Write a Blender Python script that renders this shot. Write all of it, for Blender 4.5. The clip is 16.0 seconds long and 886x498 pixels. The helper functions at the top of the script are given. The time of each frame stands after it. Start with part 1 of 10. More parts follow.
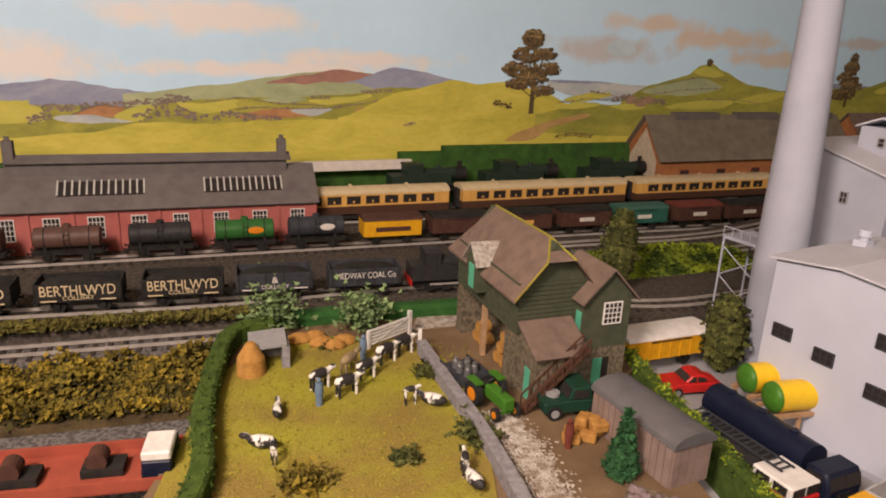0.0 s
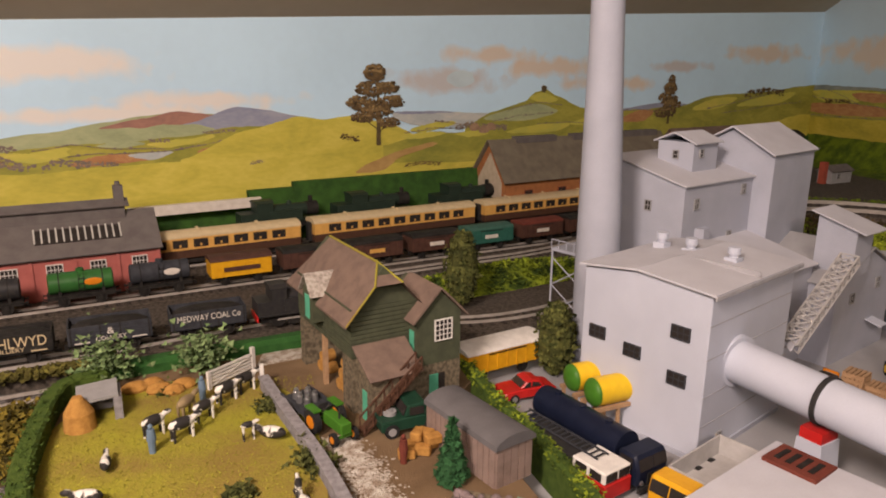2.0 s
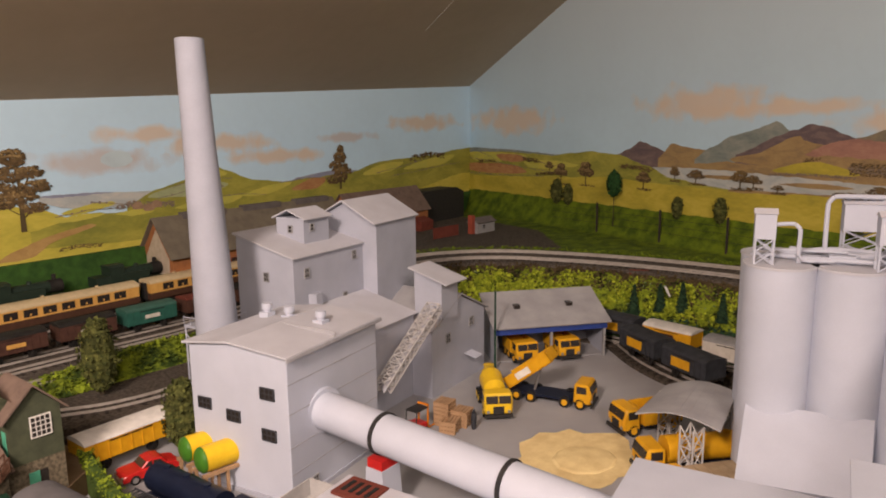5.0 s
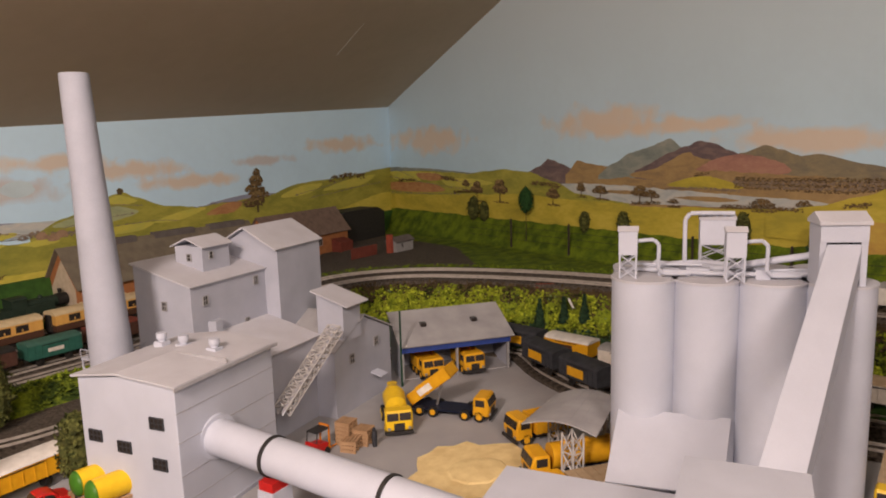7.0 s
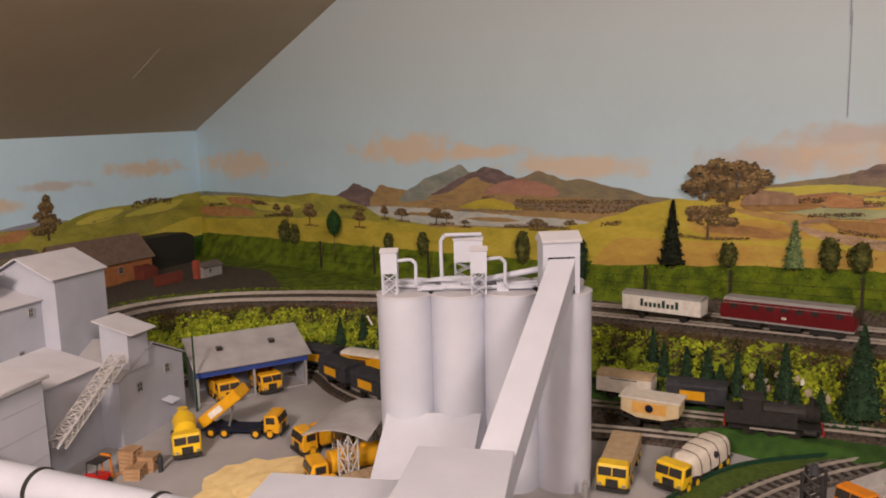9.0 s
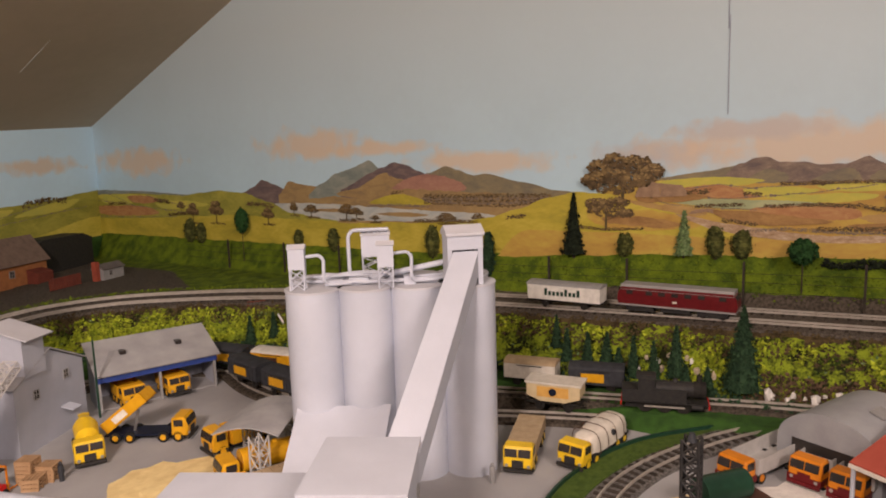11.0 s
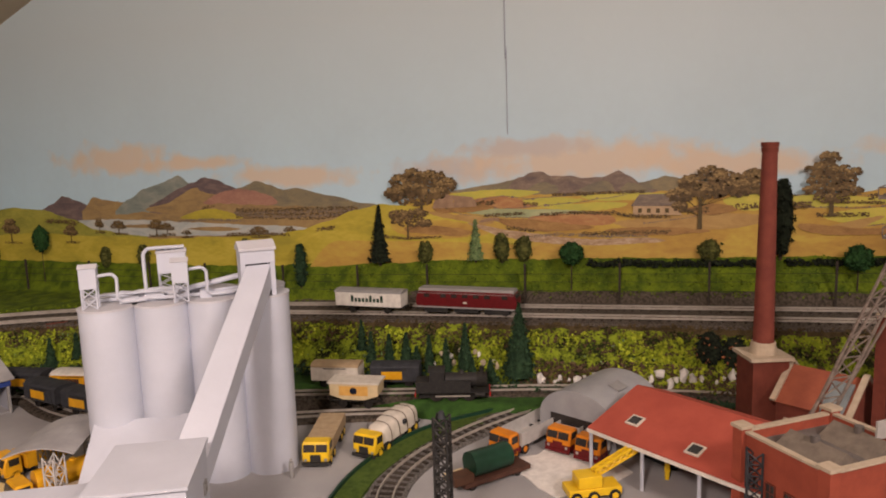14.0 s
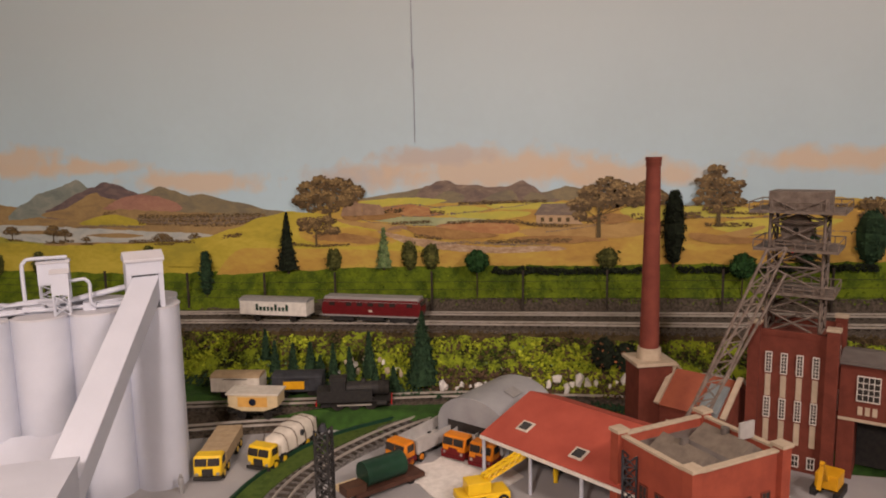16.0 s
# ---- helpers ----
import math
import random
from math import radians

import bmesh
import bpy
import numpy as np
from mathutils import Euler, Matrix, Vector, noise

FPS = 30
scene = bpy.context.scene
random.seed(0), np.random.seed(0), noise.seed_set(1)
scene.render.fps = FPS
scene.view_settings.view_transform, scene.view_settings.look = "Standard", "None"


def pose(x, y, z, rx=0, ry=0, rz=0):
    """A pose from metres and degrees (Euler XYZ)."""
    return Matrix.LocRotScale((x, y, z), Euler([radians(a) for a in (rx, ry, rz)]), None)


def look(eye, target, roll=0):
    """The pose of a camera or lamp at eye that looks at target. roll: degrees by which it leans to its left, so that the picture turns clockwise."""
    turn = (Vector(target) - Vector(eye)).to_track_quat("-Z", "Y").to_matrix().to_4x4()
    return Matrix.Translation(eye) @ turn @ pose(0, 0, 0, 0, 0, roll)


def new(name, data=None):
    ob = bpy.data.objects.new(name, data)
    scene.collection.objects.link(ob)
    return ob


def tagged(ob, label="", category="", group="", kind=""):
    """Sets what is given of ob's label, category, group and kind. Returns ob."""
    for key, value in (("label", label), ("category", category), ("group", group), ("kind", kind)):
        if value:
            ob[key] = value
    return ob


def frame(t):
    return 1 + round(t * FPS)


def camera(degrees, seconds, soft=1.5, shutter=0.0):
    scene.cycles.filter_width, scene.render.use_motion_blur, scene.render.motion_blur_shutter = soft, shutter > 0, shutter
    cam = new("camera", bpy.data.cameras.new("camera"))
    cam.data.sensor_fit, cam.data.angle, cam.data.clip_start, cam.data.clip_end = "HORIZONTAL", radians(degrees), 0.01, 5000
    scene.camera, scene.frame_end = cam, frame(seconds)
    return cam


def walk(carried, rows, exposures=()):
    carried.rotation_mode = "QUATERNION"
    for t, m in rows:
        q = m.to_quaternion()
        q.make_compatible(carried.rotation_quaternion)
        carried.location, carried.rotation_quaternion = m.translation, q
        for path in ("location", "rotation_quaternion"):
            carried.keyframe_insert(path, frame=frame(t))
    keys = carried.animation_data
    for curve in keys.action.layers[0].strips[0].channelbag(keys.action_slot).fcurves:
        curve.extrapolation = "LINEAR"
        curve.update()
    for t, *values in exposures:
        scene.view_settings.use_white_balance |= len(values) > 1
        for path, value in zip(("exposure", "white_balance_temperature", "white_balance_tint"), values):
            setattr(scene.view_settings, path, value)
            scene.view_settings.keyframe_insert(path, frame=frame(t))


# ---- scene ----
cam = camera(64.6, 16.0, soft=1.9)
PATH = [
    (0, (0.522, 0.015, 0.284), (0.596, 1.921, -0.318), 2.7),
    (0.5, (0.523, 0.006, 0.29), (0.628, 1.93, -0.246), 2.6),
    (1, (0.528, 0.001, 0.279), (0.695, 1.914, -0.28), 2.2),
    (1.5, (0.545, -0.001, 0.285), (0.827, 1.905, -0.251), 1.4),
    (2, (0.564, -0.009, 0.287), (0.96, 1.885, -0.22), 0.6),
    (2.5, (0.59, -0.028, 0.293), (1.142, 1.836, -0.178), -0.2),
    (3, (0.613, -0.05, 0.305), (1.34, 1.76, -0.135), -0.5),
    (3.5, (0.634, -0.074, 0.307), (1.477, 1.693, -0.104), -1.1),
    (4, (0.646, -0.093, 0.313), (1.583, 1.631, -0.076), -0.7),
    (6.5, (0.679, -0.152, 0.325), (1.844, 1.441, 0.003), -1.6),
    (7, (0.687, -0.168, 0.33), (1.893, 1.397, 0.016), -1.7),
    (7.5, (0.698, -0.189, 0.332), (1.971, 1.323, 0.028), -2.3),
    (8, (0.705, -0.211, 0.335), (2.051, 1.242, 0.056), -2.1),
    (8.5, (0.698, -0.238, 0.34), (2.144, 1.114, 0.055), -0.9),
    (9, (0.692, -0.254, 0.339), (2.234, 0.99, 0.069), -1.5),
    (11.5, (0.683, -0.282, 0.341), (2.42, 0.667, 0.055), -1.6),
    (12, (0.677, -0.303, 0.346), (2.482, 0.512, 0.073), -1.9),
    (12.5, (0.649, -0.328, 0.347), (2.481, 0.423, 0.064), -2.5),
    (13, (0.641, -0.339, 0.351), (2.489, 0.368, 0.063), -1.6),
    (13.5, (0.638, -0.344, 0.35), (2.505, 0.321, 0.081), -1.4),
    (14, (0.64, -0.351, 0.353), (2.516, 0.282, 0.07), -1.8),
    (14.5, (0.643, -0.362, 0.354), (2.536, 0.222, 0.075), -1.5),
    (15, (0.644, -0.371, 0.356), (2.549, 0.169, 0.074), -1.2),
    (15.5, (0.646, -0.384, 0.357), (2.563, 0.105, 0.069), -1.7),
    (16, (0.645, -0.391, 0.361), (2.576, 0.052, 0.082), -1.0),
]
walk(cam, [(t, look(eye, target, roll)) for t, eye, target, roll in PATH],
     exposures=[(0, -0.02), (1.5, -0.02), (4, 0.16), (6.5, 0.13), (9, 0.24), (12, 0.29), (14, 0.26), (16, 0.22)])

# ---------- light ----------
world = bpy.data.worlds.new("room_world")
scene.world = world
world.use_nodes = True
world.node_tree.nodes["Background"].inputs[0].default_value = (1.0, 0.86, 0.7, 1)
world.node_tree.nodes["Background"].inputs[1].default_value = 0.07


def area_lamp(name, at, aim, size, watts, colour):
    data = bpy.data.lights.new(name, "AREA")
    data.shape, data.size, data.energy, data.color = "DISK", size, watts, colour
    ob = new(name, data)
    ob.matrix_world = look(at, aim)
    return ob


area_lamp("ceiling_lamp_light", (0.16, -0.22, 0.73), (0.75, 0.7, 0.0), 0.22, 14.5, (1.0, 0.79, 0.7))
area_lamp("ceiling_lamp_light", (0.35, -1.35, 1.2), (0.9, 0.4, 0.1), 0.6, 25, (1.0, 0.79, 0.7))


# ---------- materials ----------
MATS = {}


def mat(name, a, b=None, rough=0.7, metal=0.0, scale=120.0, bump=0.0, fine=900.0, spec=0.22, contrast=0.5, island=0.0):
    """Two colours mixed by noise at two scales, with fine relief. scale is in features a metre."""
    if name in MATS:
        return MATS[name]
    m = bpy.data.materials.new(name)
    m.use_nodes = True
    t = m.node_tree
    p = t.nodes["Principled BSDF"]
    p.inputs["Roughness"].default_value = rough
    p.inputs["Metallic"].default_value = metal
    p.inputs["Specular IOR Level"].default_value = spec
    b = b or tuple(c * 0.8 for c in a)
    co = t.nodes.new("ShaderNodeTexCoord")
    n1 = t.nodes.new("ShaderNodeTexNoise")
    n1.inputs["Scale"].default_value, n1.inputs["Detail"].default_value = scale, 5
    n2 = t.nodes.new("ShaderNodeTexNoise")
    n2.inputs["Scale"].default_value, n2.inputs["Detail"].default_value = fine, 3
    t.links.new(co.outputs["Object"], n1.inputs["Vector"])
    t.links.new(co.outputs["Object"], n2.inputs["Vector"])
    ad = t.nodes.new("ShaderNodeMath")
    ad.operation = "MULTIPLY_ADD"
    ad.inputs[1].default_value = 0.35
    t.links.new(n2.outputs["Fac"], ad.inputs[0])
    t.links.new(n1.outputs["Fac"], ad.inputs[2])
    r = t.nodes.new("ShaderNodeValToRGB")
    r.color_ramp.elements[0].position, r.color_ramp.elements[1].position = 0.67 - contrast * 0.34, 0.67 + contrast * 0.34
    r.color_ramp.elements[0].color, r.color_ramp.elements[1].color = (*b, 1), (*a, 1)
    t.links.new(ad.outputs[0], r.inputs[0])
    out = r.outputs[0]
    if island:
        g = t.nodes.new("ShaderNodeNewGeometry")
        hv = t.nodes.new("ShaderNodeHueSaturation")
        mr = t.nodes.new("ShaderNodeMapRange")
        mr.inputs[3].default_value, mr.inputs[4].default_value = 1 - island, 1 + island
        t.links.new(g.outputs["Random Per Island"], mr.inputs[0])
        t.links.new(mr.outputs[0], hv.inputs["Value"])
        t.links.new(out, hv.inputs["Color"])
        out = hv.outputs[0]
    t.links.new(out, p.inputs["Base Color"])
    if bump:
        bp = t.nodes.new("ShaderNodeBump")
        bp.inputs["Strength"].default_value, bp.inputs["Distance"].default_value = bump, 0.001
        t.links.new(n2.outputs["Fac"], bp.inputs["Height"])
        t.links.new(bp.outputs[0], p.inputs["Normal"])
    MATS[name] = m
    return m


def sky_paint(name, clouds, low=(0.5, 0.69, 0.8), high=(0.5, 0.59, 0.62)):
    """Sky blue paint that greys upwards, with soft sponged clouds: (along, height, half length, half height, greyness)."""
    m = mat(name, low, tuple(c * 0.92 for c in low), rough=0.45, scale=6, fine=60, spec=0.25)
    t = m.node_tree
    p = t.nodes["Principled BSDF"]
    base = p.inputs["Base Color"].links[0].from_socket
    co = t.nodes.new("ShaderNodeTexCoord")
    sp = t.nodes.new("ShaderNodeSeparateXYZ")
    t.links.new(co.outputs["Object"], sp.inputs[0])

    def mixed(fac, a, colour):
        mx = t.nodes.new("ShaderNodeMix")
        mx.data_type = "RGBA"
        mx.inputs[7].default_value = (*colour, 1)
        t.links.new(fac, mx.inputs[0])
        t.links.new(a, mx.inputs[6])
        return mx.outputs[2]

    mr = t.nodes.new("ShaderNodeMapRange")
    mr.inputs[1].default_value, mr.inputs[2].default_value = 0.25, 0.6
    t.links.new(sp.outputs[2], mr.inputs[0])
    base = mixed(mr.outputs[0], base, high)
    ns = t.nodes.new("ShaderNodeTexNoise")
    ns.inputs["Scale"].default_value, ns.inputs["Detail"].default_value = 22, 6
    t.links.new(co.outputs["Object"], ns.inputs["Vector"])
    for cx, cz, rx, rz, grey in clouds:
        sub = t.nodes.new("ShaderNodeVectorMath")
        sub.operation = "SUBTRACT"
        sub.inputs[1].default_value = (cx, 0, cz)
        t.links.new(co.outputs["Object"], sub.inputs[0])
        mul = t.nodes.new("ShaderNodeVectorMath")
        mul.operation = "MULTIPLY"
        mul.inputs[1].default_value = (1 / rx, 0, 1 / rz)
        t.links.new(sub.outputs[0], mul.inputs[0])
        ln = t.nodes.new("ShaderNodeVectorMath")
        ln.operation = "LENGTH"
        t.links.new(mul.outputs[0], ln.inputs[0])
        ad = t.nodes.new("ShaderNodeMath")
        ad.operation = "MULTIPLY_ADD"
        ad.inputs[1].default_value = 2.2
        t.links.new(ns.outputs["Fac"], ad.inputs[0])
        t.links.new(ln.outputs["Value"], ad.inputs[2])
        rg = t.nodes.new("ShaderNodeMapRange")
        rg.inputs[1].default_value, rg.inputs[2].default_value, rg.inputs[3].default_value, rg.inputs[4].default_value = 1.55, 2.2, 0.85, 0.0
        t.links.new(ad.outputs[0], rg.inputs[0])
        base = mixed(rg.outputs[0], base, {0: (0.66, 0.54, 0.41), 1: (0.53, 0.5, 0.48), 2: (0.78, 0.72, 0.64)}[grey])
    t.links.new(base, p.inputs["Base Color"])
    return m


SKY_N = sky_paint("sky_paint_north", ((-1.69, 0.285, 0.15, 0.026, 2), (-1.93, 0.228, 0.12, 0.03, 2), (-2.2, 0.26, 0.2, 0.03, 2), (-1.48, 0.236, 0.13, 0.014, 2), (-1.6, 0.22, 0.2, 0.012, 2), (-1.08, 0.262, 0.13, 0.022, 1), (-0.98, 0.305, 0.12, 0.016, 0), (-0.85, 0.286, 0.14, 0.02, 0), (-0.7, 0.256, 0.14, 0.016, 0), (-0.2, 0.322, 0.15, 0.022, 0), (-0.5, 0.29, 0.1, 0.012, 1)), (0.56, 0.78, 0.93), (0.56, 0.73, 0.82))
SKY_E = sky_paint("sky_paint_east", ((0.19, 0.325, 0.17, 0.036, 0), (0.79, 0.35, 0.16, 0.035, 0), (0.95, 0.34, 0.15, 0.015, 0), (1.2, 0.312, 0.15, 0.024, 0), (1.53, 0.318, 0.12, 0.022, 1), (1.75, 0.325, 0.24, 0.042, 0), (1.66, 0.352, 0.12, 0.018, 1), (1.98, 0.32, 0.16, 0.026, 0), (2.3, 0.338, 0.14, 0.022, 0), (2.55, 0.33, 0.16, 0.024, 0)))
WHITE = mat("white_card", (0.5, 0.53, 0.61), (0.455, 0.485, 0.56), 0.65, scale=25, bump=0.1)
GREYW = mat("grey_card", (0.4, 0.42, 0.485), (0.35, 0.37, 0.43), 0.7, scale=30, bump=0.15)
ROOFW = mat("pale_roof_card", (0.52, 0.53, 0.575), (0.46, 0.465, 0.505), 0.75, scale=30, bump=0.15)
ROOFG = mat("grey_roof_card", (0.36, 0.36, 0.37), (0.29, 0.29, 0.3), 0.75, scale=40, bump=0.2)
SEAMG = mat("panel_joint", (0.4, 0.4, 0.42), rough=0.9)
DARKWIN = mat("dark_window", (0.035, 0.03, 0.028), rough=0.25, spec=0.5)
BLACK = mat("black_model_paint", (0.02, 0.02, 0.022), (0.035, 0.033, 0.03), 0.55, scale=200)
SOOT = mat("weathered_black", (0.026, 0.024, 0.021), (0.012, 0.011, 0.01), 0.75, scale=150, bump=0.2)
STEEL = mat("rail_steel", (0.56, 0.52, 0.47), (0.42, 0.38, 0.33), 0.38, 0.4, scale=80)
SLEEPER = mat("sleeper_brown", (0.05, 0.04, 0.033), (0.03, 0.025, 0.02), 0.85, island=0.3)
BALLAST = mat("ballast", (0.2, 0.19, 0.18), (0.075, 0.07, 0.065), 0.95, scale=350, bump=1.0, fine=1500, contrast=0.3)
BALLASTD = mat("dark_ballast", (0.115, 0.095, 0.075), (0.045, 0.038, 0.03), 0.95, scale=250, bump=1.0, fine=1200, contrast=0.35)
YARD = mat("yard_concrete", (0.36, 0.36, 0.37), (0.29, 0.29, 0.3), 0.85, scale=14, bump=0.2, contrast=0.6)
GRASS = mat("field_grass", (0.33, 0.32, 0.03), (0.25, 0.18, 0.045), 0.95, scale=16, bump=1.0, fine=700, contrast=0.45)
EARTH = mat("farm_earth", (0.2, 0.135, 0.075), (0.13, 0.085, 0.045), 0.95, scale=30, bump=0.8, fine=900)
GRAVEL = mat("pale_gravel", (0.5, 0.47, 0.41), (0.25, 0.2, 0.15), 0.95, scale=160, bump=1.0, fine=1000, contrast=0.35)
# the dark noise tone paints shade into gaps of the bright scatter
BRIGHT = mat("bright_scatter_shaded_gaps", (0.24, 0.31, 0.022), (0.03, 0.055, 0.009), 0.95, scale=38, bump=1.0, fine=350, contrast=0.3)
BANK = mat("painted_bank", (0.13, 0.185, 0.01), (0.05, 0.085, 0.007), 0.9, scale=40, bump=1.0, fine=260, contrast=0.4)
DKGREEN = mat("dark_green_flock", (0.045, 0.115, 0.02), (0.025, 0.065, 0.014), 0.95, scale=60, bump=1.0, fine=700)
HEDGE = mat("hedge_flock", (0.075, 0.12, 0.02), (0.04, 0.075, 0.012), 0.95, scale=150, bump=1.0, fine=900)
BROWNSCR = mat("brown_scrub", (0.11, 0.08, 0.035), (0.05, 0.035, 0.018), 0.95, scale=60, bump=1.0, fine=500)
CONIF = mat("conifer_green", (0.03, 0.065, 0.03), (0.014, 0.035, 0.018), 0.9, island=0.4)
LEAF = mat("leaf_green", (0.11, 0.115, 0.03), (0.035, 0.045, 0.012), 0.9, island=0.5)
LEAFY = mat("yellow_scrub", (0.25, 0.18, 0.02), (0.07, 0.06, 0.012), 0.9, scale=30, island=0.6)
LEAFP = mat("pale_leaf", (0.2, 0.27, 0.12), (0.1, 0.17, 0.06), 0.9, island=0.4)
BARK = mat("bark", (0.06, 0.045, 0.03), rough=0.9)
BRICK = mat("red_brick_card", (0.34, 0.078, 0.045), (0.26, 0.058, 0.036), 0.85, scale=60, bump=0.3)
BRICKD = mat("dark_red_brick", (0.17, 0.045, 0.03), (0.125, 0.033, 0.022), 0.85, scale=80, bump=0.3)
PINKB = mat("faded_brick", (0.42, 0.13, 0.11), (0.34, 0.1, 0.085), 0.85, scale=50, bump=0.3)
SLATE = mat("slate_roof", (0.15, 0.135, 0.125), (0.115, 0.1, 0.095), 0.85, scale=60, bump=0.3)
TILEB = mat("brown_tile_roof", (0.19, 0.135, 0.105), (0.14, 0.1, 0.08), 0.9, scale=90, bump=0.5)
REDROOF = mat("red_roof", (0.42, 0.09, 0.06), (0.35, 0.07, 0.048), 0.75, scale=40, bump=0.2)
REDTILE = mat("red_tile", (0.33, 0.1, 0.055), (0.26, 0.075, 0.045), 0.85, scale=60, bump=0.3)
CREAMST = mat("cream_stone", (0.5, 0.42, 0.32), (0.42, 0.35, 0.26), 0.8)
WHITEP = mat("white_paint", (0.75, 0.73, 0.68), rough=0.6)
CREAM = mat("cream_paint", (0.62, 0.5, 0.3), (0.52, 0.42, 0.25), 0.5)
AMBER = mat("amber_cream_panel", (0.66, 0.38, 0.1), (0.58, 0.32, 0.08), 0.5)
UMBER = mat("umber_brown", (0.08, 0.04, 0.025), rough=0.5)
VANBROWN = mat("bauxite_brown", (0.085, 0.04, 0.028), (0.06, 0.028, 0.02), 0.7, scale=120)
YELLOW = mat("yellow_paint", (0.68, 0.36, 0.015), (0.6, 0.3, 0.012), 0.4)
YELLOWB = mat("bright_yellow", (0.75, 0.5, 0.02), (0.68, 0.44, 0.02), 0.35)
ORANGE = mat("orange_paint", (0.65, 0.22, 0.015), (0.58, 0.19, 0.012), 0.4)
NAVY = mat("navy_paint", (0.01, 0.014, 0.032), (0.007, 0.01, 0.024), 0.4)
BLUEP = mat("blue_paint", (0.03, 0.06, 0.25), rough=0.5)
REDP = mat("red_paint", (0.5, 0.02, 0.018), rough=0.3)
DKRED = mat("crimson_paint", (0.13, 0.01, 0.013), rough=0.35)
GREENP = mat("green_paint", (0.035, 0.13, 0.03), rough=0.4)
DKGP = mat("dark_green_paint", (0.015, 0.05, 0.03), rough=0.35)
BRGREEN = mat("bright_green_paint", (0.06, 0.19, 0.02), rough=0.4)
MINT = mat("mint_door", (0.1, 0.42, 0.27), rough=0.6)
CLAD = mat("dark_green_cladding", (0.075, 0.085, 0.05), (0.055, 0.062, 0.038), 0.85, scale=120, bump=0.4)
BARNSTONE = mat("rubble_stone", (0.2, 0.165, 0.11), (0.09, 0.075, 0.05), 0.95, scale=260, bump=1.0, contrast=0.35)
STRAW = mat("straw", (0.5, 0.27, 0.07), (0.36, 0.18, 0.045), 0.95, scale=200, bump=1.0, fine=1200)
DKWAG = mat("dark_grey_wagon", (0.045, 0.048, 0.056), (0.028, 0.03, 0.035), 0.7)
GREYP = mat("grey_paint", (0.3, 0.3, 0.3), (0.25, 0.25, 0.25), 0.6)
SILVERG = mat("silver_grey", (0.45, 0.44, 0.43), (0.38, 0.37, 0.36), 0.5)
TAN = mat("tan_tarpaulin", (0.42, 0.32, 0.2), (0.34, 0.25, 0.15), 0.7)
OFFWHITE = mat("off_white", (0.66, 0.62, 0.55), (0.56, 0.52, 0.45), 0.7)
GLASSW = mat("skylight_glazing", (0.55, 0.55, 0.5), (0.42, 0.42, 0.38), 0.3)
STONEG = mat("grey_stone_wall", (0.3, 0.29, 0.3), (0.2, 0.19, 0.2), 0.95, scale=200, bump=0.8)
SAND = mat("spilt_sand", (0.800, 0.650, 0.325), (0.650, 0.494, 0.234), 0.95, scale=60, bump=0.6)
SNOWST = mat("white_rock", (0.75, 0.73, 0.7), rough=0.9)
PALLET = mat("pallet_wood", (0.42, 0.27, 0.15), (0.32, 0.2, 0.11), 0.85)
CEIL = mat("ceiling_paint", (0.56, 0.45, 0.33), (0.5, 0.4, 0.29), 0.85, scale=3, fine=30)
ROOMW = mat("room_wall_paint", (0.55, 0.48, 0.38), rough=0.9, scale=3)
CARPET = mat("carpet", (0.18, 0.14, 0.1), rough=1.0, scale=40)
WOODF = mat("board_edge_wood", (0.3, 0.2, 0.11), (0.24, 0.15, 0.08), 0.7, scale=30)
LAMPW = mat("lamp_white", (0.8, 0.8, 0.78), rough=0.5)
TYRE = mat("tyre_rubber", (0.02, 0.02, 0.02), rough=0.9)
CHROME = mat("silver_trim", (0.5, 0.5, 0.5), rough=0.3, metal=0.8)
FIGBLUE = mat("figure_blue", (0.15, 0.22, 0.3), rough=0.8)


# ---------- mesh helpers ----------
def turned(m, pts):
    return [m @ Vector(p) for p in pts] if m else [Vector(p) for p in pts]


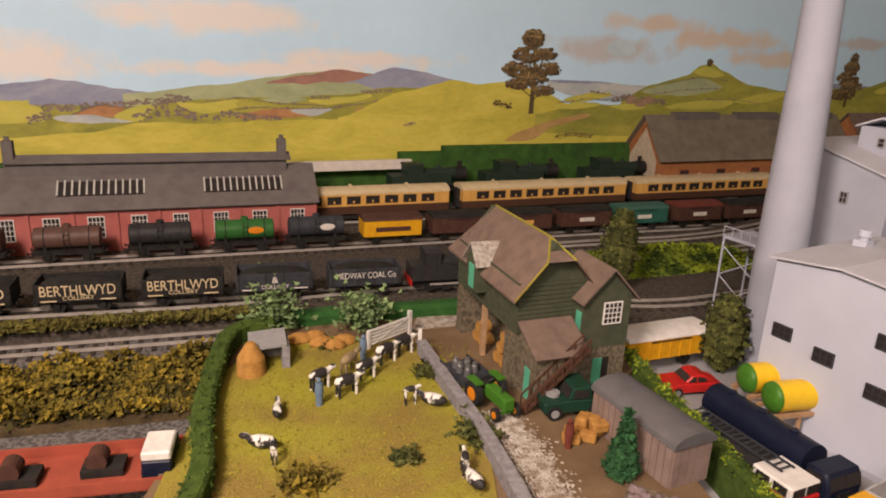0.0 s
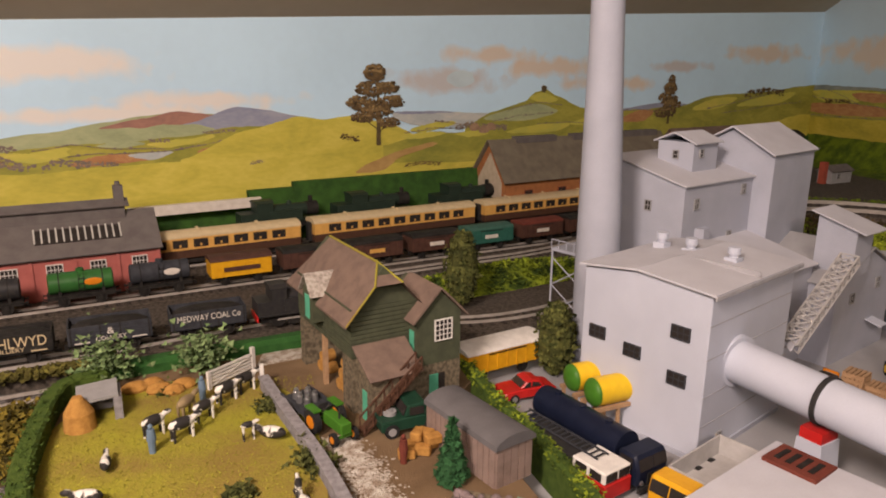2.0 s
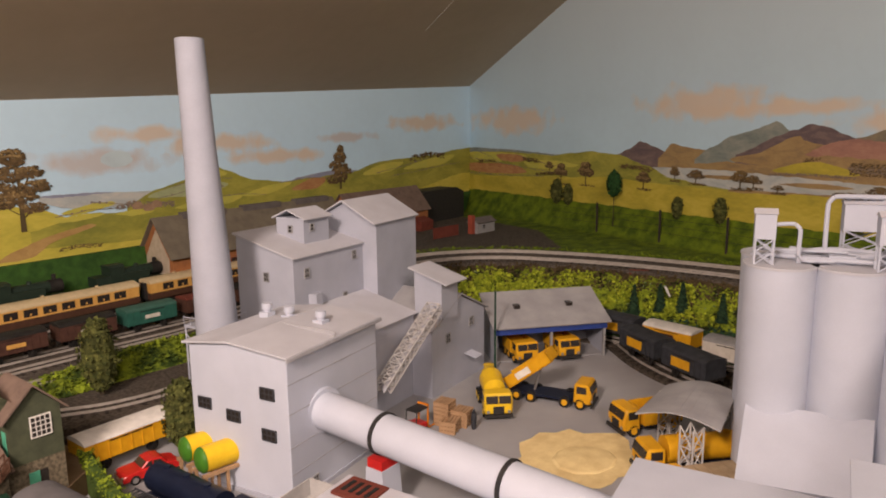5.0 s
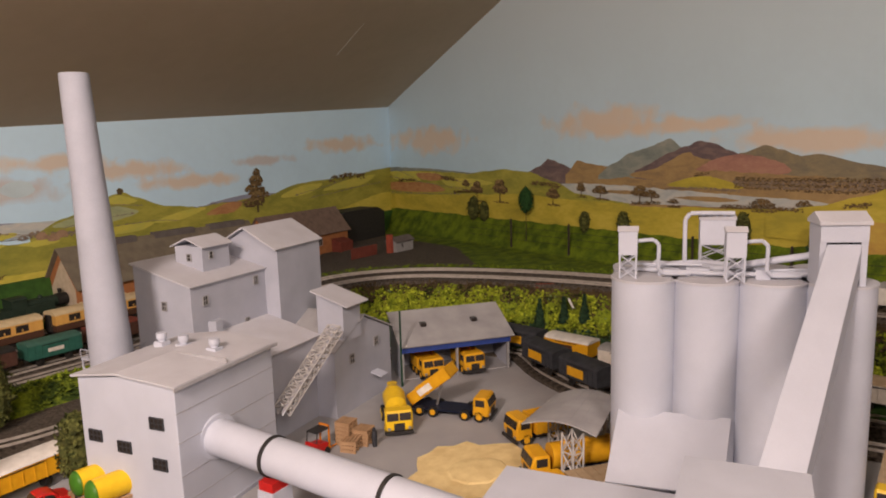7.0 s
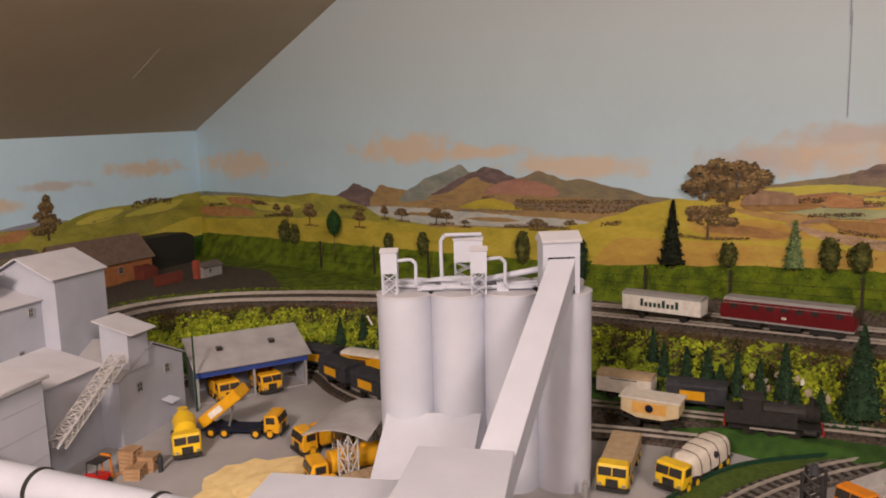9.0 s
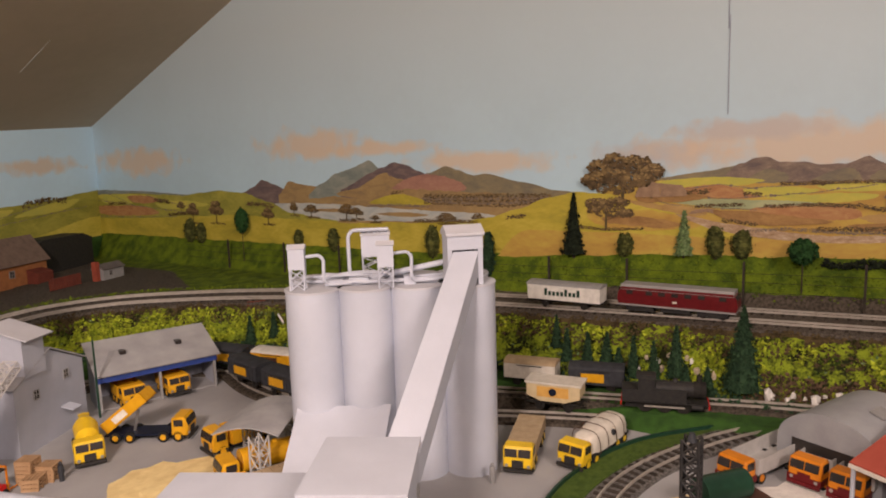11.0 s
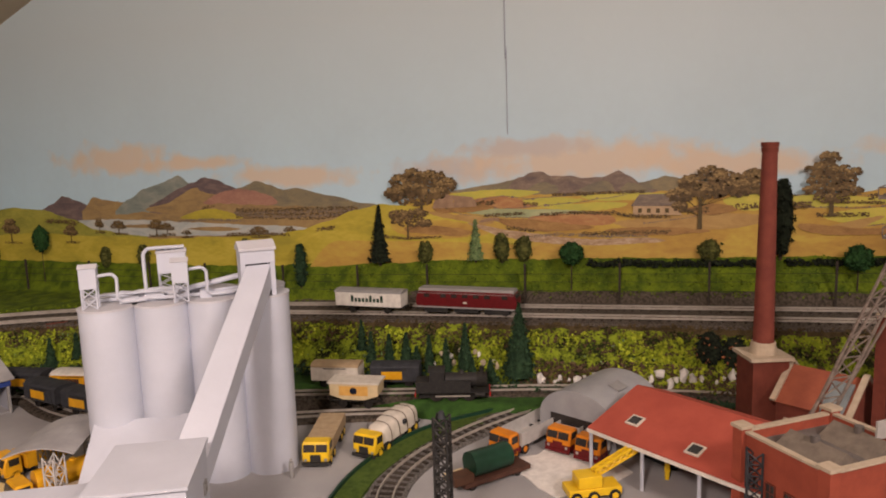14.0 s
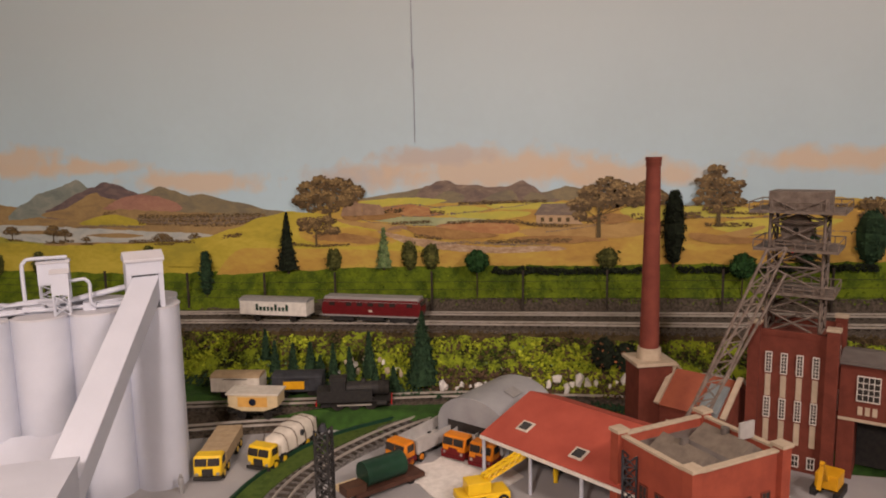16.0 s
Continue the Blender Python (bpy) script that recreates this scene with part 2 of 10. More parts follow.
class Shape:
    """A bmesh being put together; every call adds one closed piece."""

    def __init__(self):
        self.v, self.f = [], []

    def add(self, verts, faces, m=None):
        n = len(self.v)
        self.v += turned(m, verts)
        self.f += [[n + i for i in f] for f in faces]
        return self

    def box(self, x0, y0, z0, x1, y1, z1, m=None):
        c = [(x, y, z) for z in (z0, z1) for y in (y0, y1) for x in (x0, x1)]
        return self.add(c, [(0, 2, 3, 1), (4, 5, 7, 6), (0, 1, 5, 4), (2, 6, 7, 3), (0, 4, 6, 2), (1, 3, 7, 5)], m)

    def cbox(self, x, y, z, sx, sy, sz, m=None):
        """A box by its centre in plan, its base and its size."""
        return self.box(x - sx / 2, y - sy / 2, z, x + sx / 2, y + sy / 2, z + sz, m)

    def tube(self, a, b, r0, r1=None, seg=14, cap=True):
        a, b = Vector(a), Vector(b)
        r1 = r0 if r1 is None else r1
        q = (b - a).to_track_quat("Z", "Y")
        ring = [(math.cos(2 * math.pi * i / seg), math.sin(2 * math.pi * i / seg)) for i in range(seg)]
        verts = [a + q @ Vector((c * r0, s * r0, 0)) for c, s in ring] + [b + q @ Vector((c * r1, s * r1, 0)) for c, s in ring]
        faces = [(i, (i + 1) % seg, seg + (i + 1) % seg, seg + i) for i in range(seg)]
        if cap:
            faces += [tuple(range(seg))[::-1], tuple(range(seg, 2 * seg))]
        return self.add(verts, faces)

    def prism(self, outline, axis, a, b, m=None):
        """An outline of (p, q) pairs drawn out along an axis from a to b. x: (y, z); y: (x, z); z: (x, y)."""
        def at(p, q, w):
            return {"x": (w, p, q), "y": (p, w, q), "z": (p, q, w)}[axis]
        n = len(outline)
        verts = [at(p, q, a) for p, q in outline] + [at(p, q, b) for p, q in outline]
        faces = [(i, (i + 1) % n, n + (i + 1) % n, n + i) for i in range(n)]
        faces += [tuple(range(n))[::-1], tuple(range(n, 2 * n))]
        return self.add(verts, faces, m)

    def sheet(self, quad, thick, m=None):
        """A flat plate on four corners with a thickness along its normal."""
        q = [Vector(p) for p in quad]
        nrm = (q[1] - q[0]).cross(q[3] - q[0]).normalized() * thick
        return self.add(q + [p + nrm for p in q], [(3, 2, 1, 0), (4, 5, 6, 7), (0, 1, 5, 4), (1, 2, 6, 5), (2, 3, 7, 6), (3, 0, 4, 7)], m)

    def ball(self, c, rx, ry, rz, seg=10, rings=6, m=None):
        verts, faces = [(c[0], c[1], c[2] - rz)], []
        for j in range(1, rings):
            p = math.pi * j / rings - math.pi / 2
            verts += [(c[0] + rx * math.cos(p) * math.cos(2 * math.pi * i / seg), c[1] + ry * math.cos(p) * math.sin(2 * math.pi * i / seg), c[2] + rz * math.sin(p)) for i in range(seg)]
        verts.append((c[0], c[1], c[2] + rz))
        for i in range(seg):
            faces.append((0, 1 + (i + 1) % seg, 1 + i))
            for j in range(rings - 2):
                k = 1 + j * seg
                faces.append((k + i, k + (i + 1) % seg, k + seg + (i + 1) % seg, k + seg + i))
            k = 1 + (rings - 2) * seg
            faces.append((k + i, k + (i + 1) % seg, len(verts) - 1))
        return self.add(verts, faces, m)

    def mesh(self, name, material, bevel=0.0, smooth=False):
        me = bpy.data.meshes.new(name)
        me.from_pydata([tuple(p) for p in self.v], [], self.f)
        bm = bmesh.new()
        bm.from_mesh(me)
        bmesh.ops.recalc_face_normals(bm, faces=bm.faces)
        if bevel:
            edges = [e for e in bm.edges if len(e.link_faces) == 2 and e.calc_face_angle(0) > 0.6]
            bmesh.ops.bevel(bm, geom=edges, offset=bevel, segments=1, affect="EDGES", clamp_overlap=True)
        bm.to_mesh(me)
        bm.free()
        if smooth:
            for p in me.polygons:
                p.use_smooth = True
            try:
                me.set_sharp_from_angle(angle=radians(35))
            except AttributeError:
                pass
        me.materials.append(material)
        return me


def part(name, shape, material, parent, label="", bevel=0.0, smooth=False):
    ob = new(name, shape.mesh(name, material, bevel, smooth))
    ob.parent = parent
    return tagged(ob, label) if label else ob


def thing(name, m, label, category, group="", kind=""):
    ob = new(name)
    ob.empty_display_size = 0.01
    ob.matrix_world = m
    return tagged(ob, label, category, group, kind)


def solid(name, shape, material, label, category="", group="", kind="", bevel=0.0, smooth=False, m=None):
    ob = new(name, shape.mesh(name, material, bevel, smooth))
    if m:
        ob.matrix_world = m
    return tagged(ob, label, category, group, kind)


def lettering(name, text, size, material, parent, m, extrude=0.0002, label="", wide=0.0):
    """Raised letters from the built-in font, as a mesh; centred, in the xy plane of m. wide: squeezed to that width."""
    cu = bpy.data.curves.new(name, "FONT")
    cu.body, cu.size, cu.extrude, cu.align_x, cu.align_y = text, size, extrude, "CENTER", "CENTER"
    tmp = bpy.data.objects.new(name, cu)
    scene.collection.objects.link(tmp)
    me = bpy.data.meshes.new_from_object(tmp.evaluated_get(bpy.context.evaluated_depsgraph_get()))
    bpy.data.objects.remove(tmp)
    if wide:
        xs = [v.co.x for v in me.vertices]
        k = wide / max(1e-6, max(xs) - min(xs))
        for v in me.vertices:
            v.co.x *= k
    me.materials.clear()
    me.materials.append(material)
    ob = new(name, me)
    ob.parent = parent
    ob.matrix_basis = m
    return tagged(ob, label) if label else ob


def smooth_line(pts, step=0.012):
    """Points along a Catmull-Rom line through pts."""
    p = [Vector(a) for a in pts]
    p = [p[0] * 2 - p[1]] + p + [p[-1] * 2 - p[-2]]
    out = []
    for i in range(1, len(p) - 2):
        n = max(1, int((p[i + 1] - p[i]).length / step))
        for k in range(n):
            t = k / n
            out.append(0.5 * (2 * p[i] + (p[i + 1] - p[i - 1]) * t + (2 * p[i - 1] - 5 * p[i] + 4 * p[i + 1] - p[i + 2]) * t * t + (3 * p[i] - p[i - 1] - 3 * p[i + 1] + p[i + 2]) * t ** 3))
    return out + [p[-2]]


def ribbon(line, w0, w1, z0, z1):
    """A closed strip between two sideways offsets of a line, z0 to z1 above it."""
    s = Shape()
    n = len(line)
    rows = []
    for i, p in enumerate(line):
        d = line[min(i + 1, n - 1)] - line[max(i - 1, 0)]
        side = Vector((d.y, -d.x, 0)).normalized()
        rows.append([p + side * w + Vector((0, 0, z)) for w, z in ((w0, z0), (w1, z0), (w1, z1), (w0, z1))])
    verts = [v for r in rows for v in r]
    faces = [(4 * i + k, 4 * i + (k + 1) % 4, 4 * i + 4 + (k + 1) % 4, 4 * i + 4 + k) for i in range(n - 1) for k in range(4)]
    faces += [(3, 2, 1, 0), (4 * n - 4, 4 * n - 3, 4 * n - 2, 4 * n - 1)]
    return s.add(verts, faces)


def track(pts, label, bed=BALLAST, width=0.042):
    """OO track: ballast, sleepers and two rails along a line of rail-base points."""
    line = smooth_line(pts)
    root = thing("railway_track", Matrix.Identity(4), label, "track", "railway tracks", "structure")
    part("ballast", ribbon(line, -width / 2, width / 2, -0.02, -0.0022), bed, root)
    sl = Shape()
    acc = 0.0
    for a, b in zip(line, line[1:]):
        d = b - a
        acc += d.length
        if acc >= 0.0085:
            acc = 0.0
            m = Matrix.Translation(a) @ d.to_track_quat("X", "Z").to_matrix().to_4x4()
            sl.box(-0.0018, -0.0165, -0.0028, 0.0018, 0.0165, -0.0006, m)
    tagged(part("sleepers", sl, SLEEPER, root), "", "", "", "stuff")
    for s in (-1, 1):
        part("rail", ribbon(line, s * 0.0083 - 0.0007, s * 0.0083 + 0.0007, -0.0008, 0.0022), STEEL, root)
    return line


def leaves(count, size, where, seed):
    """Small folded leaf clumps; where(rng) gives a place and an outward way."""
    rng = random.Random(seed)
    s = Shape()
    for _ in range(count):
        c, n = where(rng)
        q = Vector((n[0] + rng.uniform(-0.7, 0.7), n[1] + rng.uniform(-0.7, 0.7), n[2] + rng.uniform(-0.4, 0.8))).to_track_quat("Z", "Y")
        k = size * rng.uniform(0.6, 1.4)
        a = rng.uniform(0, 6.28)
        ring = [Vector(c) + q @ Vector((k * math.cos(a + i * 1.57) * (1.0 if i % 2 else 0.6), k * math.sin(a + i * 1.57) * (1.0 if i % 2 else 0.6), 0.25 * k * (1 if i % 2 else -1))) for i in range(4)]
        s.add(ring, [(0, 1, 2), (0, 2, 3)])
    return s


# ---------- the room ----------
NW = pose(1.83, 1.555, 0, 0, 0, 20)     # along the north wall, x to the east, from the corner
EW = pose(1.83, 1.555, 0, 0, 0, -90)    # along the east wall, x to the south, from the corner


def north(u, z, d=0.0):
    return NW @ Vector((u, -d, z))


w = Shape().prism([(-3.4, -0.95), (0.05, -0.95), (0.05, 0.424), (-3.4, 0.25)], "y", 0.0, 0.08)
solid("wall_north", w, SKY_N, "low wall with a painted landscape backdrop", "wall", kind="structure", m=NW)
w = Shape().box(-0.05, 0.0, -0.95, 4.4, 0.08, 1.5)
solid("wall_east", w, SKY_E, "gable wall painted as a pale blue sky", "wall", kind="structure", m=EW)
w = Shape().box(-2.3, -2.95, -0.95, 1.9, -2.85, 1.5).box(-2.3, -2.85, -0.95, -2.2, 1.2, 1.5)
solid("wall_south", w, ROOMW, "plain cream painted room walls behind the layout", "wall", kind="structure")
solid("floor", Shape().box(-2.3, -2.95, -1.0, 1.95, 1.9, -0.95), CARPET, "brown carpeted room floor", "floor", kind="structure")
# sloping ceiling from the low north wall up to a flat strip
up = 0.50
c = Shape()
n0, n1 = (-3.5, 0.25), (0.12, 0.428)
rise = [(0.0, 0.0), (1.9, 1.9 * up)]
quad = [(n0[0], 0.06, n0[1] - 0.06 * up), (n1[0], 0.06, n1[1] - 0.06 * up), (n1[0] + 0.75, -1.9, n1[1] + 1.9 * up), (n0[0] - 0.2, -1.9, n0[1] + 1.9 * up)]
c.sheet([NW @ Vector(q) for q in quad], -0.05)
solid("ceiling", c, CEIL, "sloping attic ceiling painted dull buff", "ceiling", kind="structure")
solid("ceiling", Shape().box(-2.4, -3.0, 1.3, 2.3, 0.6, 1.36), CEIL, "flat buff ceiling strip over the room", "ceiling", kind="structure")
for k, (a, b) in enumerate((((-0.476, 0.221), (-0.511, 0.328)), ((-0.519, 0.351), (-0.562, 0.482)))):
    s = Shape()
    for j in range(5):
        t0, t1 = j / 5, (j + 1) / 5 - 0.02
        p = [Vector((a[0] + (b[0] - a[0]) * t, -(a[1] + (b[1] - a[1]) * t), 0)) for t in (t0, t1)]
        for q in p:
            q.z = 0.424 + q.x * 0.0495 - q.y * up - 0.0012
        wv = 0.0012
        s.sheet([NW @ q for q in (p[0], p[1], p[1] + Vector((wv, 0, 0)), p[0] + Vector((wv, 0, 0)))], 0.0006)
    solid("ceiling_crack", s, LAMPW, "pale flaking crack in the sloping ceiling", "crack", kind="structure")
for x, y, z, drop, r in ((0.16, -0.22, 0.865, 0.045, 0.07), (0.35, -1.35, 1.3, 0.02, 0.22)):
    lamp = thing("ceiling_lamp", pose(x, y, z), "round white ceiling lamp in the attic room", "lamp", "room lamps")
    part("stem", Shape().tube((0, 0, 0), (0, 0, -drop), 0.02, seg=20), LAMPW, lamp)
    part("rim", Shape().tube((0, 0, -drop), (0, 0, -drop - 0.012), r * 0.9, r, seg=32), LAMPW, lamp)

# ---------- painted backdrop ----------
def paint(name, *colours, scale=14.0, rough=0.5):
    """Brushed wall paint: several tones laid in level strokes at two scales."""
    m = bpy.data.materials.new(name)
    m.use_nodes = True
    t = m.node_tree
    p = t.nodes["Principled BSDF"]
    p.inputs["Roughness"].default_value = rough
    p.inputs["Specular IOR Level"].default_value = 0.25
    co = t.nodes.new("ShaderNodeTexCoord")
    mp = t.nodes.new("ShaderNodeMapping")
    mp.inputs["Scale"].default_value = (1, 1, 2.6)
    t.links.new(co.outputs["Object"], mp.inputs[0])
    n1 = t.nodes.new("ShaderNodeTexNoise")
    n1.inputs["Scale"].default_value, n1.inputs["Detail"].default_value, n1.inputs["Roughness"].default_value = scale, 7, 0.62
    n1.inputs["Distortion"].default_value = 0.6
    n2 = t.nodes.new("ShaderNodeTexNoise")
    n2.inputs["Scale"].default_value, n2.inputs["Detail"].default_value = scale * 9, 4
    for n in (n1, n2):
        t.links.new(mp.outputs[0], n.inputs["Vector"])
    ad = t.nodes.new("ShaderNodeMath")
    ad.operation = "MULTIPLY_ADD"
    ad.inputs[1].default_value = 0.3
    t.links.new(n2.outputs["Fac"], ad.inputs[0])
    t.links.new(n1.outputs["Fac"], ad.inputs[2])
    r = t.nodes.new("ShaderNodeValToRGB")
    el = r.color_ramp.elements
    el[0].position, el[1].position = 0.46, 0.84
    el[0].color, el[1].color = (*colours[-1], 1), (*colours[1 % len(colours)], 1)
    mid = el.new(0.65)
    mid.color = (*colours[0], 1)
    t.links.new(ad.outputs[0], r.inputs[0])
    t.links.new(r.outputs[0], p.inputs["Base Color"])
    return m


P_YEL = paint("paint_yellow_hill", (0.46, 0.38, 0.05), (0.56, 0.46, 0.075), (0.34, 0.3, 0.045), scale=9)
P_YLN = paint("paint_lemon_hill", (0.54, 0.47, 0.075), (0.64, 0.55, 0.11), (0.42, 0.38, 0.06), scale=9)
P_GRN = paint("paint_green_hill", (0.32, 0.31, 0.055), (0.42, 0.38, 0.07), (0.22, 0.23, 0.045), scale=11)
P_PUR = paint("paint_purple_hill", (0.27, 0.29, 0.37), (0.34, 0.35, 0.41), (0.21, 0.225, 0.31), scale=13)
P_RED = paint("paint_heather", (0.36, 0.19, 0.14), (0.42, 0.25, 0.17), (0.28, 0.15, 0.12), scale=16)
P_MTN = paint("paint_mountain", (0.2, 0.15, 0.12), (0.3, 0.23, 0.17), (0.13, 0.1, 0.095), scale=34)
P_TEAL = paint("paint_far_mountain", (0.22, 0.25, 0.22), (0.3, 0.31, 0.26), (0.16, 0.19, 0.18), scale=20)
P_TRE = mat("paint_tree", (0.15, 0.1, 0.045), (0.08, 0.055, 0.028), 0.5, scale=80, island=0.4)
P_TRL = mat("paint_tree_light", (0.3, 0.21, 0.09), (0.22, 0.15, 0.065), 0.5, scale=80, island=0.35)
P_SEA = paint("paint_water", (0.45, 0.48, 0.46), (0.55, 0.54, 0.48), (0.36, 0.4, 0.4), scale=24, rough=0.4)
P_PAT = mat("paint_pale_patch", (0.55, 0.68, 0.72), rough=0.5, scale=20)
P_OCH = paint("paint_ochre", (0.48, 0.31, 0.07), (0.54, 0.4, 0.08), (0.38, 0.22, 0.06), scale=9)
P_STN = mat("paint_house_stone", (0.36, 0.24, 0.15), (0.26, 0.17, 0.11), rough=0.6, scale=90)
P_LIN = mat("paint_dark_line", (0.1, 0.075, 0.035), rough=0.6, island=0.3)

mural = thing("backdrop", Matrix.Identity(4), "hand-painted rolling hills landscape on the walls", "backdrop", kind="structure")
LAYER = [0]


def wave(x, seed, scale):
    return noise.noise(Vector((x * scale, seed * 7.3, 0.5)))


def hills(wall, x0, x1, base, bumps, material, seed, rough=0.006, low=0.09, step=0.012):
    """A flat painted ridge: bumps are (middle, half width, height) over the base line."""
    LAYER[0] += 1
    y = -0.00004 * LAYER[0]
    n = int((x1 - x0) / step)
    top = []
    for i in range(n + 1):
        x = x0 + (x1 - x0) * i / n
        z = base + rough * wave(x, seed, 9) + rough * 0.4 * wave(x, seed + 1, 40)
        z += sum(h * math.exp(-((x - c) / hw) ** 2) for c, hw, h in bumps)
        e = min(1.0, (x - x0) / 0.1 if x0 > -2.9 and x0 > 0.01 or wall is NW and x0 > -2.9 else 1.0, (x1 - x) / 0.1 if x1 < 2.9 and not (wall is NW and x1 > -0.01) else 1.0)
        z = low + (z - low) * math.sin(max(0.0, e) * math.pi / 2)
        top.append((x, z))
    s = Shape()
    verts = [(x, y, max(z, low + 0.0005)) for x, z in top] + [(x, y, low) for x, z in top]
    s.add(verts, [(i, i + 1, n + 2 + i, n + 1 + i) for i in range(n)], wall)
    part("painted_hill", s, material, mural)


def blot(wall, cx, cz, rx, rz, material, seed, name="painted_field", rough=0.3, flat=False):
    """One painted patch with an uneven outline."""
    LAYER[0] += 1
    y = -0.00004 * LAYER[0]
    n = 26
    ring = []
    for i in range(n):
        a = 2 * math.pi * i / n
        k = 1 + rough * noise.noise(Vector((2.2 * math.cos(a), 2.2 * math.sin(a), seed * 3.1)))
        zz = math.sin(a)
        ring.append((cx + rx * k * math.cos(a), y, cz + rz * k * (max(zz, -0.25) if flat else zz)))
    part(name, Shape().add(ring, [tuple(range(n))], wall), material, mural)


def ridge(wall, pts, low, material, seed, rough=0.004):
    """A painted ridge through a few crest points, with a broken outline."""
    LAYER[0] += 1
    y = -0.00004 * LAYER[0]
    top = []
    for (xa, za), (xb, zb) in zip(pts, pts[1:]):
        n = max(2, int(abs(xb - xa) / 0.004))
        for i in range(n):
            t = i / n
            e = t * t * (3 - 2 * t) * 0.6 + t * 0.4
            x = xa + (xb - xa) * t
            top.append((x, za + (zb - za) * e + rough * wave(x, seed, 30) + rough * 0.5 * wave(x, seed + 3, 90)))
    top.append(pts[-1])
    n = len(top)
    lo = low if callable(low) else (lambda x: low)
    part("painted_ridge", Shape().add([(x, y, max(z, lo(x) + 0.0003)) for x, z in top] + [(x, y, lo(x)) for x, z in top], [(i, i + 1, n + 1 + i, n + i) for i in range(n - 1)], wall), material, mural)


P_DUN = paint("paint_dun_slope", (0.32, 0.22, 0.1), (0.24, 0.17, 0.09), (0.38, 0.27, 0.12), scale=26)
P_GRY = paint("paint_grey_green_slope", (0.22, 0.19, 0.12), (0.28, 0.23, 0.13), (0.16, 0.14, 0.11), scale=26)
P_VIO = paint("paint_violet_crag", (0.15, 0.11, 0.11), (0.22, 0.16, 0.14), (0.11, 0.085, 0.09), scale=34)


def field(wall, pts, material, seed, rough=0.003, name="painted_field", curved=True):
    """One painted patch: a closed line through a few corners, with a brushed, uneven edge; rough is its unevenness."""
    LAYER[0] += 1
    y = -0.00004 * LAYER[0]
    p = [Vector((a, b)) for a, b in pts]
    n = len(p)
    ring = []
    for i in range(n):
        a, b, c, d = p[i - 1], p[i], p[(i + 1) % n], p[(i + 2) % n]
        steps = 14 if curved else 2
        for k in range(steps):
            t = k / steps
            q = 0.5 * (2 * b + (c - a) * t + (2 * a - 5 * b + 4 * c - d) * t * t + (3 * b - a - 3 * c + d) * t ** 3) if curved else b.lerp(c, t)
            ring.append(q + Vector((wave(q.x + q.y * 3, seed, 60), wave(q.x - q.y * 3, seed + 2, 60))) * (0.4 * rough if curved else 0.0002) + Vector((wave(q.x * 1.7, seed + 4, 190), wave(q.y * 5 + q.x, seed + 6, 190))) * (0.0009 if curved else 0.0))
    m = len(ring)
    me = bpy.data.meshes.new(name)
    me.from_pydata([tuple(wall @ Vector((q.x, y, q.y))) for q in ring], [], [tuple(range(m))])
    me.materials.append(material)
    ob = new(name, me)
    ob.parent = mural


def dabs(wall, spots, material, name, seed):
    """Small brush dabs: spots are (x, z, radius)."""
    rng = random.Random(seed)
    LAYER[0] += 1
    y = -0.00004 * LAYER[0]
    s = Shape()
    for i, (cx, cz, r) in enumerate(spots):
        a0 = rng.uniform(0, 6.28)
        s.add([(cx + r * rng.uniform(0.7, 1.4) * math.cos(a0 + 0.9 * j), y - 0.00003 * i / len(spots), cz + r * rng.uniform(0.5, 0.95) * math.sin(a0 + 0.9 * j)) for j in range(7)], [tuple(range(7))], wall)
    part(name, s, material, mural)


def woodland(wall, pts, r, material, seed):
    """A painted wood or thicket: many dabs massed along a line."""
    rng = random.Random(seed)
    spots = []
    for (xa, za), (xb, zb) in zip(pts, pts[1:]):
        n = max(8, int(abs(xb - xa) / r * 9))
        for i in range(n):
            t = rng.random()
            spots.append((xa + (xb - xa) * t + rng.gauss(0, r * 0.3), za + (zb - za) * t + rng.uniform(-0.5, 1.0) * r, r * rng.uniform(0.12, 0.42)))
    spots.sort(key=lambda q: -q[1])
    dabs(wall, spots, material, "painted_wood", seed)
    dabs(wall, [(x - 0.2 * q, z + q * 0.6, q * 0.5) for x, z, q in spots[::4]], P_TRL, "painted_leaf_light", seed + 1)


def hedge_line(wall, pts, material, seed):
    """A thin painted hedge along a bent line, thickening here and there."""
    rng = random.Random(seed)
    spots = []
    for (xa, za), (xb, zb) in zip(pts, pts[1:]):
        n = int(abs(xb - xa) / 0.0016) + 2
        for i in range(n):
            t = i / n
            k = rng.uniform(0.0005, 0.0013) * (2.2 if rng.random() < 0.08 else 1.0)
            x = xa + (xb - xa) * t
            spots.append((x, za + (zb - za) * t + 0.0016 * wave(x, seed, 40) + k * 0.4, k))
    dabs(wall, spots, material, "painted_hedgerow", seed)


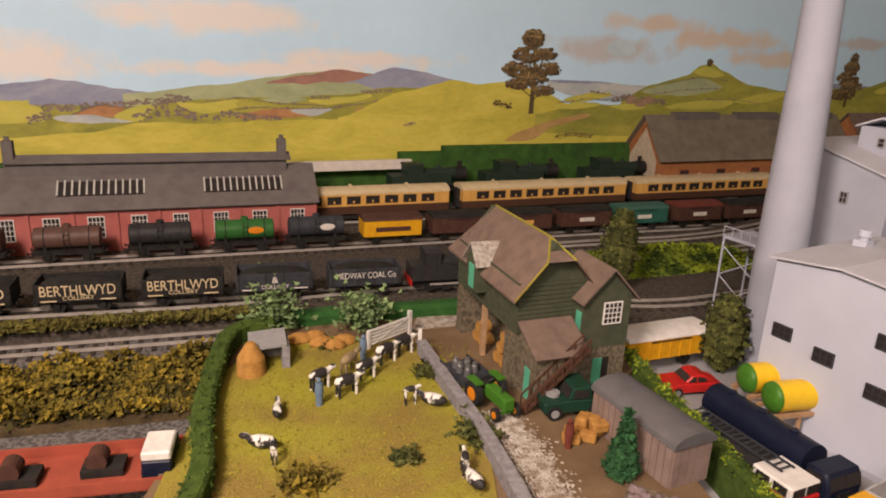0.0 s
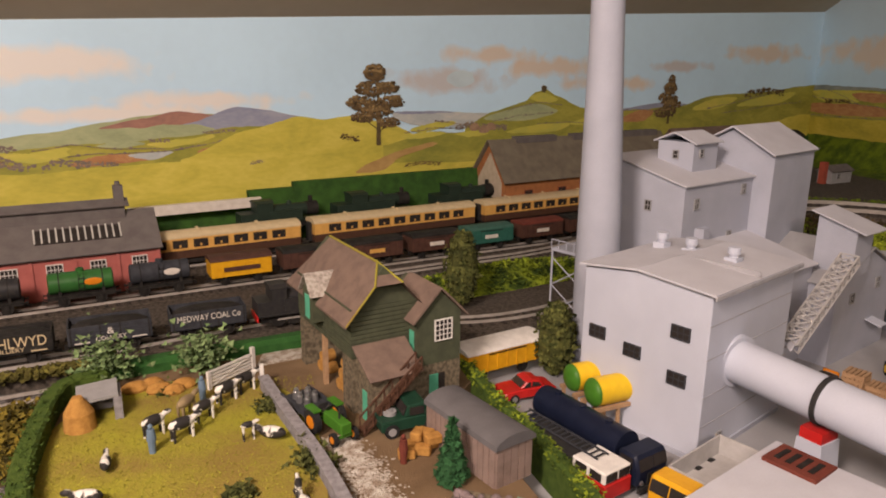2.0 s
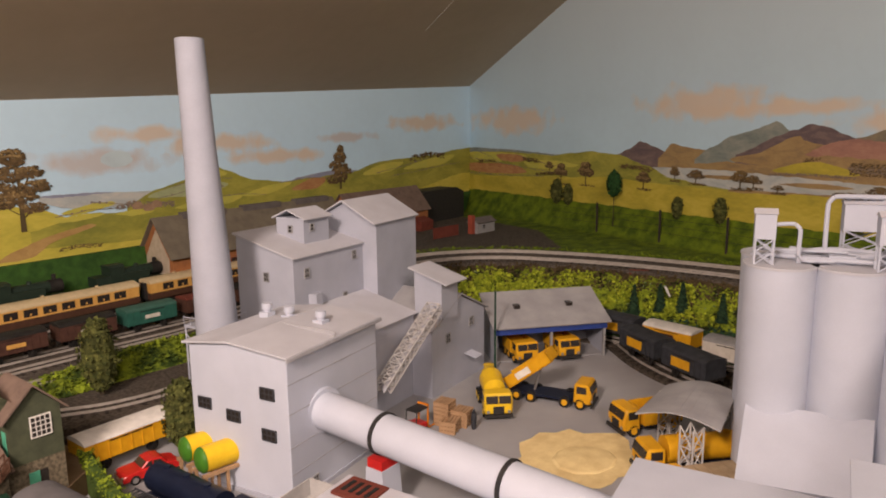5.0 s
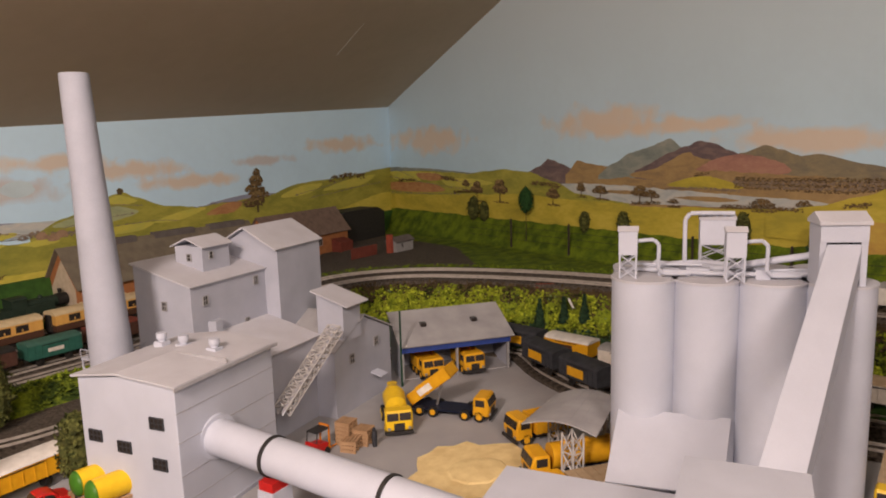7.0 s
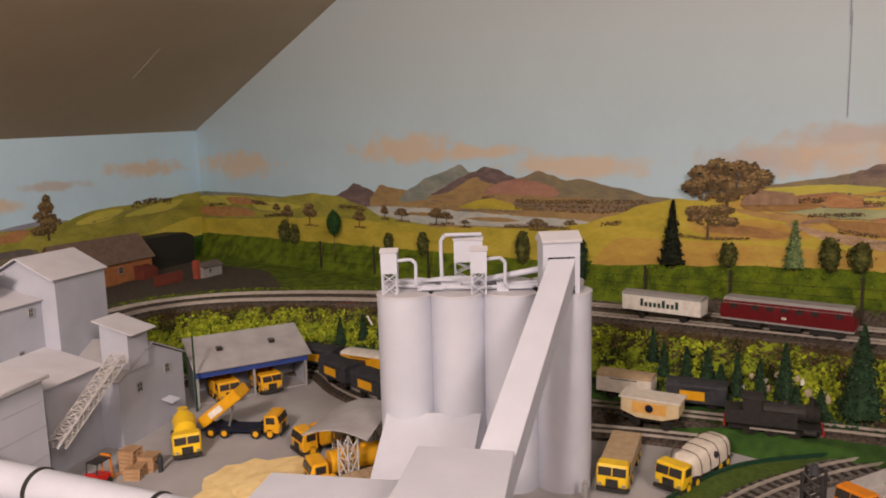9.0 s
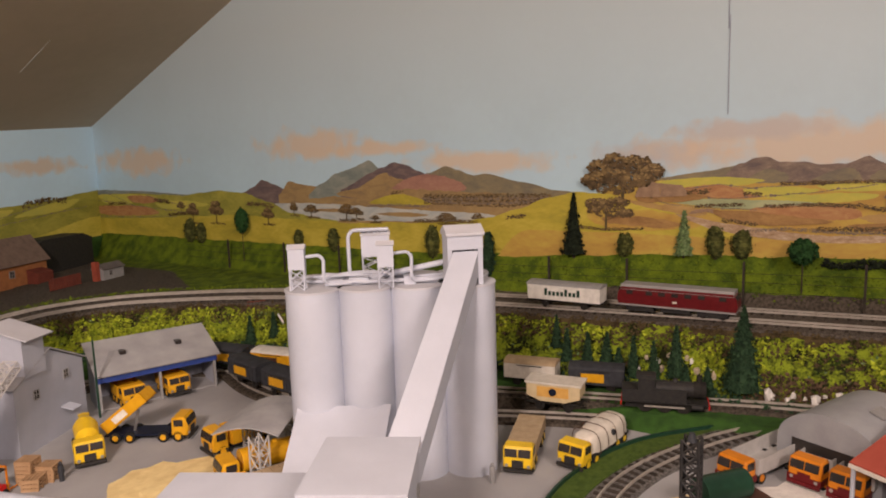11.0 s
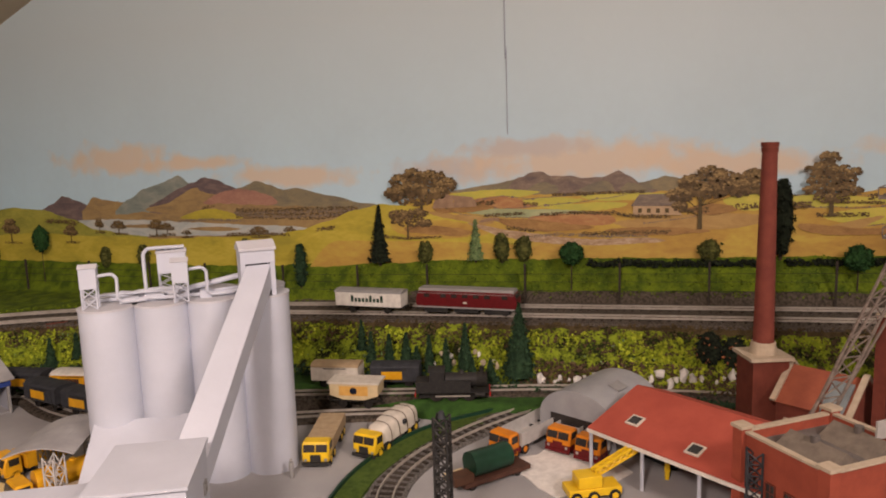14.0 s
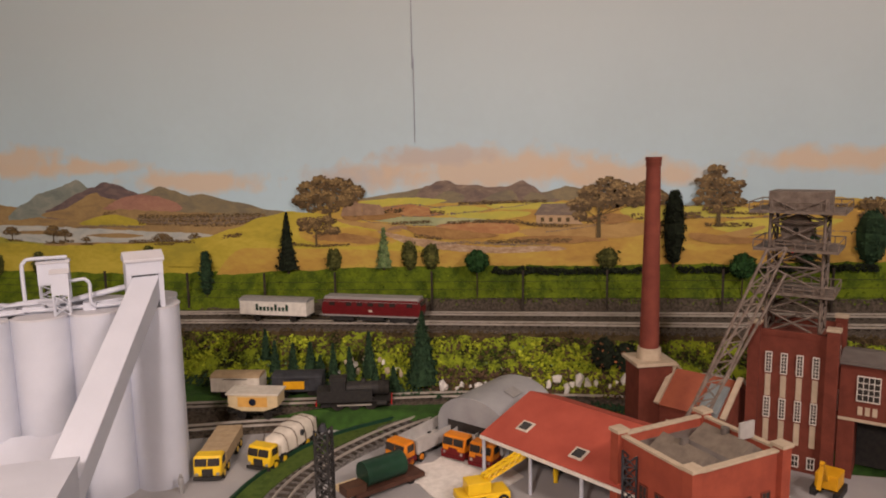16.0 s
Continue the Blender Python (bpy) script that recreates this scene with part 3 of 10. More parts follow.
def oak(wall, x, z0, clumps, seed):
    """A painted tree: a trunk, limbs to each clump, dark leaf dabs and light ones on their upper left."""
    rng = random.Random(seed)
    LAYER[0] += 1
    y = -0.00004 * LAYER[0]
    top = max(c[1] for c in clumps)
    tw = (top - z0) * 0.022 + 0.0006
    s = Shape().add([(x - tw * 1.4, y, z0), (x + tw * 1.4, y, z0), (x + tw * 0.4, y, top), (x - tw * 0.4, y, top)], [(0, 1, 2, 3)], wall)
    for cx, cz, rx, rz in clumps:
        zb = z0 + (cz - z0) * 0.55
        s.add([(x - tw * 0.5, y - 0.000002, zb), (x + tw * 0.5, y - 0.000002, zb), (cx + tw * 0.25, y - 0.000002, cz), (cx - tw * 0.25, y - 0.000002, cz)], [(0, 1, 2, 3)], wall)
    part("painted_trunk", s, P_LIN, mural)
    dark, light = [], []
    for cx, cz, rx, rz in clumps:
        n = int(40 + 9000 * rx * rz / 0.012)
        n = min(110, n)
        for i in range(n):
            a, k = rng.uniform(0, 6.283), math.sqrt(rng.random())
            q = rng.uniform(0.1, 0.24) * min(rx, rz * 1.6)
            dark.append((cx + rx * k * math.cos(a), cz + rz * k * math.sin(a), q))
            if math.sin(a) * k > -0.1 and rng.random() < 0.6:
                light.append((cx + rx * 0.9 * k * math.cos(a) - rx * 0.12, cz + rz * 0.85 * k * math.sin(a) + rz * 0.15, q * rng.uniform(0.35, 0.7)))
    dabs(wall, dark, P_TRE, "painted_foliage", seed)
    dabs(wall, light, P_TRL, "painted_leaf_light", seed + 3)


# north wall, west to east
P_WOOD = paint("paint_hazy_wood", (0.2, 0.16, 0.13), (0.28, 0.22, 0.15), (0.15, 0.12, 0.1), scale=60)
P_LIME = paint("paint_lime_field", (0.5, 0.46, 0.08), (0.42, 0.42, 0.09), (0.58, 0.5, 0.1))
P_SAGE = paint("paint_sage_field", (0.36, 0.4, 0.22), (0.44, 0.46, 0.25), (0.29, 0.33, 0.18))
P_RUST = paint("paint_ploughed_field", (0.42, 0.21, 0.09), (0.48, 0.29, 0.12), (0.34, 0.16, 0.07), scale=40)
P_STONE = paint("paint_river_stones", (0.42, 0.29, 0.18), (0.56, 0.45, 0.33), (0.28, 0.18, 0.1), scale=70)
P_TRK = paint("paint_track", (0.42, 0.27, 0.1), (0.48, 0.32, 0.12), (0.36, 0.22, 0.08), scale=30)
blot(NW, -1.049, 0.265, 0.028, 0.014, P_PAT, 10, "painted_patch", 0.15)
ridge(NW, [(-3.0, 0.2), (-2.3, 0.23), (-1.95, 0.193), (-1.88, 0.203), (-1.81, 0.193), (-1.74, 0.186), (-1.6, 0.17)], 0.1, P_PUR, 1, 0.003)
ridge(NW, [(-1.8, 0.185), (-1.67, 0.2), (-1.61, 0.21), (-1.53, 0.22), (-1.48, 0.217), (-1.4, 0.2)], 0.1, P_SAGE, 2, 0.002)
field(NW, [(-1.62, 0.203), (-1.56, 0.213), (-1.525, 0.221), (-1.485, 0.218), (-1.44, 0.21), (-1.5, 0.203), (-1.58, 0.197)], P_RED, 3, 0.006)
ridge(NW, [(-1.58, 0.186), (-1.5, 0.205), (-1.435, 0.227), (-1.4, 0.222), (-1.355, 0.213), (-1.28, 0.19)], 0.1, P_PUR, 4, 0.002)
field(NW, [(-1.7, 0.195), (-1.6, 0.2), (-1.5, 0.203), (-1.47, 0.19), (-1.55, 0.182), (-1.68, 0.182)], P_SAGE, 12, 0.008)
ridge(NW, [(-3.0, 0.165), (-1.95, 0.172), (-1.8, 0.168), (-1.7, 0.18), (-1.6, 0.181), (-1.5, 0.188), (-1.44, 0.198), (-1.36, 0.19)], 0.1, P_GRN, 5, 0.002)
woodland(NW, [(-2.2, 0.165), (-1.914, 0.165), (-1.852, 0.166), (-1.797, 0.17), (-1.744, 0.175)], 0.006, P_WOOD, 31)
field(NW, [(-2.2, 0.17), (-1.936, 0.176), (-1.905, 0.172), (-1.893, 0.161), (-1.92, 0.148), (-2.2, 0.145)], P_LIME, 13)
field(NW, [(-1.856, 0.159), (-1.827, 0.17), (-1.8, 0.167), (-1.817, 0.155)], P_RUST, 14)
field(NW, [(-1.88, 0.156), (-1.84, 0.158), (-1.79, 0.15), (-1.83, 0.148), (-1.87, 0.15)], P_SEA, 15)
field(NW, [(-1.812, 0.156), (-1.782, 0.17), (-1.764, 0.167), (-1.785, 0.15)], P_LIME, 16)
field(NW, [(-1.737, 0.173), (-1.701, 0.174), (-1.665, 0.18), (-1.655, 0.17), (-1.7, 0.16)], P_LIME, 17)
field(NW, [(-1.66, 0.174), (-1.62, 0.181), (-1.57, 0.18), (-1.58, 0.168), (-1.64, 0.166)], P_GRN, 18)
field(NW, [(-1.625, 0.179), (-1.585, 0.183), (-1.565, 0.178), (-1.6, 0.174)], P_SAGE, 19)
field(NW, [(-1.658, 0.157), (-1.62, 0.166), (-1.572, 0.165), (-1.562, 0.156), (-1.641, 0.152)], P_RUST, 20)
field(NW, [(-1.585, 0.165), (-1.53, 0.167), (-1.548, 0.157), (-1.57, 0.158)], P_SEA, 21)
field(NW, [(-1.56, 0.179), (-1.5, 0.184), (-1.46, 0.19), (-1.49, 0.178), (-1.54, 0.172)], P_LIME, 22)
field(NW, [(-1.495, 0.165), (-1.467, 0.17), (-1.45, 0.163), (-1.478, 0.154)], P_RUST, 23)
field(NW, [(-1.47, 0.192), (-1.42, 0.198), (-1.36, 0.19), (-1.38, 0.178), (-1.45, 0.178)], P_GRN, 24)
woodland(NW, [(-1.559, 0.182), (-1.532, 0.181)], 0.003, P_WOOD, 32)
woodland(NW, [(-1.485, 0.19), (-1.439, 0.192)], 0.003, P_WOOD, 33)
for pts, r in (([(-1.786, 0.15), (-1.765, 0.16), (-1.73, 0.162), (-1.705, 0.152)], 0.008), ([(-1.69, 0.15), (-1.673, 0.16), (-1.655, 0.155), (-1.6, 0.15)], 0.006), ([(-1.75, 0.178), (-1.72, 0.178)], 0.006), ([(-1.91, 0.15), (-1.885, 0.157)], 0.006)):
    woodland(NW, pts, r, P_WOOD, int(r * 9000 + pts[0][0] * -100))
hedge_line(NW, [(-1.86, 0.158), (-1.83, 0.171), (-1.79, 0.168)], P_WOOD, 34)
hedge_line(NW, [(-1.66, 0.166), (-1.62, 0.168), (-1.57, 0.167), (-1.52, 0.168), (-1.46, 0.178)], P_WOOD, 35)
hedge_line(NW, [(-1.7, 0.175), (-1.655, 0.181), (-1.6, 0.173), (-1.54, 0.171)], P_WOOD, 36)
ridge(NW, [(-1.52, 0.155), (-1.42, 0.192), (-1.346, 0.21), (-1.3, 0.204), (-1.25, 0.209), (-1.2, 0.196), (-1.12, 0.17), (-1.0, 0.14)], 0.09, P_YLN, 8, 0.002)
ridge(NW, [(-3.0, 0.128), (-1.94, 0.13), (-1.855, 0.135), (-1.781, 0.149), (-1.683, 0.147), (-1.599, 0.15), (-1.53, 0.152), (-1.49, 0.146), (-1.438, 0.162), (-1.38, 0.171), (-1.3, 0.165), (-1.2, 0.15)], 0.09, P_YLN, 9, 0.002)
woodland(NW, [(-1.42, 0.143), (-1.4, 0.145)], 0.003, P_WOOD, 37)
# bay, village and castle hill
field(NW, [(-1.18, 0.21), (-1.1, 0.211), (-0.98, 0.205), (-0.9, 0.2), (-0.96, 0.185), (-1.1, 0.186), (-1.16, 0.195)], P_SEA, 4, 0.003)
field(NW, [(-1.18, 0.212), (-1.11, 0.2125), (-1.06, 0.21), (-1.1, 0.2085), (-1.16, 0.2085)], P_PUR, 25, 0.002)
hills(NW, -0.75, 0.0, 0.205, [(-0.55, 0.09, 0.012), (-0.02, 0.2, 0.028)], P_PUR, 6, 0.003)
ridge(NW, [(-1.04, 0.185), (-0.98, 0.208), (-0.91, 0.225), (-0.885, 0.242), (-0.862, 0.246), (-0.835, 0.234), (-0.77, 0.21), (-0.6, 0.19)], 0.11, P_GRN, 5, 0.002)
field(NW, [(-1.0, 0.195), (-0.94, 0.212), (-0.88, 0.22), (-0.83, 0.205), (-0.9, 0.192)], P_SAGE, 26, 0.005)
field(NW, [(-0.9, 0.23), (-0.87, 0.24), (-0.83, 0.228), (-0.86, 0.222)], P_LIME, 27, 0.004)
blot(NW, -0.866, 0.247, 0.007, 0.006, P_LIN, 11, "painted_castle", 0.5)
ridge(NW, [(-0.8, 0.18), (-0.69, 0.2), (-0.6, 0.205), (-0.498, 0.207), (-0.376, 0.229), (-0.25, 0.232), (0.0, 0.25)], 0.11, P_GRN, 7, 0.002)
ridge(NW, [(-1.2, 0.16), (-1.1, 0.178), (-0.98, 0.17), (-0.85, 0.182), (-0.7, 0.178), (-0.4, 0.19)], 0.11, P_GRN, 28, 0.003)
for pts, mt in (([(-1.15, 0.183), (-1.09, 0.195), (-1.06, 0.19), (-1.12, 0.178)], P_LIME), ([(-1.17, 0.172), (-1.12, 0.178), (-1.08, 0.174), (-1.13, 0.167)], P_LIME), ([(-1.06, 0.172), (-1.02, 0.176), (-0.99, 0.17), (-1.03, 0.166)], P_LIME), ([(-0.95, 0.17), (-0.88, 0.182), (-0.8, 0.182), (-0.84, 0.168)], P_LIME), ([(-0.8, 0.181), (-0.72, 0.197), (-0.67, 0.196), (-0.74, 0.178)], P_LIME), ([(-0.67, 0.182), (-0.62, 0.2), (-0.57, 0.2), (-0.6, 0.18)], P_RUST), ([(-0.45, 0.2), (-0.38, 0.222), (-0.3, 0.222), (-0.36, 0.2)], P_LIME), ([(-0.3, 0.205), (-0.2, 0.225), (-0.08, 0.232), (-0.15, 0.207)], P_LIME)):
    field(NW, pts, mt, int(-1000 * pts[0][0]), 0.003)
for pts in ([(-1.16, 0.177), (-1.1, 0.184), (-1.05, 0.182)], [(-1.1, 0.195), (-1.05, 0.188), (-1.0, 0.18)], [(-0.98, 0.19), (-0.92, 0.2), (-0.84, 0.203)], [(-0.95, 0.21), (-0.88, 0.222), (-0.82, 0.216)], [(-0.88, 0.182), (-0.8, 0.184), (-0.74, 0.178)], [(-0.7, 0.2), (-0.62, 0.203), (-0.56, 0.2)], [(-0.4, 0.2), (-0.3, 0.212), (-0.15, 0.236)], [(-0.35, 0.19), (-0.2, 0.2), (-0.05, 0.21)]):
    hedge_line(NW, pts, P_WOOD, int(-900 * pts[0][0]))
woodland(NW, [(-1.06, 0.181), (-1.03, 0.186), (-0.99, 0.18), (-0.95, 0.178)], 0.006, P_WOOD, 38)
for u, z in ((-1.02, 0.183), (-1.0, 0.178), (-0.985, 0.183)):
    field(NW, [(u - 0.009, z - 0.006), (u - 0.009, z + 0.002), (u, z + 0.007), (u + 0.009, z + 0.002), (u + 0.009, z - 0.006)], P_STN, 29, 0.001, "painted_house")
hills(NW, -3.0, 0.0, 0.118, [(-1.4, 0.5, 0.012), (0, 0.3, 0.06)], P_YLN, 10, 0.004)
field(NW, [(-1.25, 0.118), (-1.2, 0.14), (-1.12, 0.158), (-1.1, 0.155), (-1.17, 0.137), (-1.2, 0.118)], P_TRK, 71, 0.004, "painted_path")
woodland(NW, [(-1.16, 0.122), (-1.13, 0.125), (-1.09, 0.122)], 0.004, P_TRE, 72)
woodland(NW, [(-1.275, 0.176), (-1.245, 0.17)], 0.006, P_TRE, 73)
oak(NW, -1.209, 0.16, [(-1.214, 0.275, 0.018, 0.012), (-1.222, 0.25, 0.026, 0.011), (-1.192, 0.252, 0.02, 0.009), (-1.237, 0.228, 0.026, 0.011), (-1.185, 0.23, 0.024, 0.01), (-1.213, 0.213, 0.03, 0.011), (-1.238, 0.205, 0.02, 0.008), (-1.19, 0.196, 0.02, 0.008)], 1)
oak(NW, -0.525, 0.172, [(-0.522, 0.262, 0.01, 0.012), (-0.525, 0.245, 0.018, 0.012), (-0.53, 0.225, 0.026, 0.013), (-0.515, 0.21, 0.028, 0.012), (-0.535, 0.196, 0.034, 0.01)], 2)
woodland(NW, [(-0.27, 0.228), (-0.2, 0.235), (-0.13, 0.23)], 0.009, P_TRE, 74)

# east wall; S(y) is the place along it
S = lambda y: 1.555 - y
E = lambda *pts: [(S(y), z) for y, z in pts]
ridge(EW, E((1.555, 0.25), (1.4, 0.249), (1.25, 0.244), (1.15, 0.24)), 0.15, P_TEAL, 25, 0.002)
ridge(EW, E((0.99, 0.245), (0.95, 0.262), (0.921, 0.277), (0.88, 0.265), (0.83, 0.246), (0.76, 0.23)), 0.2, P_VIO, 22)
ridge(EW, E((0.87, 0.245), (0.838, 0.273), (0.81, 0.268), (0.75, 0.263), (0.7, 0.25)), 0.2, P_DUN, 23, 0.003)
ridge(EW, E((0.78, 0.245), (0.743, 0.269), (0.7, 0.29), (0.663, 0.3), (0.613, 0.314), (0.58, 0.298), (0.5, 0.25)), 0.2, P_TEAL, 21)
ridge(EW, E((0.69, 0.255), (0.609, 0.288), (0.58, 0.303), (0.554, 0.31), (0.52, 0.304), (0.486, 0.29), (0.42, 0.25)), 0.2, P_VIO, 24)
ridge(EW, E((0.5, 0.28), (0.467, 0.289), (0.428, 0.303), (0.4, 0.294), (0.374, 0.286), (0.3, 0.25)), 0.2, P_GRY, 26, 0.003)
field(EW, E((0.7, 0.245), (0.64, 0.262), (0.577, 0.29), (0.555, 0.282), (0.5, 0.27), (0.42, 0.245), (0.55, 0.235)), P_DUN, 27, 0.006)
ridge(EW, E((0.4, 0.255), (0.374, 0.284), (0.344, 0.289), (0.274, 0.273), (0.2, 0.258), (0.1, 0.235)), 0.2, P_GRY, 28, 0.002)
field(EW, E((0.56, 0.255), (0.52, 0.277), (0.471, 0.287), (0.43, 0.281), (0.385, 0.263), (0.42, 0.25), (0.5, 0.25)), P_RED, 29, 0.009)
field(EW, E((0.62, 0.252), (0.52, 0.258), (0.4, 0.254), (0.3, 0.25), (0.42, 0.238), (0.56, 0.24)), P_DUN, 61, 0.008)
ridge(EW, E((0.86, 0.232), (0.7, 0.24), (0.55, 0.238), (0.4, 0.242), (0.25, 0.246), (0.12, 0.24)), 0.15, P_DUN, 30, 0.003)
field(EW, E((0.61, 0.228), (0.575, 0.243), (0.537, 0.248), (0.5, 0.242), (0.47, 0.228)), P_YEL, 62, 0.003)
woodland(EW, E((0.56, 0.249), (0.53, 0.252)), 0.004, P_TRE, 63)
field(EW, E((0.89, 0.219), (0.8, 0.226), (0.68, 0.224), (0.56, 0.22), (0.45, 0.216), (0.33, 0.212), (0.36, 0.2), (0.5, 0.195), (0.65, 0.192), (0.8, 0.19)), P_SEA, 91, 0.004, "painted_lake")
for pts in (((0.78, 0.212), (0.7, 0.216), (0.64, 0.212), (0.7, 0.208)), ((0.6, 0.207), (0.53, 0.212), (0.47, 0.208), (0.53, 0.203)), ((0.45, 0.222), (0.38, 0.226), (0.31, 0.22), (0.38, 0.217))):
    field(EW, E(*pts), P_DUN, int(900 * pts[0][0]), 0.003)
for k in range(5):
    woodland(EW, E((0.48, 0.232 + 0.003 * k), (0.4, 0.23 + 0.0035 * k), (0.3, 0.229 + 0.0045 * k), (0.215, 0.24 + 0.002 * k)), 0.0045, (P_TRE, P_WOOD)[k % 2], 64 + k)
woodland(EW, E((0.62, 0.222), (0.55, 0.226), (0.47, 0.224)), 0.003, P_WOOD, 59)
ridge(EW, E((1.555, 0.238), (1.35, 0.243), (1.2, 0.238), (1.12, 0.247), (1.071, 0.252), (0.98, 0.247), (0.9, 0.228), (0.84, 0.205), (0.7, 0.19)), 0.12, P_GRN, 35, 0.002)
field(EW, E((1.55, 0.236), (1.42, 0.24), (1.3, 0.236), (1.35, 0.226), (1.5, 0.222)), P_LIME, 81, 0.003)
field(EW, E((1.55, 0.205), (1.42, 0.21), (1.33, 0.206), (1.3, 0.19), (1.45, 0.182), (1.55, 0.186)), P_RUST, 82, 0.003)
field(EW, E((1.42, 0.234), (1.33, 0.236), (1.29, 0.226), (1.34, 0.216), (1.4, 0.22)), P_RUST, 83, 0.003)
field(EW, E((1.54, 0.222), (1.45, 0.226), (1.4, 0.216), (1.48, 0.208)), P_LIME, 84, 0.003)
field(EW, E((1.3, 0.22), (1.2, 0.226), (1.1, 0.218), (1.2, 0.205), (1.28, 0.206)), P_LIME, 85, 0.004)
for pts in (((1.55, 0.222), (1.42, 0.212), (1.3, 0.203), (1.18, 0.196)), ((1.55, 0.178), (1.4, 0.179), (1.22, 0.186)), ((1.34, 0.238), (1.27, 0.222), (1.18, 0.212)), ((1.5, 0.238), (1.44, 0.224), (1.4, 0.21))):
    hedge_line(EW, E(*pts), P_WOOD, int(700 * pts[1][0]))
ridge(EW, E((1.555, 0.172), (1.35, 0.178), (1.2, 0.186), (1.0, 0.196), (0.85, 0.19), (0.65, 0.187), (0.4, 0.196), (0.3, 0.19)), 0.11, P_YEL, 86, 0.002)
for k, (yy, z0, z1, hw) in enumerate(((1.163, 0.17, 0.222, 0.022), (1.205, 0.195, 0.224, 0.016), (1.078, 0.172, 0.228, 0.026), (0.905, 0.175, 0.215, 0.02), (0.824, 0.198, 0.228, 0.013), (0.773, 0.195, 0.224, 0.022), (0.675, 0.192, 0.227, 0.022), (0.648, 0.195, 0.22, 0.018), (0.6, 0.19, 0.205, 0.014), (0.43, 0.192, 0.214, 0.024), (0.36, 0.195, 0.215, 0.014))):
    h_ = z1 - z0
    oak(EW, S(yy), z0, [(S(yy), z1 - 0.2 * h_, hw * 0.6, h_ * 0.18), (S(yy) - hw * 0.4, z0 + 0.58 * h_, hw * 0.6, h_ * 0.16), (S(yy) + hw * 0.45, z0 + 0.55 * h_, hw * 0.55, h_ * 0.16)], 200 + k)
    woodland(EW, [(S(yy) - hw * 0.8, z0), (S(yy) + hw * 1.1, z0)], 0.003, P_TRE, 230 + k)
woodland(EW, E((0.97, 0.222), (0.92, 0.22), (0.88, 0.216)), 0.006, P_TRE, 87)
# the farther valley, towards the south
ridge(EW, E((0.06, 0.265), (0.022, 0.28), (-0.045, 0.29), (-0.094, 0.3), (-0.2, 0.293), (-0.297, 0.29), (-0.33, 0.298), (-0.4, 0.284), (-0.5, 0.27)), 0.2, P_GRY, 31, 0.003)
ridge(EW, E((-0.06, 0.275), (-0.094, 0.303), (-0.126, 0.311), (-0.152, 0.303), (-0.18, 0.302), (-0.2, 0.295), (-0.231, 0.298), (-0.26, 0.309), (-0.275, 0.3), (-0.3, 0.28), (-0.36, 0.265)), 0.22, P_MTN, 32)
for pts in (((-0.1, 0.272), (-0.13, 0.292), (-0.16, 0.284), (-0.15, 0.27)), ((-0.19, 0.272), (-0.215, 0.288), (-0.24, 0.292), (-0.25, 0.272)), ((-0.26, 0.272), (-0.275, 0.29), (-0.31, 0.276), (-0.29, 0.268))):
    field(EW, E(*pts), P_GRY, int(-2000 * pts[0][0]), 0.006)
ridge(EW, E((0.12, 0.262), (0.03, 0.274), (-0.1, 0.272), (-0.25, 0.272), (-0.36, 0.275), (-0.45, 0.268), (-0.56, 0.268), (-0.7, 0.28), (-1.0, 0.27), (-1.4, 0.26)), 0.15, P_OCH, 34, 0.003)
field(EW, E((0.03, 0.274), (-0.05, 0.28), (-0.13, 0.276), (-0.08, 0.266), (0.0, 0.264)), P_LIME, 41, 0.004)
field(EW, E((-0.01, 0.262), (-0.054, 0.268), (-0.11, 0.26), (-0.12, 0.25), (-0.05, 0.248)), P_RUST, 42, 0.004)
field(EW, E((-0.1, 0.262), (-0.15, 0.266), (-0.2, 0.262), (-0.17, 0.252), (-0.12, 0.252)), P_LIME, 43, 0.003)
field(EW, E((-0.2, 0.27), (-0.27, 0.272), (-0.36, 0.27), (-0.3, 0.262), (-0.22, 0.26)), P_LIME, 44, 0.003)
field(EW, E((-0.13, 0.25), (-0.2, 0.256), (-0.268, 0.257), (-0.26, 0.248), (-0.19, 0.243)), P_LIME, 45, 0.003)
field(EW, E((0.02, 0.243), (-0.06, 0.246), (-0.13, 0.246), (-0.2, 0.242), (-0.15, 0.232), (-0.05, 0.234)), P_SAGE, 46, 0.004)
field(EW, E((-0.11, 0.232), (-0.17, 0.237), (-0.24, 0.238), (-0.25, 0.222), (-0.19, 0.217), (-0.13, 0.219)), P_RUST, 47, 0.005)
field(EW, E((0.15, 0.232), (0.08, 0.24), (0.0, 0.236), (-0.05, 0.226), (0.03, 0.21), (0.12, 0.214)), P_TRK, 48, 0.01)
field(EW, E((-0.25, 0.225), (-0.33, 0.233), (-0.43, 0.24), (-0.5, 0.23), (-0.42, 0.214), (-0.3, 0.212)), P_TRK, 49, 0.008)
field(EW, E((-0.42, 0.262), (-0.47, 0.268), (-0.52, 0.262), (-0.5, 0.245), (-0.44, 0.245)), P_LIME, 50, 0.005)
field(EW, E((-0.51, 0.265), (-0.58, 0.266), (-0.66, 0.258), (-0.6, 0.248), (-0.53, 0.25)), P_LIME, 51, 0.004)
field(EW, E((-0.56, 0.235), (-0.64, 0.248), (-0.75, 0.245), (-0.68, 0.225), (-0.6, 0.224)), P_LIME, 52, 0.004)
field(EW, E((-0.56, 0.215), (-0.6, 0.228), (-0.64, 0.235), (-0.625, 0.225), (-0.6, 0.212)), P_TRK, 53, 0.003, "painted_path")
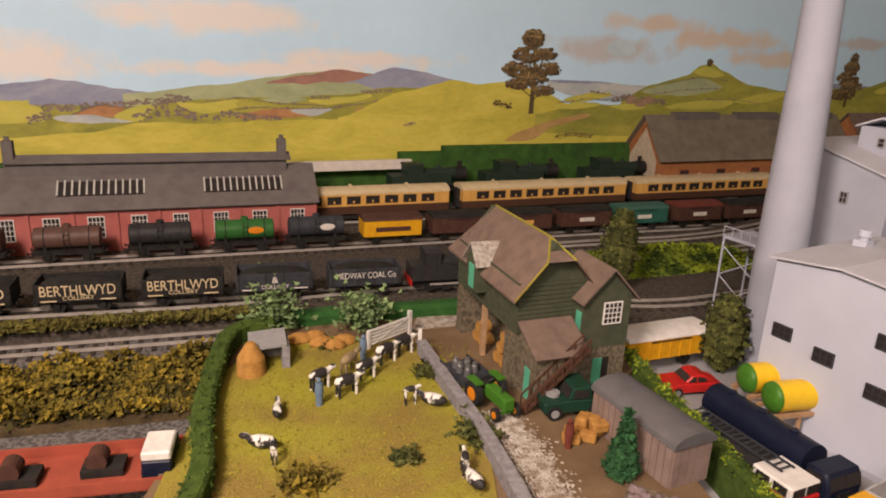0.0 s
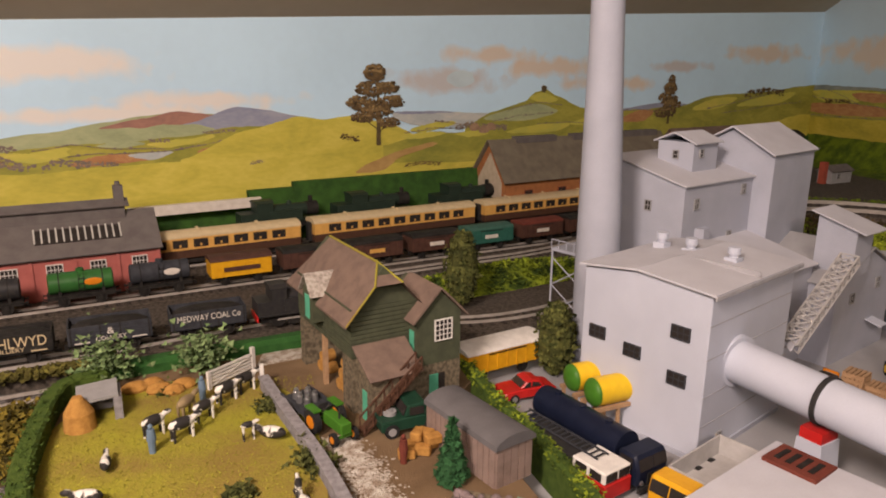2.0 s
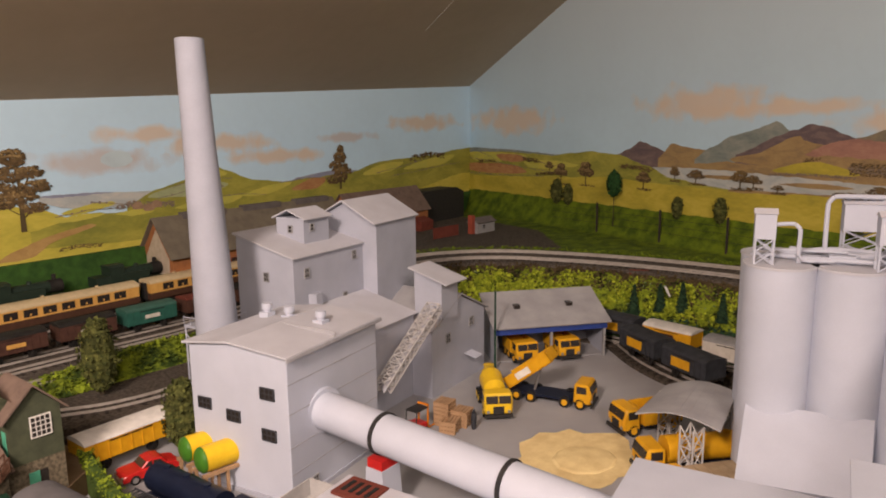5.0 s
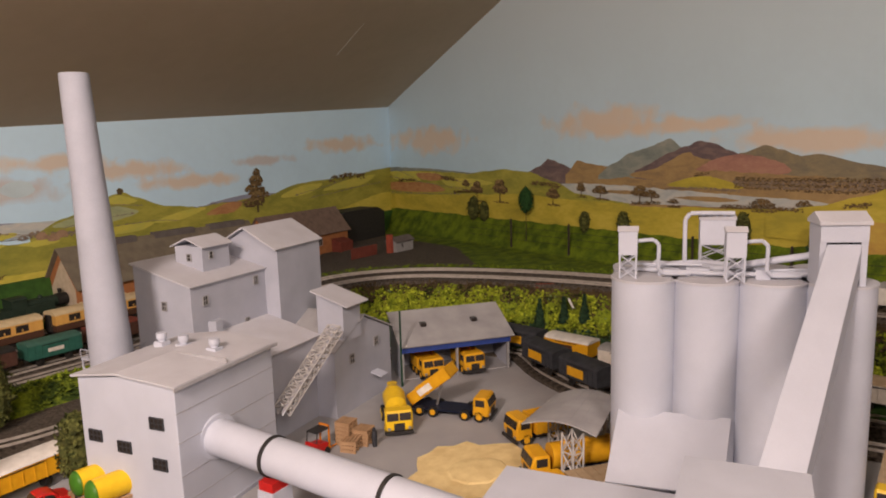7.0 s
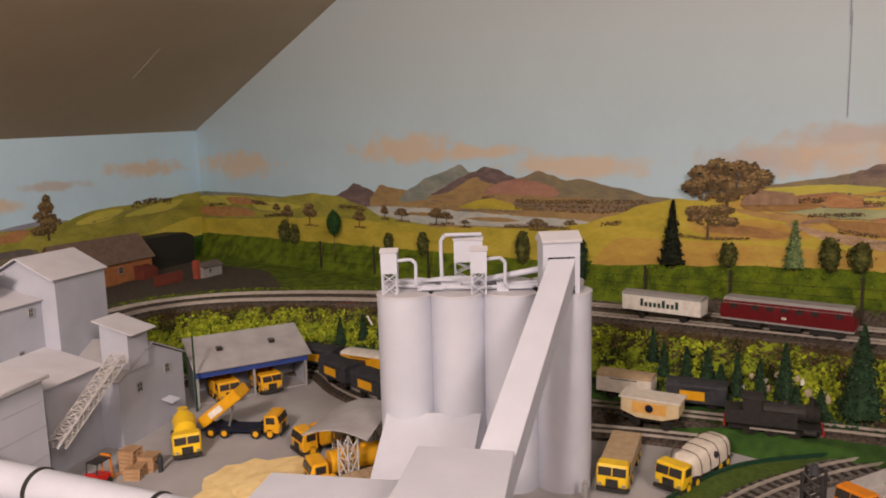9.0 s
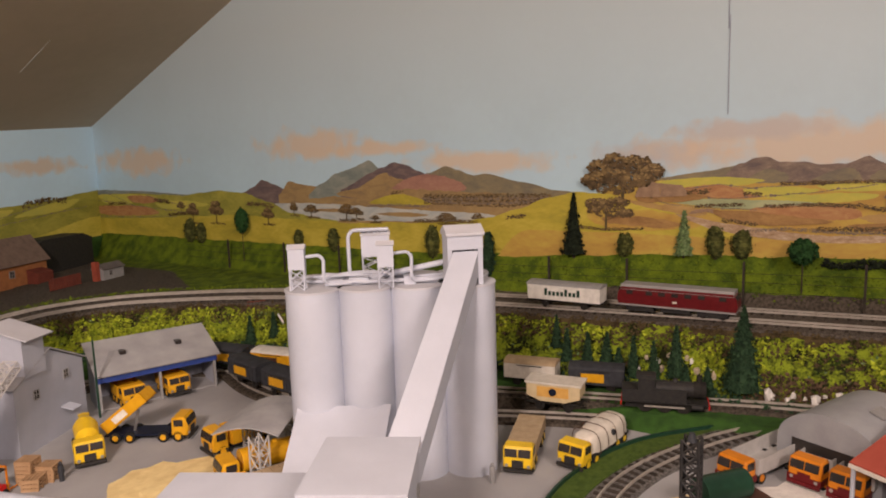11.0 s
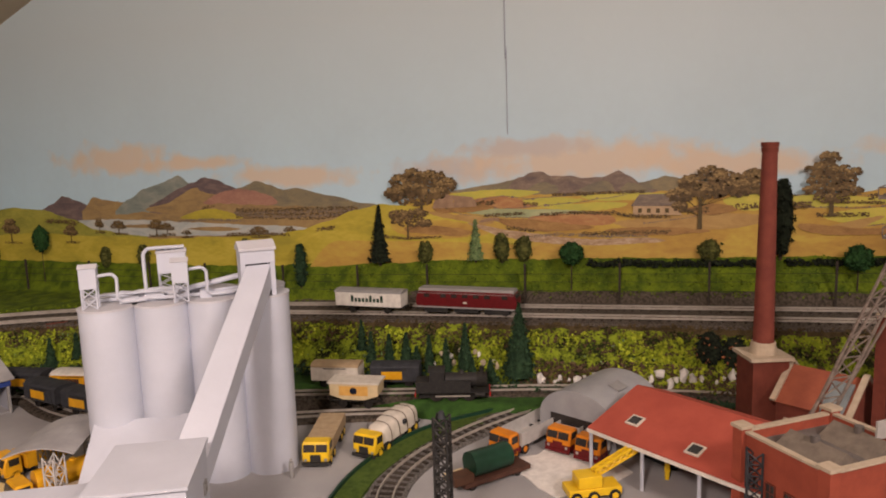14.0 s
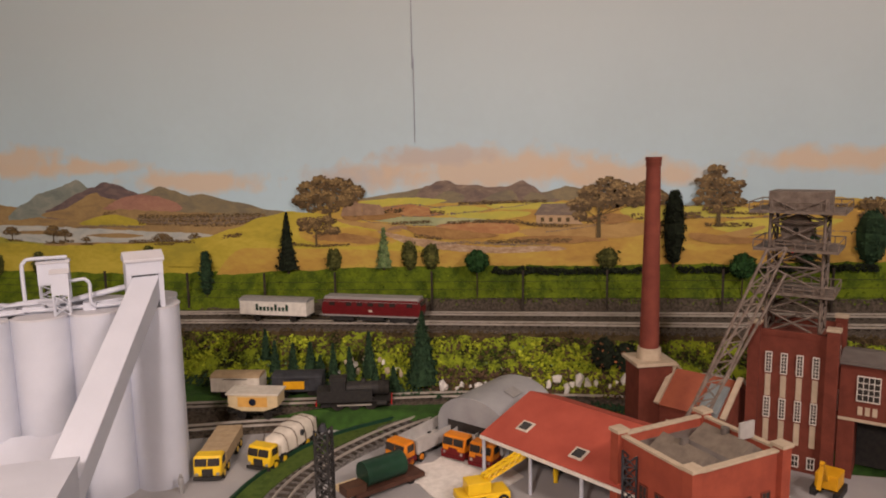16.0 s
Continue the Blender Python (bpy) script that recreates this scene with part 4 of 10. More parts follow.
for pts in (((-0.05, 0.246), (-0.11, 0.25), (-0.193, 0.257), (-0.272, 0.27)), ((-0.1, 0.262), (-0.16, 0.267), (-0.25, 0.272)), ((0.0, 0.26), (-0.06, 0.269), (-0.12, 0.262)), ((0.05, 0.246), (0.0, 0.236), (-0.06, 0.232), (-0.12, 0.23)), ((-0.23, 0.238), (-0.18, 0.24), (-0.12, 0.234)), ((-0.3, 0.222), (-0.36, 0.23), (-0.4, 0.24)), ((-0.53, 0.248), (-0.6, 0.247), (-0.7, 0.252)), ((-0.5, 0.266), (-0.58, 0.268), (-0.68, 0.262)), ((-0.62, 0.22), (-0.7, 0.228), (-0.8, 0.226))):
    hedge_line(EW, E(*pts), P_WOOD, int(-1700 * pts[1][0]) + 7)
woodland(EW, E((-0.21, 0.27), (-0.19, 0.272)), 0.004, P_TRE, 54)
woodland(EW, E((-0.1, 0.255), (-0.125, 0.253)), 0.004, P_TRE, 55)
woodland(EW, E((-0.43, 0.247), (-0.47, 0.249)), 0.006, P_TRE, 56)
woodland(EW, E((-0.62, 0.262), (-0.7, 0.266), (-0.8, 0.262)), 0.006, P_TRE, 57)
ridge(EW, E((0.42, 0.19), (0.336, 0.207), (0.27, 0.226), (0.214, 0.247), (0.165, 0.256), (0.11, 0.252), (0.04, 0.23), (-0.1, 0.2)), 0.15, P_YEL, 36, 0.002)
field(EW, E((0.15, 0.225), (0.09, 0.23), (0.0, 0.222), (-0.04, 0.205), (0.05, 0.195), (0.12, 0.2)), P_OCH, 60, 0.012)
hills(EW, S(0.35), S(-1.4), 0.187, [(S(-0.45), 0.12, 0.014)], P_OCH, 28, 0.004)
field(EW, E((0.0, 0.222), (-0.06, 0.212), (-0.11, 0.205), (-0.206, 0.196), (-0.3, 0.199), (-0.33, 0.193), (-0.22, 0.185), (-0.12, 0.19), (-0.05, 0.202)), P_STONE, 190, 0.003, "painted_stream")
field(EW, E((-0.02, 0.223), (-0.03, 0.229), (-0.045, 0.232), (-0.065, 0.228), (-0.07, 0.221), (-0.055, 0.224), (-0.045, 0.226), (-0.035, 0.224)), P_STN, 191, 0.001, "painted_bridge")
woodland(EW, E((-0.1, 0.197), (-0.16, 0.203), (-0.24, 0.2), (-0.31, 0.203)), 0.003, P_WOOD, 192)
P_BURNT = paint("paint_burnt_field", (0.33, 0.19, 0.07), (0.42, 0.25, 0.09), (0.24, 0.13, 0.05), scale=22)
for pts in (((0.06, 0.25), (0.0, 0.256), (-0.05, 0.25), (-0.01, 0.242), (0.05, 0.24)), ((-0.06, 0.23), (-0.14, 0.226), (-0.22, 0.214), (-0.14, 0.208), (-0.08, 0.214)), ((-0.24, 0.212), (-0.32, 0.217), (-0.4, 0.212), (-0.34, 0.204), (-0.26, 0.205)), ((0.12, 0.212), (0.06, 0.216), (-0.02, 0.206), (0.03, 0.2), (0.1, 0.203)), ((-0.36, 0.246), (-0.41, 0.254), (-0.44, 0.244), (-0.4, 0.236)), ((-0.53, 0.222), (-0.6, 0.218), (-0.68, 0.213), (-0.6, 0.206), (-0.54, 0.21))):
    field(EW, E(*pts), P_BURNT, int(5000 * abs(pts[0][0])) + 3, 0.006)
for pts, r in ((((0.06, 0.252), (0.03, 0.25)), 0.006), (((-0.01, 0.254), (-0.05, 0.258)), 0.005), (((-0.03, 0.234), (-0.1, 0.238)), 0.0035), (((-0.13, 0.236), (-0.2, 0.24), (-0.25, 0.238)), 0.0035), (((-0.07, 0.214), (-0.12, 0.208)), 0.004), (((-0.2, 0.204), (-0.28, 0.207), (-0.34, 0.208)), 0.004), (((-0.36, 0.24), (-0.4, 0.244)), 0.005), (((-0.15, 0.27), (-0.22, 0.272), (-0.3, 0.274)), 0.003), (((-0.55, 0.236), (-0.62, 0.236)), 0.004), (((-0.56, 0.256), (-0.64, 0.254)), 0.003), (((0.3, 0.207), (0.26, 0.212)), 0.005), (((0.5, 0.196), (0.42, 0.2), (0.36, 0.197)), 0.004), (((1.5, 0.212), (1.42, 0.216)), 0.005), (((1.3, 0.225), (1.24, 0.222)), 0.006), (((1.25, 0.19), (1.15, 0.195)), 0.004)):
    woodland(EW, E(*pts), r, P_TRE, int(3000 * abs(pts[0][0])) + 11)
for gable in (((0.065, 0.248), (0.06, 0.262), (0.038, 0.279), (0.025, 0.262), (0.024, 0.249)), ((0.024, 0.249), (0.024, 0.262), (0.035, 0.272), (-0.01, 0.268), (-0.017, 0.258), (-0.017, 0.251))):
    field(EW, E(*gable), P_STN, int(9000 * gable[0][0]), 0.0008, "painted_farmhouse", False)
field(EW, E((-0.282, 0.236), (-0.283, 0.252), (-0.345, 0.25), (-0.36, 0.236)), mat("paint_cottage_wall", (0.5, 0.36, 0.22), (0.42, 0.3, 0.18), 0.6, scale=60), 193, 0.0008, "painted_cottage", False)
field(EW, E((-0.279, 0.251), (-0.292, 0.27), (-0.35, 0.271), (-0.364, 0.251)), P_WOOD, 194, 0.0008, "painted_cottage_roof", False)
for k in range(4):
    yy = -0.29 - 0.014 * k
    field(EW, E((yy, 0.24), (yy, 0.247), (yy - 0.006, 0.247), (yy - 0.006, 0.24)), P_LIN, 195 + k, 0.0005, "painted_cottage_window", False)
woodland(EW, E((-0.25, 0.24), (-0.28, 0.234), (-0.34, 0.233)), 0.004, P_TRE, 199)
oak(EW, S(0.085), 0.245, [(S(0.128), 0.296, 0.018, 0.013), (S(0.135), 0.275, 0.02, 0.012), (S(0.098), 0.308, 0.02, 0.011), (S(0.1), 0.284, 0.026, 0.014), (S(0.062), 0.303, 0.022, 0.013), (S(0.04), 0.29, 0.02, 0.014), (S(0.06), 0.276, 0.024, 0.012), (S(0.1), 0.262, 0.035, 0.009)], 501)
oak(EW, S(0.113), 0.193, [(S(0.125), 0.236, 0.024, 0.01), (S(0.095), 0.24, 0.022, 0.008), (S(0.11), 0.224, 0.034, 0.009), (S(0.08), 0.222, 0.014, 0.007)], 502)
woodland(EW, E((0.16, 0.196), (0.12, 0.193), (0.05, 0.196)), 0.003, P_TRE, 503)
oak(EW, S(-0.385), 0.214, [(S(-0.355), 0.268, 0.02, 0.012), (S(-0.372), 0.288, 0.02, 0.012), (S(-0.4), 0.304, 0.02, 0.01), (S(-0.42), 0.292, 0.024, 0.013), (S(-0.4), 0.275, 0.026, 0.012), (S(-0.44), 0.28, 0.024, 0.014), (S(-0.46), 0.295, 0.018, 0.013), (S(-0.475), 0.28, 0.018, 0.012), (S(-0.355), 0.25, 0.012, 0.008)], 504)
oak(EW, S(-0.57), 0.234, [(S(-0.565), 0.322, 0.014, 0.01), (S(-0.555), 0.306, 0.022, 0.01), (S(-0.585), 0.3, 0.022, 0.01), (S(-0.57), 0.288, 0.034, 0.01), (S(-0.55), 0.275, 0.02, 0.008), (S(-0.59), 0.274, 0.022, 0.008), (S(-0.57), 0.262, 0.024, 0.007)], 505)
woodland(EW, E((-0.515, 0.252), (-0.545, 0.25)), 0.006, P_TRE, 506)
oak(EW, S(-0.8), 0.23, [(S(-0.79), 0.27, 0.02, 0.01), (S(-0.815), 0.262, 0.02, 0.01), (S(-0.8), 0.253, 0.03, 0.009)], 507)
solid("backdrop_seam", Shape().box(S(-0.0725), -0.0016, 0.375, S(-0.0735), 0, 0.52).box(S(-0.0705), -0.0016, 0.5, S(-0.0715), 0, 1.2), P_PUR, "thin dark wire hanging against the sky wall", "wire", kind="structure", m=EW)

# ---------- layout ground ----------
solid("baseboard", Shape().prism([(-1.2, 0.18), (0.72, 0.2), (0.98, -0.12), (1.0, -1.5), (1.829, -1.5), (1.829, 1.552), (-1.2, 0.43)], "z", -0.06, -0.012), WOODF, "wooden baseboard that carries the model railway", "baseboard", kind="structure")
solid("trestle", Shape().box(1.2, -1.0, -0.95, 1.3, 1.0, -0.06).box(-0.4, 0.35, -0.95, 0.5, 0.42, -0.06), WOODF, "wooden trestle under the baseboard", "trestle", kind="structure")


def zline(x, y):
    """Height of the main line: a gentle grade along the east wall, easing down to the west."""
    z = 0.088 - 0.03 * y if y < 0.3 else 0.079 - 0.004 * (y - 0.3)
    k = min(1.0, max(0.0, (x - 0.95) / 0.4))
    return z * k + 0.021 * (1 - k)


MID = [(1.722, -1.45), (1.722, -0.9), (1.722, -0.3), (1.72, 0.2), (1.688, 0.43), (1.61, 0.66), (1.52, 0.82), (1.42, 0.925), (1.3, 0.985), (1.15, 0.985), (0.95, 0.93), (0.75, 0.862), (0.55, 0.80)]
mid_line = smooth_line([(x, y, zline(x, y)) for x, y in MID], 0.02)


def offset(line, d):
    out = []
    for i, p in enumerate(line):
        t = line[min(i + 1, len(line) - 1)] - line[max(i - 1, 0)]
        out.append(p + Vector((t.y, -t.x, 0)).normalized() * d)
    return out


mx = np.array([p.x for p in mid_line])
my = np.array([p.y for p in mid_line])
mz = np.array([p.z for p in mid_line])
tx, ty = np.gradient(mx), np.gradient(my)


def bank_height(x, y):
    d2 = (mx - x) ** 2 + (my - y) ** 2
    i = int(np.argmin(d2))
    d = math.sqrt(d2[i])
    side = 1 if tx[i] * (y - my[i]) - ty[i] * (x - mx[i]) < 0 else -1    # +1 on the wall side
    zt = mz[i] - 0.004
    f = noise.noise(Vector((x * 30, y * 30, 1))) * 0.006 + noise.noise(Vector((x * 90, y * 90, 3))) * 0.003
    if d < (0.068 if side > 0 else 0.056):
        return zt - 0.002, 0, d, side
    if side > 0:
        k = min(1.0, max(0.0, (x - 1.54 - 0.14 * min(1.0, max(0.0, (y - 0.85) / 0.25))) / 0.1))
        k = k * k * (3 - 2 * k)
        e = min(1.0, max(0.0, (0.45 - y) / 0.4))
        return zt + max(0.0, x - 1.784) * (1.45 + 0.5 * e) + f * 0.5 * k, (1 if k > 0.15 else 0), d, side
    fall = min(1.0, (d - 0.056) / 0.085)
    fall = fall * fall * (3 - 2 * fall)
    low = 0.012 if d < 0.21 else 0.012 - min(1, (d - 0.21) / 0.03) * 0.024
    return zt * (1 - fall) + low * fall + f * (1 if 0.07 < d < 0.2 else 0.3), (2 if d < 0.15 else 3), d, side


gx0, gx1, gy0, gy1, gs = 1.13, 1.829, -1.48, 1.552, 0.0085
nx, ny = int((gx1 - gx0) / gs), int((gy1 - gy0) / gs)
verts, cls = [], []
for j in range(ny + 1):
    for i in range(nx + 1):
        x, y = gx0 + (gx1 - gx0) * i / nx, gy0 + (gy1 - gy0) * j / ny
        h, c0, d, side = bank_height(x, y)
        verts.append((x, y, h))
        cls.append((c0, d))
me = bpy.data.meshes.new("embankment")
faces = [(j * (nx + 1) + i, j * (nx + 1) + i + 1, (j + 1) * (nx + 1) + i + 1, (j + 1) * (nx + 1) + i) for j in range(ny) for i in range(nx) if verts[j * (nx + 1) + i][1] < 1.553 - (1.83 - verts[j * (nx + 1) + i][0]) * 0.364]
me.from_pydata(verts, [], faces)
# lime scatter; its near-black tone is shade painted between clumps
LOWB = mat("lower_bank_scatter_shaded_gaps", (0.23, 0.3, 0.02), (0.016, 0.02, 0.006), 0.95, scale=42, bump=1.0, fine=300, contrast=0.22)
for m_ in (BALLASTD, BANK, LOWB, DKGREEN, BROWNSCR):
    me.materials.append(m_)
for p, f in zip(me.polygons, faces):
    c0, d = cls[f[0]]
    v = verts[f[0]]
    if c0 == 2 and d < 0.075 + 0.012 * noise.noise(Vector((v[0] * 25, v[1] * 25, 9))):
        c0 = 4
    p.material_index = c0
    p.use_smooth = True
tagged(new("embankment", me), "moulded embankment with green scatter and brown scrub", "embankment", kind="structure")

solid("yard", Shape().prism([(0.70, 0.27), (0.99, -0.13), (1.0, -1.3), (1.44, -1.3), (1.46, -0.3), (1.47, 0.0), (1.40, 0.2), (1.36, 0.45), (1.42, 0.68), (1.2, 0.80), (0.9, 0.72), (0.72, 0.62), (0.68, 0.5)], "z", -0.012, 0.0), YARD, "flat grey concrete works yard", "yard", kind="structure")
solid("track_bed", Shape().prism([(-1.2, 0.225), (0.15, 0.583), (0.385, 0.645), (0.45, 0.66), (0.72, 0.655), (1.02, 0.7), (1.2, 0.8), (1.25, 1.33), (-1.2, 0.445)], "z", -0.012, 0.0155), BALLASTD, "dark ballasted ground under the railway sidings", "ground", kind="structure")
solid("track_bed", Shape().prism([(-1.0, 0.19), (0.40, 0.22), (0.39, 0.45), (0.36, 0.56), (-1.0, 0.3)], "z", -0.012, 0.001), BALLAST, "pale ballast strip beside the lower line", "ground", kind="structure")
fieldpts = [(0.365, 0.21), (0.72, 0.26), (0.70, 0.40), (0.665, 0.48), (0.715, 0.55), (0.70, 0.6), (0.55, 0.66), (0.40, 0.6), (0.37, 0.56), (0.375, 0.45)]
solid("farm_ground", Shape().prism(fieldpts, "z", -0.012, 0.021), EARTH, "raised farm ground of brown earth", "ground", kind="structure")
g = Shape()
line = []
for i in range(40):
    a = 2 * math.pi * i / 40
    k = 1 + 0.06 * noise.noise(Vector((3 * math.cos(a), 3 * math.sin(a), 2)))
    line.append((0.473 + 0.1 * k * math.copysign(abs(math.cos(a)) ** 0.6, math.cos(a)) + 0.05 * (0.42 - (0.4 + 0.18 * math.sin(a))), 0.4 + 0.18 * k * math.copysign(abs(math.sin(a)) ** 0.7, math.sin(a))))
solid("field_grass", g.prism(line, "z", 0.0205, 0.0222), GRASS, "patchy green and brown grazing field", "grass", kind="structure")
gl = [(0.582, 0.462), (0.597, 0.42), (0.61, 0.36), (0.625, 0.27)]
rl = random.Random(77)
g = Shape()
for i in range(4200):
    t = rl.random() * 2.999
    a, b = gl[int(t)], gl[int(t) + 1]
    f = t - int(t)
    x, y = a[0] + (b[0] - a[0]) * f + rl.gauss(0, 0.0075), a[1] + (b[1] - a[1]) * f
    r = rl.uniform(0.0004, 0.0012)
    g.add([(x - r, y - r * 0.6, 0.0214), (x + r, y - r, 0.0214), (x + r * 0.7, y + r, 0.0216), (x - r, y + r * 0.8, 0.0216), (x, y, 0.0216 + r * 0.5)], [(0, 1, 4), (1, 2, 4), (2, 3, 4), (3, 0, 4)])
tagged(solid("gravel_lane", g, GRAVEL, "pale gravel strewn along the farm lane", "gravel"), "", "", "", "stuff")
tagged(solid("gravel_path", Shape().prism([(0.52, 0.6), (0.56, 0.612), (0.57, 0.635), (0.525, 0.635)], "z", 0.02, 0.0216), GRAVEL, "pale gravel patch by the field gate", "gravel"), "", "", "", "structure")

# ---------- tracks ----------
BALLASTM = mat("grey_brown_ballast", (0.14, 0.12, 0.1), (0.06, 0.05, 0.04), 0.95, scale=350, bump=1.0, fine=1500, contrast=0.3)
inner = track([tuple(p) for p in offset(mid_line, 0.0325)][::3], "double main line on the embankment", BALLASTM, 0.066)
outer = track([tuple(p) for p in offset(mid_line, -0.0325)][::3], "double main line on the embankment", BALLASTM, 0.066)
if (inner[0].x > outer[0].x):
    inner, outer = outer, inner
ZT = 0.0185
track([(-0.6, 0.43, ZT), (0.15, 0.61, ZT), (0.35, 0.662, ZT), (0.56, 0.728, ZT), (0.75, 0.692, 0.0175), (0.9, 0.735, 0.0175), (1.05, 0.80, 0.0175)], "front siding track beside the farm", BALLASTD)
track([(-0.6, 0.375, 0.006), (0.0, 0.515, 0.006), (0.175, 0.56, 0.006), (0.362, 0.612, 0.006)], "lower branch track ending at the hedge")
track([(-0.6, 0.53, ZT), (0.083, 0.742, ZT), (0.6, 0.905, ZT), (1.05, 1.04, ZT)], "goods siding track", BALLASTD)
track([(-0.6, 0.645, 0.026), (0.384, 0.93, 0.026), (0.875, 1.098, 0.026), (1.3, 1.24, 0.05)], "carriage siding track", BALLASTD)
track([tuple(north(u, 0.03, 0.06)) for u in (-2.6, -2.0, -1.4, -1.0)], "rear siding track along the backdrop", BALLASTD)
track([(1.0, 0.66, 0.008), (1.2, 0.72, 0.008), (1.355, 0.645, 0.008), (1.41, 0.51, 0.008), (1.425, 0.4, 0.008), (1.475, 0.25, 0.008), (1.53, 0.0, 0.014), (1.575, -0.2, 0.02), (1.612, -0.5, 0.022), (1.612, -1.2, 0.022)], "low line at the foot of the bank", BALLASTD)
track([(1.402, 0.61, 0.006), (1.395, 0.56, 0.006), (1.362, 0.48, 0.006), (1.348, 0.395, 0.006), (1.362, 0.3, 0.006), (1.405, 0.18, 0.006), (1.45, 0.07, 0.006), (1.48, -0.02, 0.006)], "yard siding track", BALLASTD)
track([(1.06, 0.06 - 0.2, 0.005), (1.2, -0.09, 0.005), (1.297, -0.068, 0.005), (1.403, -0.093, 0.005), (1.515, -0.165, 0.008), (1.6, -0.28, 0.014)], "curved branch through the yard", BALLAST)
bankline = smooth_line([(1.17, -0.03, 0.0), (1.3, -0.02, 0.0), (1.42, -0.05, 0.0), (1.5, -0.115, 0.0), (1.53, -0.15, 0.0)])
solid("grass_verge", ribbon(bankline, 0.0, 0.028, -0.01, 0.004), HEDGE, "grass verge beside the curved branch", "verge", kind="structure")
solid("retaining_wall", ribbon(bankline, -0.0025, 0.0, -0.01, 0.008), DKGP, "low green wall along the curved branch", "wall", kind="structure")
# green banks along the north wall
for (u0, u1, z1) in ((-2.6, -1.62, 0.1), (-1.62, -1.43, 0.09), (-1.43, -1.36, 0.104), (-1.36, -0.98, 0.112), (-0.98, -0.3, 0.125), (-0.3, 0.0, 0.125)):
    s = Shape().add([north(u0, 0.02, 0.034), north(u1, 0.02, 0.034), north(u1, z1, 0.012), north(u0, z1, 0.012), north(u0, 0.02, 0), north(u1, 0.02, 0), north(u1, z1, 0), north(u0, z1, 0)], [(0, 1, 2, 3), (3, 2, 6, 7), (4, 7, 6, 5), (0, 3, 7, 4), (1, 5, 6, 2)])
    solid("green_bank", s, DKGREEN, "plain dark green bank below the backdrop", "bank", kind="structure")
solid("backdrop_edge", Shape().box(-1.6, -0.042, 0.085, -1.42, -0.034, 0.0985, NW), OFFWHITE, "pale strip of board at the backdrop's foot", "board", kind="structure")


# ---------- buildings ----------
def window(parent, m, w, h, panes=(2, 2), frame_mat=GREYP, glass=DARKWIN, label=""):
    """A window lying in the xz plane of m, facing -y: frame, pane and glazing bars."""
    root = part("window", Shape().box(-w / 2 - 0.0009, -0.0012, -0.0009, w / 2 + 0.0009, 0.0004, 0).box(-w / 2 - 0.0009, -0.0012, h, w / 2 + 0.0009, 0.0004, h + 0.0009).box(-w / 2 - 0.0009, -0.0012, 0, -w / 2, 0.0004, h).box(w / 2, -0.0012, 0, w / 2 + 0.0009, 0.0004, h), frame_mat, parent, label)
    root.matrix_basis = m
    part("pane", Shape().box(-w / 2, -0.0004, 0, w / 2, 0.0002, h), glass, root)
    bars = Shape()
    for i in range(1, panes[0]):
        x = -w / 2 + w * i / panes[0]
        bars.box(x - 0.0003, -0.0009, 0, x + 0.0003, -0.0004, h)
    for j in range(1, panes[1]):
        z = h * j / panes[1]
        bars.box(-w / 2, -0.0009, z - 0.0003, w / 2, -0.0004, z + 0.0003)
    part("glazing_lattice", bars, frame_mat, root)
    return root


def gable_roof(parent, x0, x1, y0, y1, eave, ridge, material, over=0.004, thick=0.0016, axis="x", label=""):
    """Two roof plates with an overhang; the ridge runs along axis."""
    if axis == "x":
        ym = (y0 + y1) / 2
        k = (ridge - eave) / (ym - y0)
        a = [(x0 - over, y0 - over, eave - over * k), (x1 + over, y0 - over, eave - over * k), (x1 + over, ym, ridge), (x0 - over, ym, ridge)]
        b = [(x1 + over, y1 + over, eave - over * k), (x0 - over, y1 + over, eave - over * k), (x0 - over, ym, ridge), (x1 + over, ym, ridge)]
    else:
        xm = (x0 + x1) / 2
        k = (ridge - eave) / (xm - x0)
        a = [(x0 - over, y1 + over, eave - over * k), (x0 - over, y0 - over, eave - over * k), (xm, y0 - over, ridge), (xm, y1 + over, ridge)]
        b = [(x1 + over, y0 - over, eave - over * k), (x1 + over, y1 + over, eave - over * k), (xm, y1 + over, ridge), (xm, y0 - over, ridge)]
    part("roof", Shape().sheet(a, thick).sheet(b, thick), material, parent, label)


def gable_walls(x0, x1, y0, y1, eave, ridge, axis="x", z0=0.0):
    s = Shape()
    if axis == "x":
        return s.prism([(y0, z0), (y1, z0), (y1, eave), ((y0 + y1) / 2, ridge), (y0, eave)], "x", x0, x1)
    return s.prism([(x0, z0), (x1, z0), (x1, eave), ((x0 + x1) / 2, ridge), (x0, eave)], "y", y0, y1)


FRONT = pose(0, 0, 0)                      # a window facing -y
RIGHT = pose(0, 0, 0, 0, 0, 90)            # facing +x
LEFT = pose(0, 0, 0, 0, 0, -90)            # facing -x


def at(x, y, z, way=FRONT):
    return Matrix.Translation((x, y, z)) @ way


